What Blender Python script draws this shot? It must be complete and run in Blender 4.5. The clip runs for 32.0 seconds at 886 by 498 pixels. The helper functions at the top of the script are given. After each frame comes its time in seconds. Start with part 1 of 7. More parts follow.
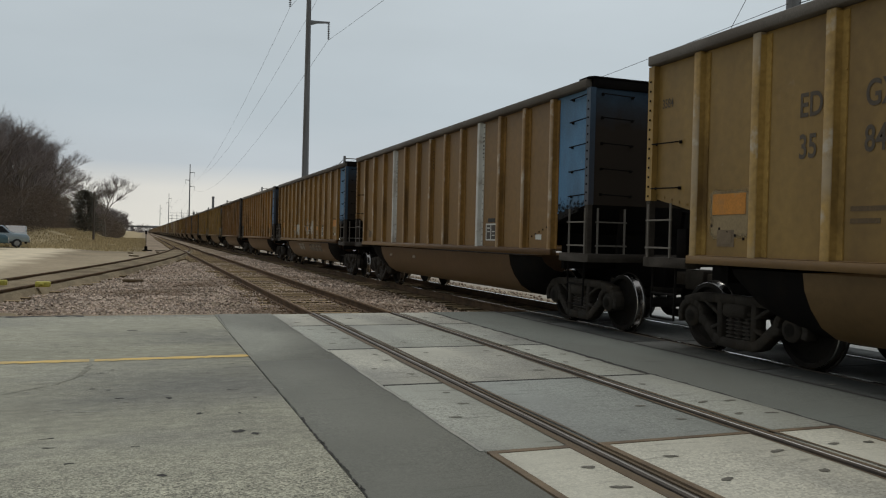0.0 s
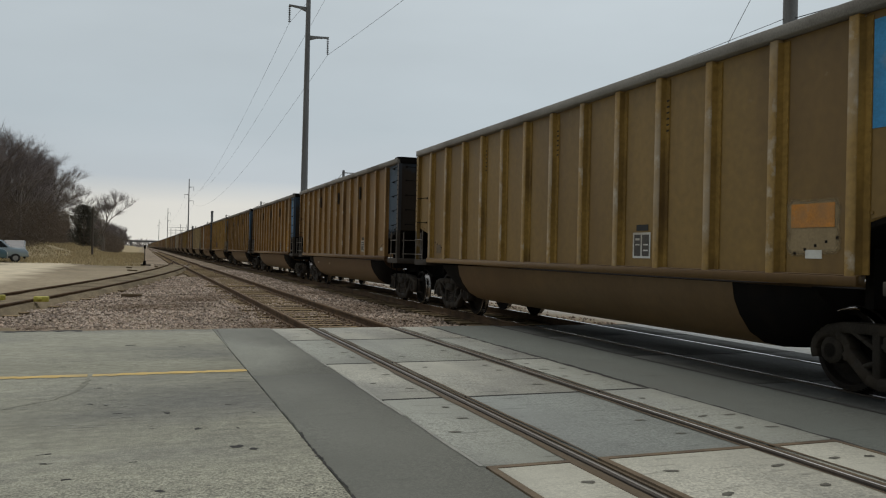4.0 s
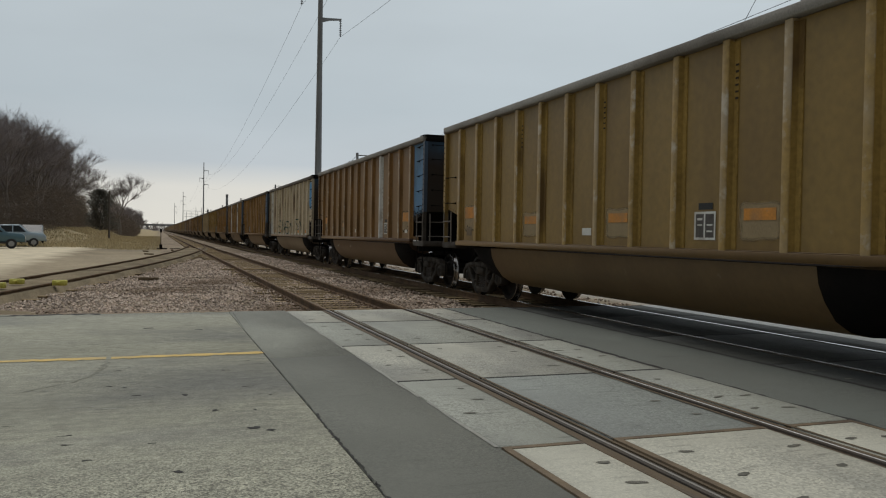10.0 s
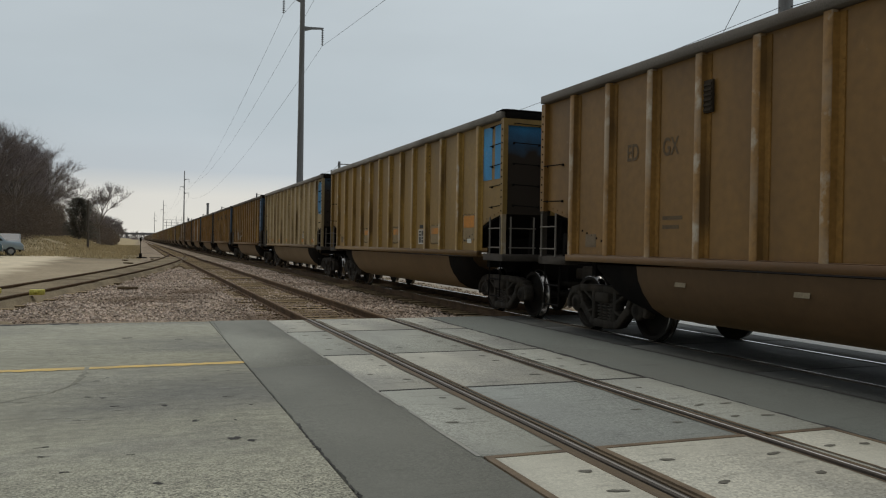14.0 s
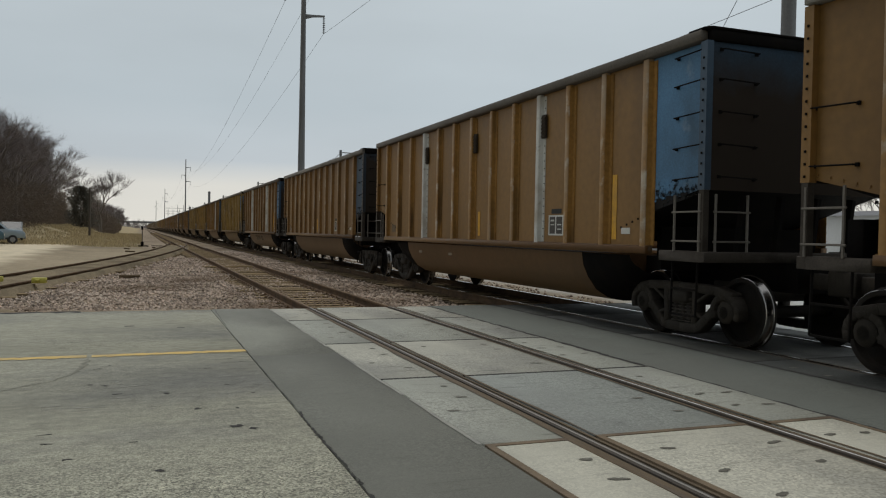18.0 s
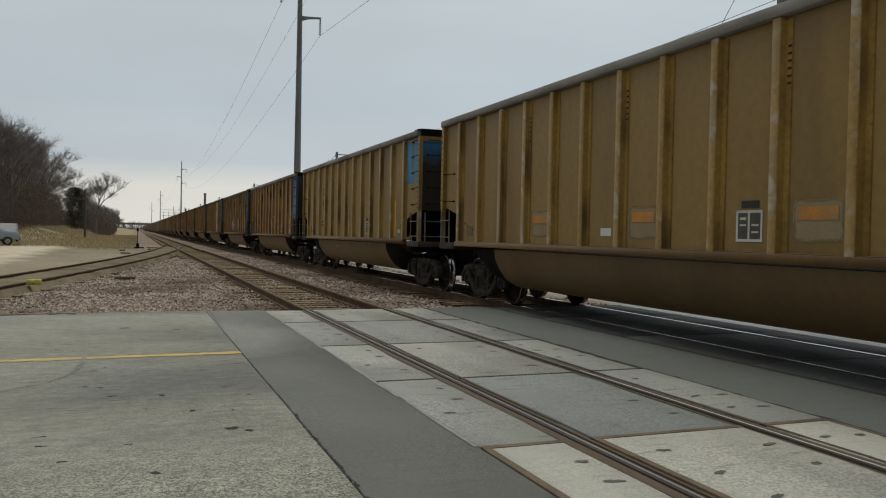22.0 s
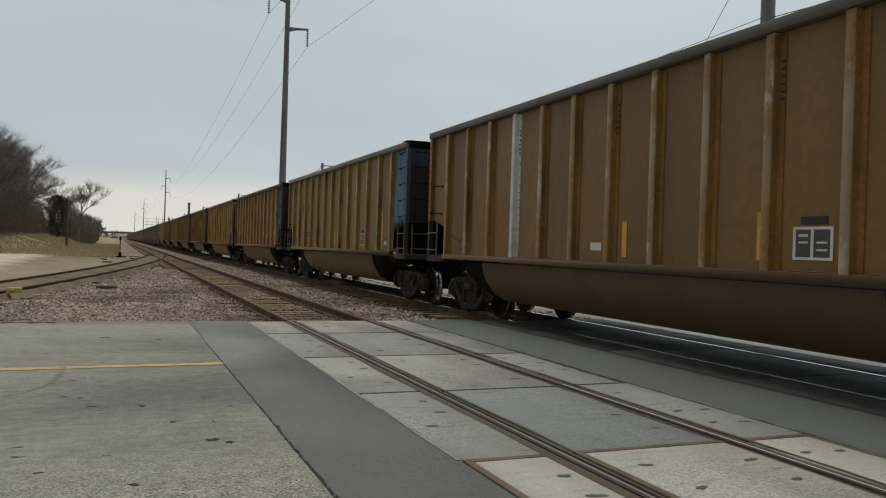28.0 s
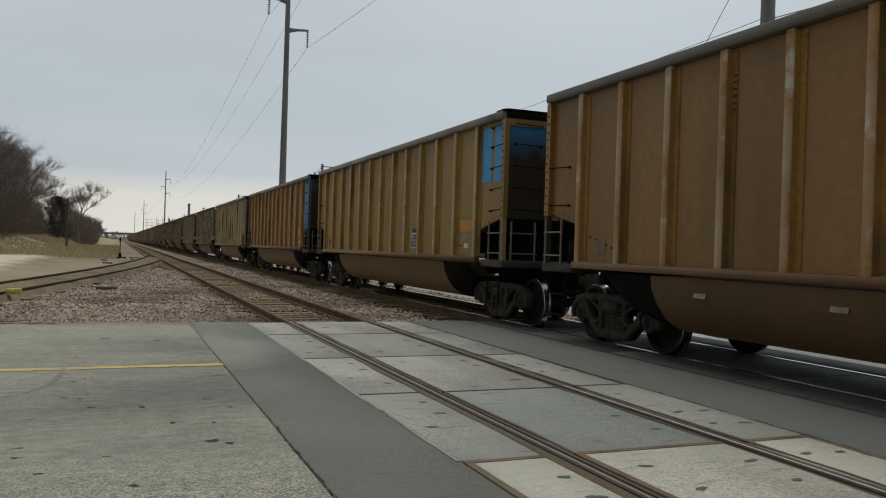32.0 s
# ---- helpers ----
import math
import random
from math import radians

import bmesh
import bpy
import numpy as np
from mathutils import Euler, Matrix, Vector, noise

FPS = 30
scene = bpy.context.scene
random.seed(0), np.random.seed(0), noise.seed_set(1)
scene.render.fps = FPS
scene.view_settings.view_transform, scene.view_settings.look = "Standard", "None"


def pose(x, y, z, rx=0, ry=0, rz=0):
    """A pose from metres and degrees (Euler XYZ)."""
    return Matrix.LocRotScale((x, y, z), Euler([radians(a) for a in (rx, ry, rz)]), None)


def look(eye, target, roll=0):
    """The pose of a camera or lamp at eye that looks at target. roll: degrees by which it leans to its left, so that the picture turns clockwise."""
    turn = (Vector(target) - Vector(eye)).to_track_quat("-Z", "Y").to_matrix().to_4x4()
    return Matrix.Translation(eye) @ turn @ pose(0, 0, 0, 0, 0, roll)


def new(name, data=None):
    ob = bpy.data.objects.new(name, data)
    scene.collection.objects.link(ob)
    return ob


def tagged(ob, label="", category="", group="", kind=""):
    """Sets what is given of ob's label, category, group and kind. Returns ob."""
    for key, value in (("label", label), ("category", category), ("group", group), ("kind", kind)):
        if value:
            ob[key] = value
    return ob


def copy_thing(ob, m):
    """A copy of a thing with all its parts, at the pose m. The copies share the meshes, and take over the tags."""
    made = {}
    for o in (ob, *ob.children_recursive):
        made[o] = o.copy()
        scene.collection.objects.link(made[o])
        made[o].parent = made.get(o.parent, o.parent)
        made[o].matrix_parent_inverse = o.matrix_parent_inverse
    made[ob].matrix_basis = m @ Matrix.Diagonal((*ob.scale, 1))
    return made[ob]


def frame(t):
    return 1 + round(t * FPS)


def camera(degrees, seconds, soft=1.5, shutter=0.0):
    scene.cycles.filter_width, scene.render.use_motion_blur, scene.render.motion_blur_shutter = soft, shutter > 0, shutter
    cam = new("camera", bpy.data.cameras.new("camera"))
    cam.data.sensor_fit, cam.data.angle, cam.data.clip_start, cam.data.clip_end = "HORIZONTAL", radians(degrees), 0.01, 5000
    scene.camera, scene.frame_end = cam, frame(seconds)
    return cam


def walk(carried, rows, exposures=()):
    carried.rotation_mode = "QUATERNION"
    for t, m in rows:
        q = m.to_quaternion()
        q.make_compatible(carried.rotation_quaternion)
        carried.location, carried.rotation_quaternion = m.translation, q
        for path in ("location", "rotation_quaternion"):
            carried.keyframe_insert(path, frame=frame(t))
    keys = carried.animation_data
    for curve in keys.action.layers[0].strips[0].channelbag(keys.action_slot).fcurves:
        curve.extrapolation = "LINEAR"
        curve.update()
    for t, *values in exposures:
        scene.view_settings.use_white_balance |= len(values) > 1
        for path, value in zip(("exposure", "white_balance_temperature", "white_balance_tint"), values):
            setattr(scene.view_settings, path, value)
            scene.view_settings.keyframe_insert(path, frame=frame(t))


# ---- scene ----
cam = camera(57.8, 32.0, soft=1.15)
EYE = (0.0, 0.0, 1.413)


def aim(yaw, pitch, roll):
    """The pose of the hand-held camera, which stays at one spot."""
    return pose(*EYE, 0, 0, yaw) @ pose(0, 0, 0, 90 + pitch) @ pose(0, 0, 0, 0, 0, -roll)


walk(cam, [
    (0, aim(-20.44, -0.72, -1.41)), (0.5, aim(-20.53, -0.66, -1.36)), (1, aim(-20.34, -0.59, -1.32)),
    (1.5, aim(-20.16, -0.19, -1.14)), (2, aim(-19.96, 0.28, -1.16)), (2.5, aim(-20.17, 0.50, -1.10)),
    (3, aim(-20.29, 0.44, -1.20)), (3.5, aim(-20.45, 0.33, -1.24)), (5.5, aim(-20.46, 0.24, -1.45)),
    (6, aim(-20.52, 0.15, -1.41)), (6.5, aim(-20.40, 0.01, -1.42)), (7, aim(-20.16, -0.20, -1.45)),
    (7.5, aim(-20.09, -0.36, -1.33)), (8, aim(-20.20, -0.62, -1.07)), (8.5, aim(-20.21, -1.16, -1.18)),
    (9, aim(-20.58, -1.32, -1.30)), (9.5, aim(-19.87, -0.85, -1.11)), (10, aim(-19.50, -1.02, -0.99)),
    (10.5, aim(-19.71, -1.12, -1.01)), (11, aim(-20.07, -1.10, -1.05)), (11.5, aim(-20.10, -1.14, -1.10)),
    (12, aim(-20.45, -1.05, -1.02)), (12.5, aim(-20.27, -1.07, -1.01)), (13, aim(-20.34, -0.95, -1.11)),
    (13.5, aim(-20.61, -0.73, -1.13)), (14, aim(-20.77, -0.36, -1.00)), (14.5, aim(-20.81, -0.27, -0.82)),
    (16.5, aim(-20.75, -0.59, -1.05)), (17, aim(-20.80, -0.82, -0.99)), (17.5, aim(-20.66, -1.35, -1.04)),
    (18, aim(-20.68, -1.16, -1.08)), (18.5, aim(-20.77, -1.17, -1.01)), (19, aim(-20.94, -1.01, -1.09)),
    (19.5, aim(-21.00, -1.10, -1.16)), (20, aim(-21.16, -1.11, -1.29)), (20.5, aim(-21.08, -1.23, -1.30)),
    (21, aim(-21.22, -1.43, -1.18)), (21.5, aim(-21.40, -1.02, -1.10)), (22, aim(-20.96, -1.01, -1.15)),
    (22.5, aim(-21.22, -0.91, -1.09)), (23, aim(-21.38, -0.84, -1.13)), (23.5, aim(-21.72, -0.82, -1.21)),
    (24, aim(-21.75, -0.83, -1.36)), (24.5, aim(-21.83, -0.83, -1.34)), (26.5, aim(-22.30, -0.21, -1.40)),
    (27, aim(-22.31, -0.20, -1.61)), (27.5, aim(-22.12, -0.04, -1.70)), (28, aim(-22.03, -0.09, -1.81)),
    (28.5, aim(-22.05, -0.09, -2.00)), (29, aim(-21.85, -0.12, -1.90)), (29.5, aim(-21.71, -0.01, -1.74)),
    (30, aim(-21.65, -0.04, -1.72)), (30.5, aim(-21.75, 0.02, -1.73)), (31, aim(-21.75, -0.06, -1.83)),
    (31.5, aim(-21.97, -0.01, -1.69)), (32, aim(-22.03, -0.02, -1.82)),
])

# ---- sky, light ----
world = bpy.data.worlds.new("overcast_sky")
world.use_nodes = True
scene.world = world
wn, wl = world.node_tree.nodes, world.node_tree.links
wn.clear()


def wnode(kind, **values):
    n = wn.new(kind)
    for key, value in values.items():
        n.inputs[key].default_value = value
    return n


sky = wn.new("ShaderNodeTexSky")
sky.sky_type, sky.sun_disc, sky.sun_elevation, sky.sun_rotation = "NISHITA", False, radians(68), radians(-24)
grey = wnode("ShaderNodeHueSaturation", Saturation=0.25, Value=0.5)
wl.new(sky.outputs[0], grey.inputs["Color"])
geo = wn.new("ShaderNodeTexCoord")
sep = wn.new("ShaderNodeSeparateXYZ")
wl.new(geo.outputs["Generated"], sep.inputs[0])
height = wn.new("ShaderNodeValToRGB")
ramp = height.color_ramp
ramp.elements[0].position, ramp.elements[0].color = 0.0, (7.5, 7.3, 6.6, 1)
ramp.elements[1].position, ramp.elements[1].color = 1.0, (6.6, 6.85, 7.1, 1)
for at, c in ((0.052, (7.1, 7.0, 6.5, 1)), (0.082, (5.0, 5.5, 5.85, 1)), (0.15, (4.5, 5.12, 5.5, 1)), (0.3, (5.0, 5.6, 5.95, 1))):
    e = ramp.elements.new(at)
    e.color = c
wl.new(sep.outputs["Z"], height.inputs[0])
squash = wn.new("ShaderNodeVectorMath")
squash.operation, squash.inputs[1].default_value = "MULTIPLY", (1.0, 1.0, 3.5)
wl.new(geo.outputs["Generated"], squash.inputs[0])
cloud = wnode("ShaderNodeTexNoise", Scale=1.6, Detail=5.0, Roughness=0.5)
wl.new(squash.outputs[0], cloud.inputs["Vector"])
soft = wnode("ShaderNodeMapRange")
soft.inputs["From Min"].default_value, soft.inputs["From Max"].default_value = 0.3, 0.7
soft.inputs["To Min"].default_value, soft.inputs["To Max"].default_value = 0.67, 0.85
wl.new(cloud.outputs["Fac"], soft.inputs["Value"])
turn = wn.new("ShaderNodeMath")
turn.operation, turn.inputs[1].default_value = "MULTIPLY_ADD", 0.23
wl.new(sep.outputs["X"], turn.inputs[0])
wl.new(soft.outputs[0], turn.inputs[2])
lit = wn.new("ShaderNodeVectorMath")
lit.operation = "SCALE"
wl.new(height.outputs[0], lit.inputs[0])
ahead = wn.new("ShaderNodeMath")
ahead.operation, ahead.inputs[1].default_value = "MULTIPLY_ADD", 0.24
wl.new(sep.outputs["Y"], ahead.inputs[0])
wl.new(turn.outputs[0], ahead.inputs[2])
wl.new(ahead.outputs[0], lit.inputs["Scale"])
blend = wn.new("ShaderNodeMix")
blend.data_type = "RGBA"
blend.inputs["Factor"].default_value = 0.92
wl.new(grey.outputs[0], blend.inputs["A"])
wl.new(lit.outputs[0], blend.inputs["B"])
back = wnode("ShaderNodeBackground", Strength=0.1)
wl.new(blend.outputs["Result"], back.inputs["Color"])
wout = wn.new("ShaderNodeOutputWorld")
wl.new(back.outputs[0], wout.inputs[0])

sun = new("sun", bpy.data.lights.new("sun", "SUN"))
sun.data.energy, sun.data.angle, sun.data.color = 0.98, radians(35), (1.0, 0.97, 0.92)
sun.matrix_world = look((0, 0, 60), (10, -22, 0))
scene.view_settings.exposure = 0.0

# ---- materials ----
def stuff_material(name, color, rough=0.8, metal=0.0, vary=0.25, scale=6.0, fine=60.0, bump=0.15, stain=None, stain_amount=0.3,
                   own=False, island=False, stretch=(1, 1, 1), depth=0.02, gloss=0.5):
    """A worn surface: base colour varied at two scales, stains and a fine relief. own: the colour is the object's own."""
    m = bpy.data.materials.new(name)
    m.use_nodes = True
    n, l = m.node_tree.nodes, m.node_tree.links
    bsdf = n["Principled BSDF"]
    tc = n.new("ShaderNodeTexCoord")
    info = n.new("ShaderNodeObjectInfo")
    shift = n.new("ShaderNodeVectorMath")
    shift.operation = "SCALE"
    shift.inputs[0].default_value = (37.0, 53.0, 29.0)
    l.new(info.outputs["Random"], shift.inputs["Scale"])
    add = n.new("ShaderNodeVectorMath")
    add.operation = "ADD"
    l.new(tc.outputs["Object"], add.inputs[0])
    l.new(shift.outputs[0], add.inputs[1])
    mul = n.new("ShaderNodeVectorMath")
    mul.operation, mul.inputs[1].default_value = "MULTIPLY", stretch
    l.new(add.outputs[0], mul.inputs[0])
    big, small = n.new("ShaderNodeTexNoise"), n.new("ShaderNodeTexNoise")
    big.inputs["Scale"].default_value, big.inputs["Detail"].default_value, big.inputs["Roughness"].default_value = scale, 6, 0.6
    small.inputs["Scale"].default_value, small.inputs["Detail"].default_value = fine, 3
    l.new(mul.outputs[0], big.inputs["Vector"])
    l.new(add.outputs[0], small.inputs["Vector"])
    both = n.new("ShaderNodeMath")
    both.operation = "ADD"
    l.new(big.outputs["Fac"], both.inputs[0])
    l.new(small.outputs["Fac"], both.inputs[1])
    last = both
    if island:
        g = n.new("ShaderNodeNewGeometry")
        more = n.new("ShaderNodeMath")
        more.operation, more.inputs[2].default_value = "MULTIPLY_ADD", 0.0
        more.inputs[1].default_value = 0.9
        l.new(g.outputs["Random Per Island"], more.inputs[0])
        l.new(both.outputs[0], more.inputs[2])
        last = n.new("ShaderNodeMath")
        last.operation, last.inputs[1].default_value = "SUBTRACT", 0.45
        l.new(more.outputs[0], last.inputs[0])
    gain = n.new("ShaderNodeMapRange")
    gain.inputs["From Min"].default_value, gain.inputs["From Max"].default_value = 0.6, 1.4
    gain.inputs["To Min"].default_value, gain.inputs["To Max"].default_value = 1 - vary, 1 + vary
    l.new(last.outputs[0], gain.inputs["Value"])
    tone = n.new("ShaderNodeVectorMath")
    tone.operation = "SCALE"
    if own:
        l.new(info.outputs["Color"], tone.inputs[0])
    else:
        tone.inputs[0].default_value = color
    l.new(gain.outputs[0], tone.inputs["Scale"])
    out = tone.outputs[0]
    if stain:
        st = n.new("ShaderNodeTexNoise")
        st.inputs["Scale"].default_value, st.inputs["Detail"].default_value = scale * 0.6, 8
        l.new(mul.outputs[0], st.inputs["Vector"])
        rng = n.new("ShaderNodeMapRange")
        rng.inputs["From Min"].default_value, rng.inputs["From Max"].default_value = 0.48, 0.66
        rng.inputs["To Max"].default_value = stain_amount
        l.new(st.outputs["Fac"], rng.inputs["Value"])
        mix = n.new("ShaderNodeMix")
        mix.data_type = "RGBA"
        mix.inputs["B"].default_value = (*stain, 1)
        l.new(rng.outputs[0], mix.inputs["Factor"])
        l.new(out, mix.inputs["A"])
        out = mix.outputs["Result"]
    l.new(out, bsdf.inputs["Base Color"])
    bsdf.inputs["Roughness"].default_value, bsdf.inputs["Metallic"].default_value = rough, metal
    bsdf.inputs["Specular IOR Level"].default_value = gloss
    if bump:
        b = n.new("ShaderNodeBump")
        b.inputs["Strength"].default_value, b.inputs["Distance"].default_value = bump, depth
        l.new(small.outputs["Fac"], b.inputs["Height"])
        l.new(b.outputs[0], bsdf.inputs["Normal"])
    return m


M_PAINT = stuff_material("car_paint", (0.2, 0.12, 0.06), 0.45, 0, 0.2, 0.8, 9.0, 0.04, (0.08, 0.043, 0.016), 0.45, own=True, stretch=(1, 1.5, 0.3), gloss=0.34)
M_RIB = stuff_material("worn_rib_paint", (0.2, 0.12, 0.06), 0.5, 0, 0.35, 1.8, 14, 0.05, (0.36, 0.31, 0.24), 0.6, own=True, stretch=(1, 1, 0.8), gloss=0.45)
# side and foot of a rib: rust, darkened further to paint the shaded side
M_FLANGE = stuff_material("rust_and_shade_flange", (0.2, 0.12, 0.06), 0.8, 0, 0.3, 2.2, 16, 0.06, (0.088, 0.05, 0.018), 0.85, own=True, stretch=(1, 1, 0.5), gloss=0.2)
M_VENT = stuff_material("sooty_vent_steel", (0.042, 0.032, 0.022), 0.8, 0, 0.3, 6, 60, 0.1, gloss=0.15)
M_HAND = stuff_material("worn_handrail_steel", (0.16, 0.142, 0.12), 0.6, 0.2, 0.3, 6, 60, 0.05)
M_BLUE = stuff_material("blue_paint", (0.06, 0.16, 0.36), 0.45, 0, 0.25, 2.0, 40, 0.05, (0.04, 0.055, 0.07), 0.6, own=True, stretch=(1, 1, 0.5), gloss=0.25)
M_RIM = stuff_material("galvanised_rim", (0.27, 0.25, 0.225), 0.65, 0.0, 0.3, 2, 50, 0.1, (0.07, 0.05, 0.035), 0.5, own=True, stretch=(1, 0.5, 1), gloss=0.2)
M_TRIM = stuff_material("grey_vehicle_trim", (0.25, 0.25, 0.25), 0.5, 0.2, 0.2, 3, 50, 0.05)
M_WHITE = stuff_material("white_paint", (0.58, 0.58, 0.54), 0.6, 0, 0.12, 3, 40, 0.05, (0.28, 0.22, 0.15), 0.55)
M_ORANGE = stuff_material("orange_paint", (0.5, 0.2, 0.022), 0.6, 0, 0.25, 5, 40, 0.05, (0.3, 0.16, 0.06), 0.8)
M_YELLOW = stuff_material("yellow_paint", (0.65, 0.34, 0.03), 0.6, 0, 0.2, 4, 40, 0.05, (0.3, 0.18, 0.06), 0.5)
M_PLATE = stuff_material("dirty_pale_plate", (0.34, 0.27, 0.17), 0.65, 0, 0.3, 4, 40, 0.05, (0.15, 0.1, 0.06), 0.6)
M_SILL = stuff_material("dirty_sill_steel", (0.058, 0.049, 0.04), 0.75, 0, 0.35, 4, 50, 0.15, (0.03, 0.024, 0.018), 0.6, gloss=0.2)
# near-black: coal soot plus the black shade below the cars, put into colour
M_SOOTSHADE = stuff_material("soot_and_shade_steel", (0.006, 0.005, 0.0045), 0.85, 0.0, 0.35, 5, 60, 0.2, (0.014, 0.01, 0.007), 0.5, gloss=0.12)
M_TRUCK = stuff_material("cast_steel", (0.039, 0.033, 0.026), 0.7, 0.0, 0.45, 5, 70, 0.35, (0.06, 0.046, 0.032), 0.6, gloss=0.2)
M_SPRING = stuff_material("worn_spring_steel", (0.07, 0.06, 0.05), 0.5, 0.3, 0.3, 8, 60, 0.1, gloss=0.4)
M_WHEEL = stuff_material("wheel_steel", (0.022, 0.019, 0.016), 0.7, 0.0, 0.4, 7, 60, 0.2, (0.028, 0.021, 0.014), 0.5, gloss=0.15)
M_TREAD = stuff_material("polished_tread", (0.42, 0.4, 0.38), 0.22, 1.0, 0.1, 9, 60, 0.03)
M_RAILTOP = stuff_material("polished_rail", (0.55, 0.53, 0.5), 0.16, 1.0, 0.15, 3, 60, 0.02, (0.3, 0.26, 0.22), 0.4, stretch=(1, 0.2, 1))
M_RAIL = stuff_material("rusty_rail", (0.135, 0.086, 0.05), 0.8, 0.0, 0.35, 4, 60, 0.2, (0.045, 0.033, 0.024), 0.5, gloss=0.15)
M_RAILDARK = stuff_material("dark_rail_steel", (0.06, 0.05, 0.04), 0.6, 0.0, 0.35, 4, 60, 0.2, (0.1, 0.07, 0.045), 0.4, gloss=0.3)
M_RUSTTOP = stuff_material("brown_rail_head", (0.24, 0.165, 0.095), 0.7, 0.0, 0.3, 3, 60, 0.1, (0.09, 0.065, 0.045), 0.5, stretch=(1, 0.2, 1), gloss=0.25)
M_CRACK = stuff_material("dusty_crack", (0.25, 0.245, 0.2), 0.95, 0, 0.4, 6, 60, 0.2, gloss=0.1)
M_TIESIDE = stuff_material("creosote_shade_tie", (0.14, 0.105, 0.066), 0.9, 0, 0.4, 3, 45, 0.5, gloss=0.1)
M_DIRT = stuff_material("siding_dirt", (0.235, 0.19, 0.125), 0.95, 0, 0.5, 1.2, 25, 0.8, (0.12, 0.095, 0.065), 0.75, depth=0.03, gloss=0.05)
M_TIE = stuff_material("weathered_tie", (0.33, 0.245, 0.14), 0.9, 0, 0.4, 3, 45, 0.5, (0.09, 0.068, 0.05), 0.55, gloss=0.1, stretch=(0.25, 2, 2))
M_PANEL = stuff_material("concrete_panel", (0.3, 0.3, 0.28), 0.78, 0, 0.2, 1.3, 110, 0.3, (0.2, 0.2, 0.185), 0.55, own=True, stretch=(1, 0.5, 1))
M_SCUFF = stuff_material("pale_scuffed_concrete", (0.34, 0.335, 0.29), 0.85, 0, 0.25, 5, 60, 0.3, (0.24, 0.24, 0.22), 0.8)
M_RUST = stuff_material("rusty_edge_steel", (0.175, 0.128, 0.078), 0.75, 0.1, 0.3, 5, 60, 0.2, (0.07, 0.05, 0.04), 0.5)
M_FILL = stuff_material("rubber_filler", (0.12, 0.086, 0.05), 0.8, 0, 0.3, 5, 70, 0.3, (0.1, 0.085, 0.07), 0.5, stretch=(1, 0.3, 1))
M_SOCKET = stuff_material("dusty_lifting_pocket", (0.15, 0.143, 0.115), 0.9, 0, 0.3, 8, 80, 0.2, (0.075, 0.07, 0.055), 0.6)
M_POCKET = stuff_material("dirty_pocket", (0.04, 0.037, 0.033), 0.9, 0, 0.3, 8, 80, 0.2)
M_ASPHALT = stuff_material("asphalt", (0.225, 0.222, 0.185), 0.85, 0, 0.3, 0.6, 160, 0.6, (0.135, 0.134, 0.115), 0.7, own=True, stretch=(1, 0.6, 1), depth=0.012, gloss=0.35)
M_SLAB = stuff_material("old_concrete", (0.338, 0.33, 0.255), 0.85, 0, 0.3, 0.9, 110, 0.7, (0.19, 0.19, 0.17), 0.7, stretch=(0.5, 1, 1), depth=0.012)
M_NEWSLAB = stuff_material("pale_damp_concrete", (0.6, 0.59, 0.54), 0.4, 0, 0.15, 0.9, 90, 0.3, (0.45, 0.44, 0.4), 0.6, stretch=(0.5, 1, 1), depth=0.01)
M_LINE = stuff_material("faded_yellow_line", (0.64, 0.45, 0.15), 0.8, 0, 0.25, 3, 70, 0.3, (0.42, 0.34, 0.19), 0.7)
M_BALLAST = stuff_material("ballast_stone", (0.41, 0.345, 0.285), 0.9, 0, 0.55, 0.55, 40, 0.3, (0.2, 0.15, 0.105), 0.75, island=True, gloss=0.1)
M_BED = stuff_material("ballast_bed", (0.35, 0.285, 0.21), 0.95, 0, 0.45, 0.55, 30, 1.0, (0.15, 0.105, 0.08), 0.7, depth=0.05, gloss=0.05)
M_DARKBED = stuff_material("dark_stone_bed", (0.18, 0.142, 0.1), 0.95, 0, 0.5, 2, 30, 1.0, (0.16, 0.12, 0.085), 0.5, depth=0.05, gloss=0.05)
M_STEELPOLE = stuff_material("weathered_pole_wood", (0.19, 0.195, 0.2), 0.85, 0, 0.25, 2, 30, 0.3, (0.1, 0.095, 0.09), 0.6, stretch=(3, 3, 0.15))
M_WOOD = stuff_material("dark_pole_wood", (0.1, 0.085, 0.07), 0.9, 0, 0.3, 2, 30, 0.3, stretch=(3, 3, 0.15))
M_WIRE = stuff_material("wire_metal", (0.06, 0.06, 0.065), 0.5, 0.4, 0.1, 3, 40, 0)
M_INSUL = stuff_material("dark_insulator", (0.05, 0.05, 0.055), 0.35, 0, 0.2, 6, 40, 0)
M_BARK = stuff_material("grey_bark", (0.17, 0.145, 0.125), 0.95, 0, 0.35, 3, 30, 0.4, stretch=(2, 2, 0.4))
M_TWIG = stuff_material("bare_twigs", (0.2, 0.172, 0.165), 0.95, 0, 0.2, 0.4, 10, 0, island=True)
M_BRUSH = stuff_material("dry_brush", (0.17, 0.138, 0.112), 0.95, 0, 0.25, 0.3, 10, 0, island=True)
M_GREEN = stuff_material("cedar_foliage", (0.1, 0.092, 0.07), 0.9, 0, 0.35, 0.6, 10, 0, island=True)
M_GRASS = stuff_material("dry_grass", (0.48, 0.395, 0.24), 0.95, 0, 0.22, 0.5, 10, 0, island=True, gloss=0.05)
M_DARK = stuff_material("black_paint", (0.012, 0.012, 0.012), 0.6, 0, 0.2, 6, 50, 0)
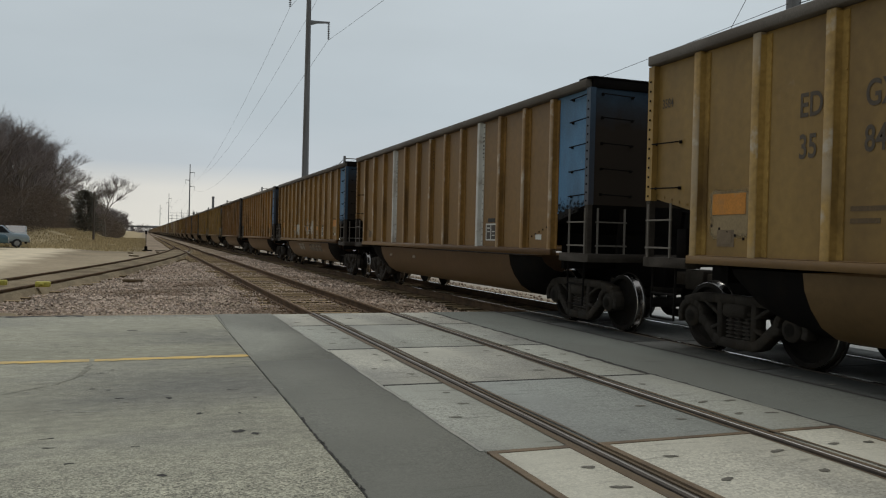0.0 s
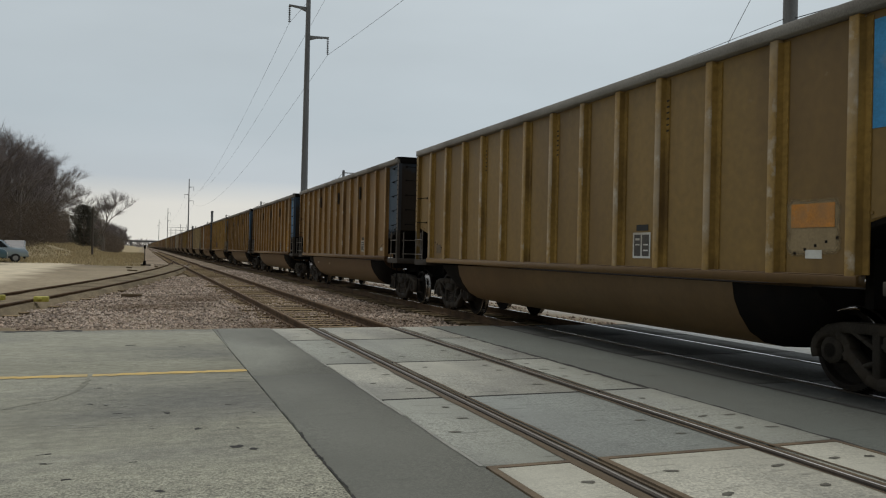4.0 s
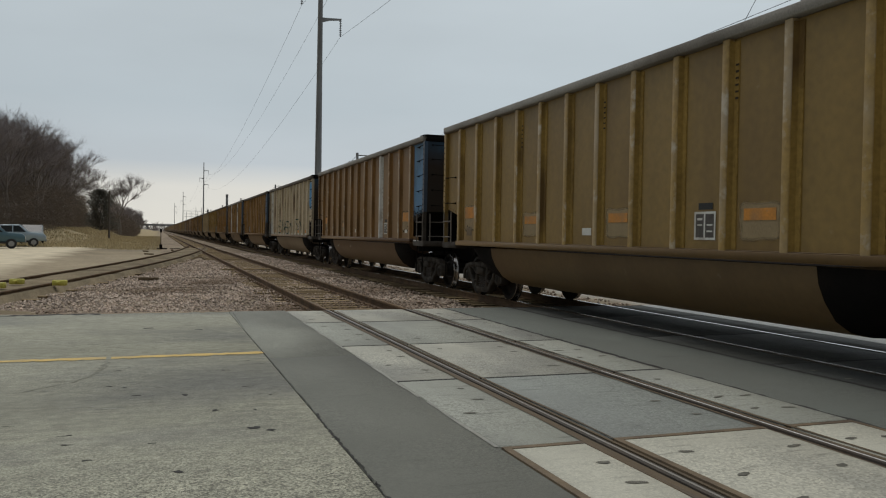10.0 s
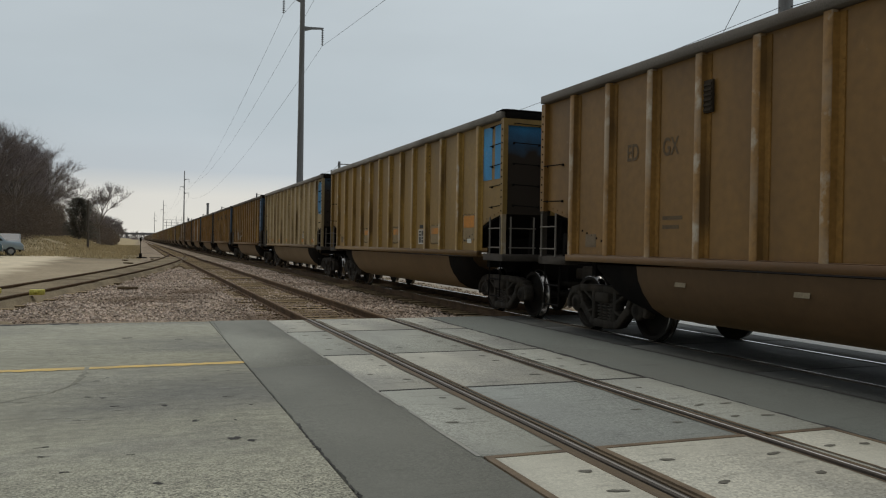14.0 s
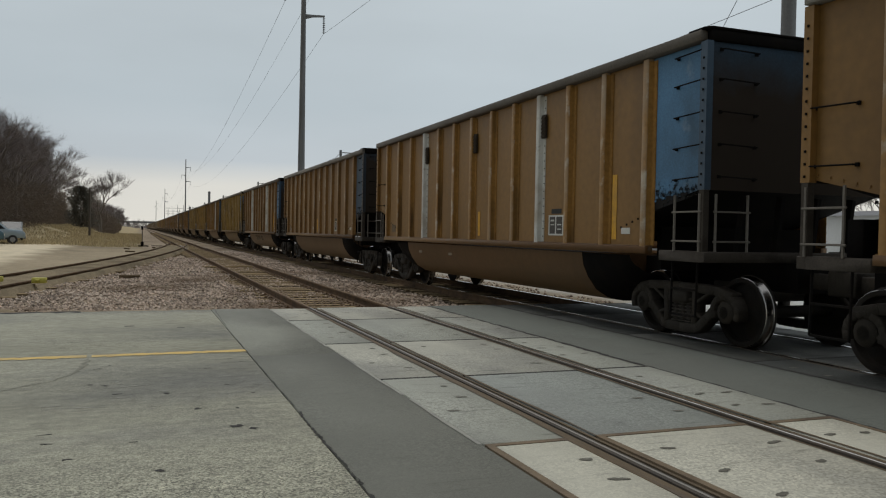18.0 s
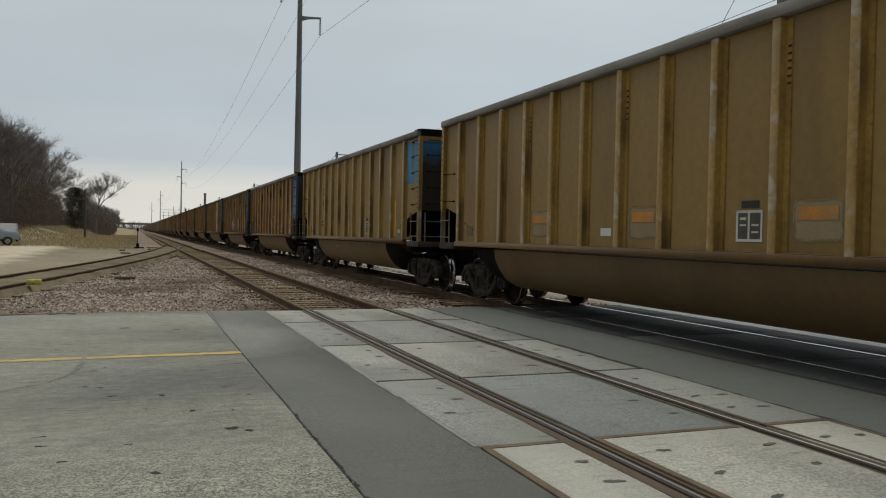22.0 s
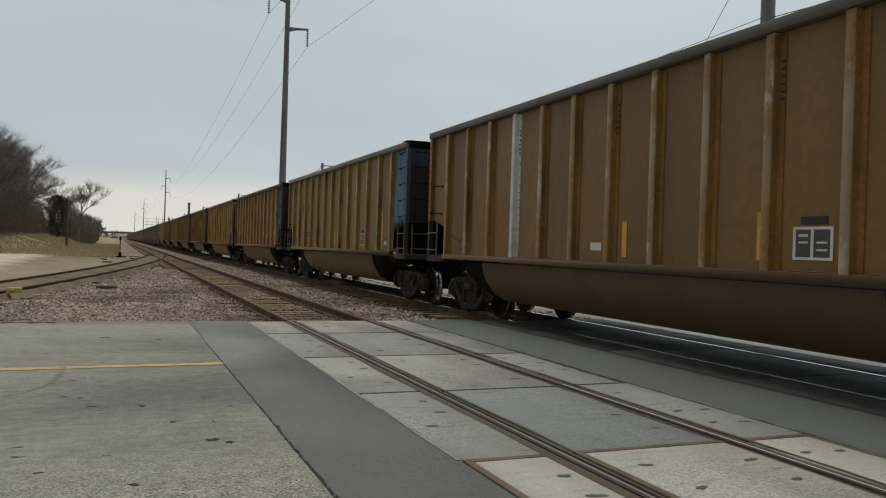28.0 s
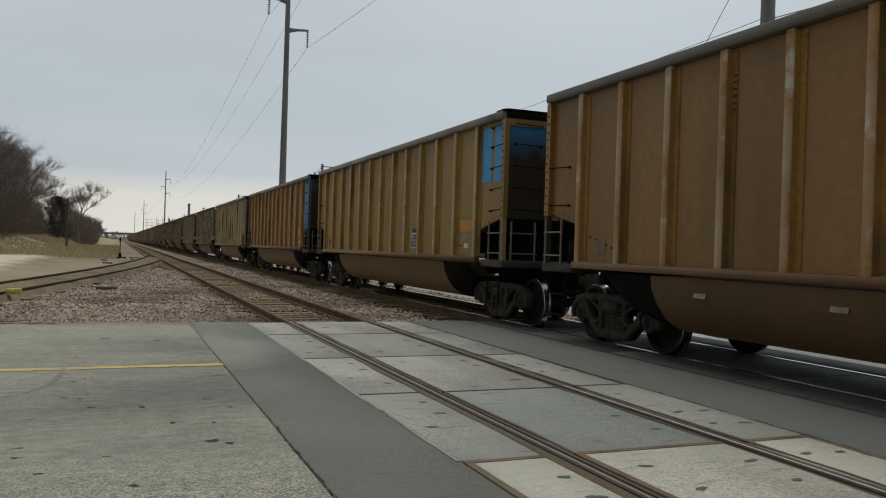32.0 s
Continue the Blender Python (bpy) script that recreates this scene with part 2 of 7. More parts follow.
M_INK = stuff_material("faded_black_letters", (0.075, 0.058, 0.04), 0.7, 0, 0.35, 5, 50, 0)
M_FADED = stuff_material("worn_off_letters", (0.1, 0.064, 0.028), 0.7, 0, 0.35, 5, 50, 0)
M_TAG = stuff_material("spray_paint", (0.5, 0.5, 0.48), 0.6, 0, 0.2, 4, 40, 0, own=True)
M_CARBODY = stuff_material("vehicle_paint", (0.3, 0.4, 0.5), 0.3, 0.2, 0.06, 3, 60, 0, own=True)
M_TYRE = stuff_material("tyre_rubber", (0.02, 0.02, 0.02), 0.85, 0, 0.2, 6, 60, 0.1)
M_CONCRETE = stuff_material("bridge_concrete", (0.16, 0.16, 0.165), 0.85, 0, 0.15, 0.2, 6, 0.1)
M_SHED = stuff_material("pale_metal_siding", (0.62, 0.63, 0.62), 0.6, 0, 0.1, 0.5, 12, 0.05, (0.45, 0.44, 0.42), 0.4, stretch=(1, 1, 0.3))
M_GREY = stuff_material("grey_painted_field", (0.06, 0.052, 0.044), 0.6, 0, 0.4, 8, 30, 0)
M_SAFETY = stuff_material("bright_yellow_paint", (0.5, 0.45, 0.08), 0.6, 0, 0.15, 6, 50, 0.05, (0.3, 0.26, 0.06), 0.4)


def add_chips(m, scale, low, high, color, amount):
    """Small spots where the paint is worn to a paler coat."""
    n, l = m.node_tree.nodes, m.node_tree.links
    bsdf = n["Principled BSDF"]
    base = bsdf.inputs["Base Color"].links[0].from_socket
    tc, info, nz, off = n.new("ShaderNodeTexCoord"), n.new("ShaderNodeObjectInfo"), n.new("ShaderNodeTexNoise"), n.new("ShaderNodeVectorMath")
    off.operation = "MULTIPLY_ADD"
    off.inputs[1].default_value = (19.0, 23.0, 41.0)
    l.new(info.outputs["Random"], off.inputs[0])
    l.new(tc.outputs["Object"], off.inputs[2])
    nz.inputs["Scale"].default_value, nz.inputs["Detail"].default_value, nz.inputs["Roughness"].default_value = scale, 5, 0.6
    l.new(off.outputs[0], nz.inputs["Vector"])
    cut, mix = n.new("ShaderNodeMapRange"), n.new("ShaderNodeMix")
    cut.inputs["From Min"].default_value, cut.inputs["From Max"].default_value, cut.inputs["To Max"].default_value = low, high, amount
    l.new(nz.outputs["Fac"], cut.inputs["Value"])
    mix.data_type = "RGBA"
    mix.inputs["B"].default_value = (*color, 1)
    l.new(cut.outputs[0], mix.inputs["Factor"])
    l.new(base, mix.inputs["A"])
    l.new(mix.outputs["Result"], bsdf.inputs["Base Color"])


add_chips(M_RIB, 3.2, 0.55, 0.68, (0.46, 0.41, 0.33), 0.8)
for m in (M_PAINT, M_RIB):
    # a film of coal dust
    b = m.node_tree.nodes["Principled BSDF"]
    b.inputs["Sheen Weight"].default_value, b.inputs["Sheen Roughness"].default_value = 0.2, 0.45
    b.inputs["Sheen Tint"].default_value = (0.8, 0.55, 0.28, 1)
add_chips(M_PAINT, 5.0, 0.68, 0.78, (0.3, 0.24, 0.16), 0.35)
add_chips(M_BLUE, 3.0, 0.6, 0.75, (0.3, 0.36, 0.42), 0.4)
add_chips(M_WHITE, 4.0, 0.6, 0.7, (0.22, 0.17, 0.12), 0.6)
add_chips(M_ORANGE, 9.0, 0.6, 0.7, (0.32, 0.24, 0.14), 0.6)


def glass_material():
    m = bpy.data.materials.new("vehicle_glass")
    m.use_nodes = True
    b = m.node_tree.nodes["Principled BSDF"]
    b.inputs["Base Color"].default_value, b.inputs["Roughness"].default_value = (0.02, 0.025, 0.03, 1), 0.05
    return m


M_GLASS = glass_material()


def add_kinds(m, color):
    """Some of the loose pieces are of another stone."""
    n, l = m.node_tree.nodes, m.node_tree.links
    bsdf = n["Principled BSDF"]
    base = bsdf.inputs["Base Color"].links[0].from_socket
    g, mul, frac, mix = n.new("ShaderNodeNewGeometry"), n.new("ShaderNodeMath"), n.new("ShaderNodeMath"), n.new("ShaderNodeMix")
    mul.operation, mul.inputs[1].default_value = "MULTIPLY", 17.0
    l.new(g.outputs["Random Per Island"], mul.inputs[0])
    frac.operation = "FRACT"
    l.new(mul.outputs[0], frac.inputs[0])
    tone = n.new("ShaderNodeMix")
    tone.data_type, tone.blend_type = "RGBA", "MULTIPLY"
    tone.inputs["Factor"].default_value = 1.0
    l.new(base, tone.inputs["A"])
    tone.inputs["B"].default_value = (*color, 1)
    mix.data_type = "RGBA"
    l.new(frac.outputs[0], mix.inputs["Factor"])
    l.new(base, mix.inputs["A"])
    l.new(tone.outputs["Result"], mix.inputs["B"])
    l.new(mix.outputs["Result"], bsdf.inputs["Base Color"])


add_kinds(M_BALLAST, (1.08, 1.0, 0.96))


def patch_material(name, soft_edge, low, high, most, scale, stretch=(1, 1, 1), top_only=False, weight=0.6):
    """Paint or dirt in the object's own colour that thins out towards its borders and is worn through in spots."""
    m = stuff_material(name, (0.3, 0.3, 0.3), 0.7, 0, 0.2, 4, 40, 0.03, own=True, gloss=0.2)
    n, l = m.node_tree.nodes, m.node_tree.links
    tc, sep, nz, mp = n.new("ShaderNodeTexCoord"), n.new("ShaderNodeSeparateXYZ"), n.new("ShaderNodeTexNoise"), n.new("ShaderNodeVectorMath")
    nz.inputs["Scale"].default_value, nz.inputs["Detail"].default_value, nz.inputs["Roughness"].default_value = scale, 6, 0.6
    mp.operation, mp.inputs[1].default_value = "MULTIPLY", stretch
    l.new(tc.outputs["Object"], mp.inputs[0])
    l.new(mp.outputs[0], nz.inputs["Vector"])
    l.new(tc.outputs["Generated"], sep.inputs[0])
    total = None
    edges = ((("Z", 1.0, 1.0 - soft_edge),) if top_only else
             (("Y", 0.0, soft_edge), ("Y", 1.0, 1.0 - soft_edge), ("Z", 0.0, soft_edge), ("Z", 1.0, 1.0 - soft_edge)))
    for axis, a, b in edges:
        r = n.new("ShaderNodeMapRange")
        r.inputs["From Min"].default_value, r.inputs["From Max"].default_value = a, b
        l.new(sep.outputs[axis], r.inputs["Value"])
        if total is None:
            total = r.outputs[0]
        else:
            k = n.new("ShaderNodeMath")
            k.operation = "MULTIPLY"
            l.new(total, k.inputs[0])
            l.new(r.outputs[0], k.inputs[1])
            total = k.outputs[0]
    add = n.new("ShaderNodeMath")
    add.operation = "MULTIPLY_ADD"
    add.inputs[1].default_value = weight
    l.new(total, add.inputs[0])
    l.new(nz.outputs["Fac"], add.inputs[2])
    cut = n.new("ShaderNodeMapRange")
    cut.inputs["From Min"].default_value, cut.inputs["From Max"].default_value, cut.inputs["To Max"].default_value = low, high, most
    l.new(add.outputs[0], cut.inputs["Value"])
    l.new(cut.outputs[0], n["Principled BSDF"].inputs["Alpha"])
    return m


M_HALO = patch_material("bare_patch_paint", 0.16, 0.75, 1.5, 0.85, 3.0, weight=1.2)
M_SMEAR = patch_material("worn_spray_paint", 0.2, 0.98, 1.12, 0.85, 2.6, (1, 1.6, 0.7))
M_FRAY = patch_material("soot_fringe", 1.0, 0.78, 0.95, 1.0, 14.0, (1, 1, 0.9), top_only=True)


def ground_material():
    """Dirt and gravel near the tracks, a pale gravel lot, dry grass on the bank: the kinds of ground, by place."""
    m = stuff_material("ground_dirt", (0.32, 0.265, 0.185), 0.95, 0, 0.3, 0.12, 4, 0.6, (0.15, 0.125, 0.085), 0.6, gloss=0.03)
    n, l = m.node_tree.nodes, m.node_tree.links
    bsdf = n["Principled BSDF"]
    base = bsdf.inputs["Base Color"].links[0].from_socket
    tc = n.new("ShaderNodeTexCoord")
    wob = n.new("ShaderNodeTexNoise")
    wob.inputs["Scale"].default_value, wob.inputs["Detail"].default_value = 0.35, 6
    l.new(tc.outputs["Object"], wob.inputs["Vector"])
    sep = n.new("ShaderNodeSeparateXYZ")
    l.new(tc.outputs["Object"], sep.inputs[0])

    def band(socket, lo, hi, soft_edge, wobble):
        a = n.new("ShaderNodeMath")
        a.operation, a.inputs[1].default_value = "MULTIPLY_ADD", wobble
        l.new(wob.outputs["Fac"], a.inputs[0])
        l.new(socket, a.inputs[2])
        up = n.new("ShaderNodeMapRange")
        up.inputs["From Min"].default_value, up.inputs["From Max"].default_value = lo, lo + soft_edge
        l.new(a.outputs[0], up.inputs["Value"])
        down = n.new("ShaderNodeMapRange")
        down.inputs["From Min"].default_value, down.inputs["From Max"].default_value = hi, hi - soft_edge
        l.new(a.outputs[0], down.inputs["Value"])
        both = n.new("ShaderNodeMath")
        both.operation = "MULTIPLY"
        l.new(up.outputs[0], both.inputs[0])
        l.new(down.outputs[0], both.inputs[1])
        return both.outputs[0]

    def lay(under, color, *bands):
        fac = bands[0]
        for b in bands[1:]:
            k = n.new("ShaderNodeMath")
            k.operation = "MULTIPLY"
            l.new(fac, k.inputs[0])
            l.new(b, k.inputs[1])
            fac = k.outputs[0]
        mix = n.new("ShaderNodeMix")
        mix.data_type = "RGBA"
        l.new(fac, mix.inputs["Factor"])
        l.new(under, mix.inputs["A"])
        tone = n.new("ShaderNodeVectorMath")
        tone.operation, tone.inputs[0].default_value = "SCALE", color
        gain = n.new("ShaderNodeMapRange")
        gain.inputs["To Min"].default_value, gain.inputs["To Max"].default_value = 0.65, 1.35
        fine = n.new("ShaderNodeTexNoise")
        fine.inputs["Scale"].default_value, fine.inputs["Detail"].default_value = 1.1, 8
        l.new(tc.outputs["Object"], fine.inputs["Vector"])
        l.new(fine.outputs["Fac"], gain.inputs["Value"])
        l.new(gain.outputs[0], tone.inputs["Scale"])
        l.new(tone.outputs[0], mix.inputs["B"])
        return mix.outputs["Result"]

    x, y = sep.outputs["X"], sep.outputs["Y"]
    c = lay(base, (0.64, 0.555, 0.405), band(x, -90, -3.2, 1.5, 3), band(y, 26, 92, 5, 5))
    c = lay(c, (0.4, 0.325, 0.2), band(x, -60, 1.6, 2, 3), band(y, 74, 900, 6, 8))
    c = lay(c, (0.42, 0.41, 0.38), band(x, 12.0, 200, 1.5, 2), band(y, -90, 2500, 20, 8))
    l.new(c, bsdf.inputs["Base Color"])
    return m


M_GROUND = ground_material()


def add_speckle(m, scale, dark, light, streaks, lane=None):
    """Exposed stones and dark scratches, worked into a concrete or asphalt surface."""
    n, l = m.node_tree.nodes, m.node_tree.links
    bsdf = n["Principled BSDF"]
    base = bsdf.inputs["Base Color"].links[0].from_socket
    tc = n.new("ShaderNodeTexCoord")
    vo, wide = n.new("ShaderNodeTexVoronoi"), n.new("ShaderNodeTexNoise")
    vo.inputs["Scale"].default_value = scale
    wide.inputs["Scale"].default_value, wide.inputs["Detail"].default_value = 0.45, 5
    l.new(tc.outputs["Object"], vo.inputs["Vector"])
    l.new(tc.outputs["Object"], wide.inputs["Vector"])
    grain = n.new("ShaderNodeMapRange")
    grain.inputs["To Min"].default_value, grain.inputs["To Max"].default_value = dark, light
    sep = n.new("ShaderNodeSeparateColor")
    l.new(vo.outputs["Color"], sep.inputs[0])
    l.new(sep.outputs[0], grain.inputs["Value"])
    where = n.new("ShaderNodeMapRange")
    where.inputs["From Min"].default_value, where.inputs["From Max"].default_value = 0.36, 0.56
    l.new(wide.outputs["Fac"], where.inputs["Value"])
    k = n.new("ShaderNodeMix")
    k.inputs["A"].default_value = 1.0
    l.new(where.outputs[0], k.inputs["Factor"])
    l.new(grain.outputs[0], k.inputs["B"])
    if lane:
        # the end of the slab where the cement has worn off the stones
        pos, bare, most = n.new("ShaderNodeSeparateXYZ"), n.new("ShaderNodeMapRange"), n.new("ShaderNodeMath")
        l.new(tc.outputs["Object"], pos.inputs[0])
        bare.inputs["From Min"].default_value, bare.inputs["From Max"].default_value = 6.2, 4.6
        l.new(pos.outputs["Y"], bare.inputs["Value"])
        most.operation = "MAXIMUM"
        where.inputs["To Max"].default_value = 0.45
        l.new(where.outputs[0], most.inputs[0])
        side, part_bare = n.new("ShaderNodeMapRange"), n.new("ShaderNodeMath")
        side.inputs["From Min"].default_value, side.inputs["From Max"].default_value = -2.2, -0.5
        l.new(pos.outputs["X"], side.inputs["Value"])
        part_bare.operation = "MULTIPLY"
        l.new(bare.outputs[0], part_bare.inputs[0])
        l.new(side.outputs[0], part_bare.inputs[1])
        l.new(part_bare.outputs[0], most.inputs[1])
        l.new(most.outputs[0], k.inputs["Factor"])
    st = n.new("ShaderNodeTexNoise")
    st.inputs["Scale"].default_value, st.inputs["Detail"].default_value, st.inputs["Roughness"].default_value = 3.0, 5, 0.65
    mp = n.new("ShaderNodeVectorMath")
    mp.operation, mp.inputs[1].default_value = "MULTIPLY", (0.5, 3.5, 1)
    l.new(tc.outputs["Object"], mp.inputs[0])
    l.new(mp.outputs[0], st.inputs["Vector"])
    cut = n.new("ShaderNodeMapRange")
    cut.inputs["From Min"].default_value, cut.inputs["From Max"].default_value = 0.58, 0.72
    cut.inputs["To Min"].default_value, cut.inputs["To Max"].default_value = 1.0, streaks
    l.new(st.outputs["Fac"], cut.inputs["Value"])
    both = n.new("ShaderNodeMath")
    both.operation = "MULTIPLY"
    l.new(k.outputs["Result"], both.inputs[0])
    l.new(cut.outputs[0], both.inputs[1])
    if lane:
        # shallow scabs and worn spots, drawn out along the road
        scab, drawn, rub = n.new("ShaderNodeTexNoise"), n.new("ShaderNodeVectorMath"), n.new("ShaderNodeMapRange")
        scab.inputs["Scale"].default_value, scab.inputs["Detail"].default_value, scab.inputs["Roughness"].default_value = 7.0, 7, 0.72
        drawn.operation, drawn.inputs[1].default_value = "MULTIPLY", (0.8, 1.35, 1)
        l.new(tc.outputs["Object"], drawn.inputs[0])
        l.new(drawn.outputs[0], scab.inputs["Vector"])
        rub.inputs["From Min"].default_value, rub.inputs["From Max"].default_value = 0.32, 0.68
        rub.inputs["To Min"].default_value, rub.inputs["To Max"].default_value = 0.76, 1.24
        l.new(scab.outputs["Fac"], rub.inputs["Value"])
        worn = n.new("ShaderNodeMath")
        worn.operation = "MULTIPLY"
        l.new(both.outputs[0], worn.inputs[0])
        l.new(rub.outputs[0], worn.inputs[1])
        both = worn
        # a lane darkened by tyres, with a wandering edge
        xyz, off, dist, dim = n.new("ShaderNodeSeparateXYZ"), n.new("ShaderNodeMath"), n.new("ShaderNodeMath"), n.new("ShaderNodeMapRange")
        l.new(tc.outputs["Object"], xyz.inputs[0])
        off.operation, off.inputs[1].default_value = "MULTIPLY_ADD", 2.5
        l.new(wide.outputs["Fac"], off.inputs[0])
        slant = n.new("ShaderNodeMath")
        slant.operation, slant.inputs[1].default_value = "MULTIPLY_ADD", -0.45
        l.new(xyz.outputs["X"], slant.inputs[0])
        l.new(xyz.outputs["Y"], slant.inputs[2])
        l.new(slant.outputs[0], off.inputs[2])
        dist.operation = "SUBTRACT"
        dist.inputs[1].default_value = lane[0] + 1.25
        l.new(off.outputs[0], dist.inputs[0])
        size = n.new("ShaderNodeMath")
        size.operation = "ABSOLUTE"
        l.new(dist.outputs[0], size.inputs[0])
        dim.inputs["From Min"].default_value, dim.inputs["From Max"].default_value = 0.5, lane[1]
        dim.inputs["To Min"].default_value, dim.inputs["To Max"].default_value = 0.76, 1.0
        l.new(size.outputs[0], dim.inputs["Value"])
        dark_lane = n.new("ShaderNodeMath")
        dark_lane.operation = "MULTIPLY"
        l.new(both.outputs[0], dark_lane.inputs[0])
        l.new(dim.outputs[0], dark_lane.inputs[1])
        both = dark_lane
    out = n.new("ShaderNodeVectorMath")
    out.operation = "SCALE"
    l.new(base, out.inputs[0])
    l.new(both.outputs[0], out.inputs["Scale"])
    l.new(out.outputs[0], bsdf.inputs["Base Color"])


add_speckle(M_SLAB, 88, 0.4, 1.75, 0.74, (7.7, 1.7))
add_speckle(M_ASPHALT, 70, 0.8, 1.2, 0.8)
add_speckle(M_PANEL, 60, 0.72, 1.28, 0.55)


# ---- building helpers ----
class Shape:
    """A growing mesh: boxes, prisms, rods and turned shapes."""

    def __init__(self):
        self.v, self.f, self.s, self.k = [], [], [], []

    def add(self, verts, faces, smooth=False, slot=0):
        o = len(self.v)
        self.v += [tuple(p) for p in verts]
        self.f += [tuple(i + o for i in q) for q in faces]
        self.s += [smooth] * len(faces)
        self.k += [slot] * len(faces)
        return self

    def box(self, x0, x1, y0, y1, z0, z1, slot=0):
        v = [(x, y, z) for x in (x0, x1) for y in (y0, y1) for z in (z0, z1)]
        return self.add(v, [(0, 1, 3, 2), (4, 6, 7, 5), (0, 4, 5, 1), (2, 3, 7, 6), (0, 2, 6, 4), (1, 5, 7, 3)], slot=slot)

    def prism(self, outline, a, b, axis="y", smooth=False, slot=0, ends=True):
        """An outline of pairs pushed along an axis from a to b. Pairs: (x, z) along y, (y, z) along x, (x, y) along z."""
        put = {"y": lambda p, d: (p[0], d, p[1]), "x": lambda p, d: (d, p[0], p[1]), "z": lambda p, d: (p[0], p[1], d)}[axis]
        n = len(outline)
        v = [put(p, a) for p in outline] + [put(p, b) for p in outline]
        f = [(i, (i + 1) % n, n + (i + 1) % n, n + i) for i in range(n)]
        self.add(v, f, smooth, slot)
        if ends:
            self.add(v, [tuple(range(n - 1, -1, -1)), tuple(range(n, 2 * n))], False, slot)
        return self

    def rod(self, points, r, seg=6, slot=0, r_end=None):
        """A round rod along points."""
        pts = [Vector(p) for p in points]
        r_end = r if r_end is None else r_end
        rings = []
        for i, p in enumerate(pts):
            d = (pts[min(i + 1, len(pts) - 1)] - pts[max(i - 1, 0)]).normalized()
            a = d.cross(Vector((0, 0, 1)) if abs(d.z) < 0.9 else Vector((1, 0, 0))).normalized()
            b = d.cross(a)
            rr = r + (r_end - r) * i / max(1, len(pts) - 1)
            rings.append([p + (a * math.cos(t) + b * math.sin(t)) * rr for t in (2 * math.pi * j / seg for j in range(seg))])
        v = [q for ring in rings for q in ring]
        f = [(i * seg + j, i * seg + (j + 1) % seg, (i + 1) * seg + (j + 1) % seg, (i + 1) * seg + j)
             for i in range(len(pts) - 1) for j in range(seg)]
        self.add(v, f, True, slot)
        return self.add(v, [tuple(range(seg)), tuple(range(len(v) - 1, len(v) - seg - 1, -1))], False, slot)

    def turned(self, profile, centre, axis="x", seg=24, slots=None):
        """A profile of (along, radius) pairs turned round an axis."""
        cx, cy, cz = centre
        v = []
        for a, r in profile:
            for j in range(seg):
                c, s = math.cos(2 * math.pi * j / seg) * r, math.sin(2 * math.pi * j / seg) * r
                v.append((cx + a, cy + c, cz + s) if axis == "x" else (cx + c, cy + s, cz + a))
        for i in range(len(profile) - 1):
            self.add(v[i * seg:(i + 2) * seg], [(j, (j + 1) % seg, seg + (j + 1) % seg, seg + j) for j in range(seg)], True, slots[i] if slots else 0)
        self.add(v[:seg], [tuple(range(seg))], False, slots[0] if slots else 0)
        return self.add(v[-seg:], [tuple(range(seg - 1, -1, -1))], False, slots[-1] if slots else 0)

    def beam(self, p, q, wide, thick, axis="x", slot=0):
        """A bar from p to q in the plane across an axis, thick along that axis."""
        p, q = Vector(p), Vector(q)
        d = (q - p).normalized()
        n = Vector({"x": (1, 0, 0), "y": (0, 1, 0), "z": (0, 0, 1)}[axis])
        s = d.cross(n).normalized() * wide / 2
        t = n * thick / 2
        v = [e + i * s + j * t for e in (p, q) for i, j in ((-1, -1), (1, -1), (1, 1), (-1, 1))]
        return self.add(v, [(3, 2, 1, 0), (4, 5, 6, 7), (0, 1, 5, 4), (1, 2, 6, 5), (2, 3, 7, 6), (3, 0, 4, 7)], slot=slot)

    def mesh(self, name, *materials, bevel=0.0):
        m = bpy.data.meshes.new(name)
        m.from_pydata(self.v, [], self.f)
        m.polygons.foreach_set("use_smooth", self.s)
        m.polygons.foreach_set("material_index", self.k)
        for k in materials:
            m.materials.append(k)
        b = bmesh.new()
        b.from_mesh(m)
        if len(self.v) < 30000:
            bmesh.ops.remove_doubles(b, verts=b.verts, dist=1e-5)
        if bevel:
            sharp = [e for e in b.edges if len(e.link_faces) == 2 and e.calc_face_angle(0) > 0.6]
            bmesh.ops.bevel(b, geom=sharp, offset=bevel, segments=1, affect="EDGES")
        if len(b.faces) < 60000:
            bmesh.ops.recalc_face_normals(b, faces=b.faces)
        b.to_mesh(m)
        b.free()
        m.set_sharp_from_angle(angle=0.8)
        return m


def part(name, data, parent, label="", color=None, m=None):
    """One mesh object under a thing or a part."""
    ob = new(name, data)
    ob.parent = parent
    if label:
        tagged(ob, label)
    if color:
        ob.color = (*color, 1)
    if m is not None:
        ob.matrix_basis = m
    return ob


def thing(name, label, category, group="", kind="", data=None, at=None, color=None):
    ob = new(name, data)
    tagged(ob, label, category, group, kind)
    if at is not None:
        ob.matrix_basis = at
    if color:
        ob.color = (*color, 1)
    return ob


# ---- the lie of the land ----
NEAR, FAR = 3.6655, 8.0625          # the middles of the empty track and of the train's track
HALF = 0.7525                       # half the distance of the rail heads
ROAD_0, ROAD_1 = -7.0, 14.5         # the road crosses the tracks between these


def ease(a):
    a = min(1.0, max(0.0, a))
    return a * a * (3 - 2 * a)


def spur(y):
    """The middle of the siding, which leaves the empty track to the side."""
    return NEAR - 0.00135 * max(0.0, 95 - y) ** 2


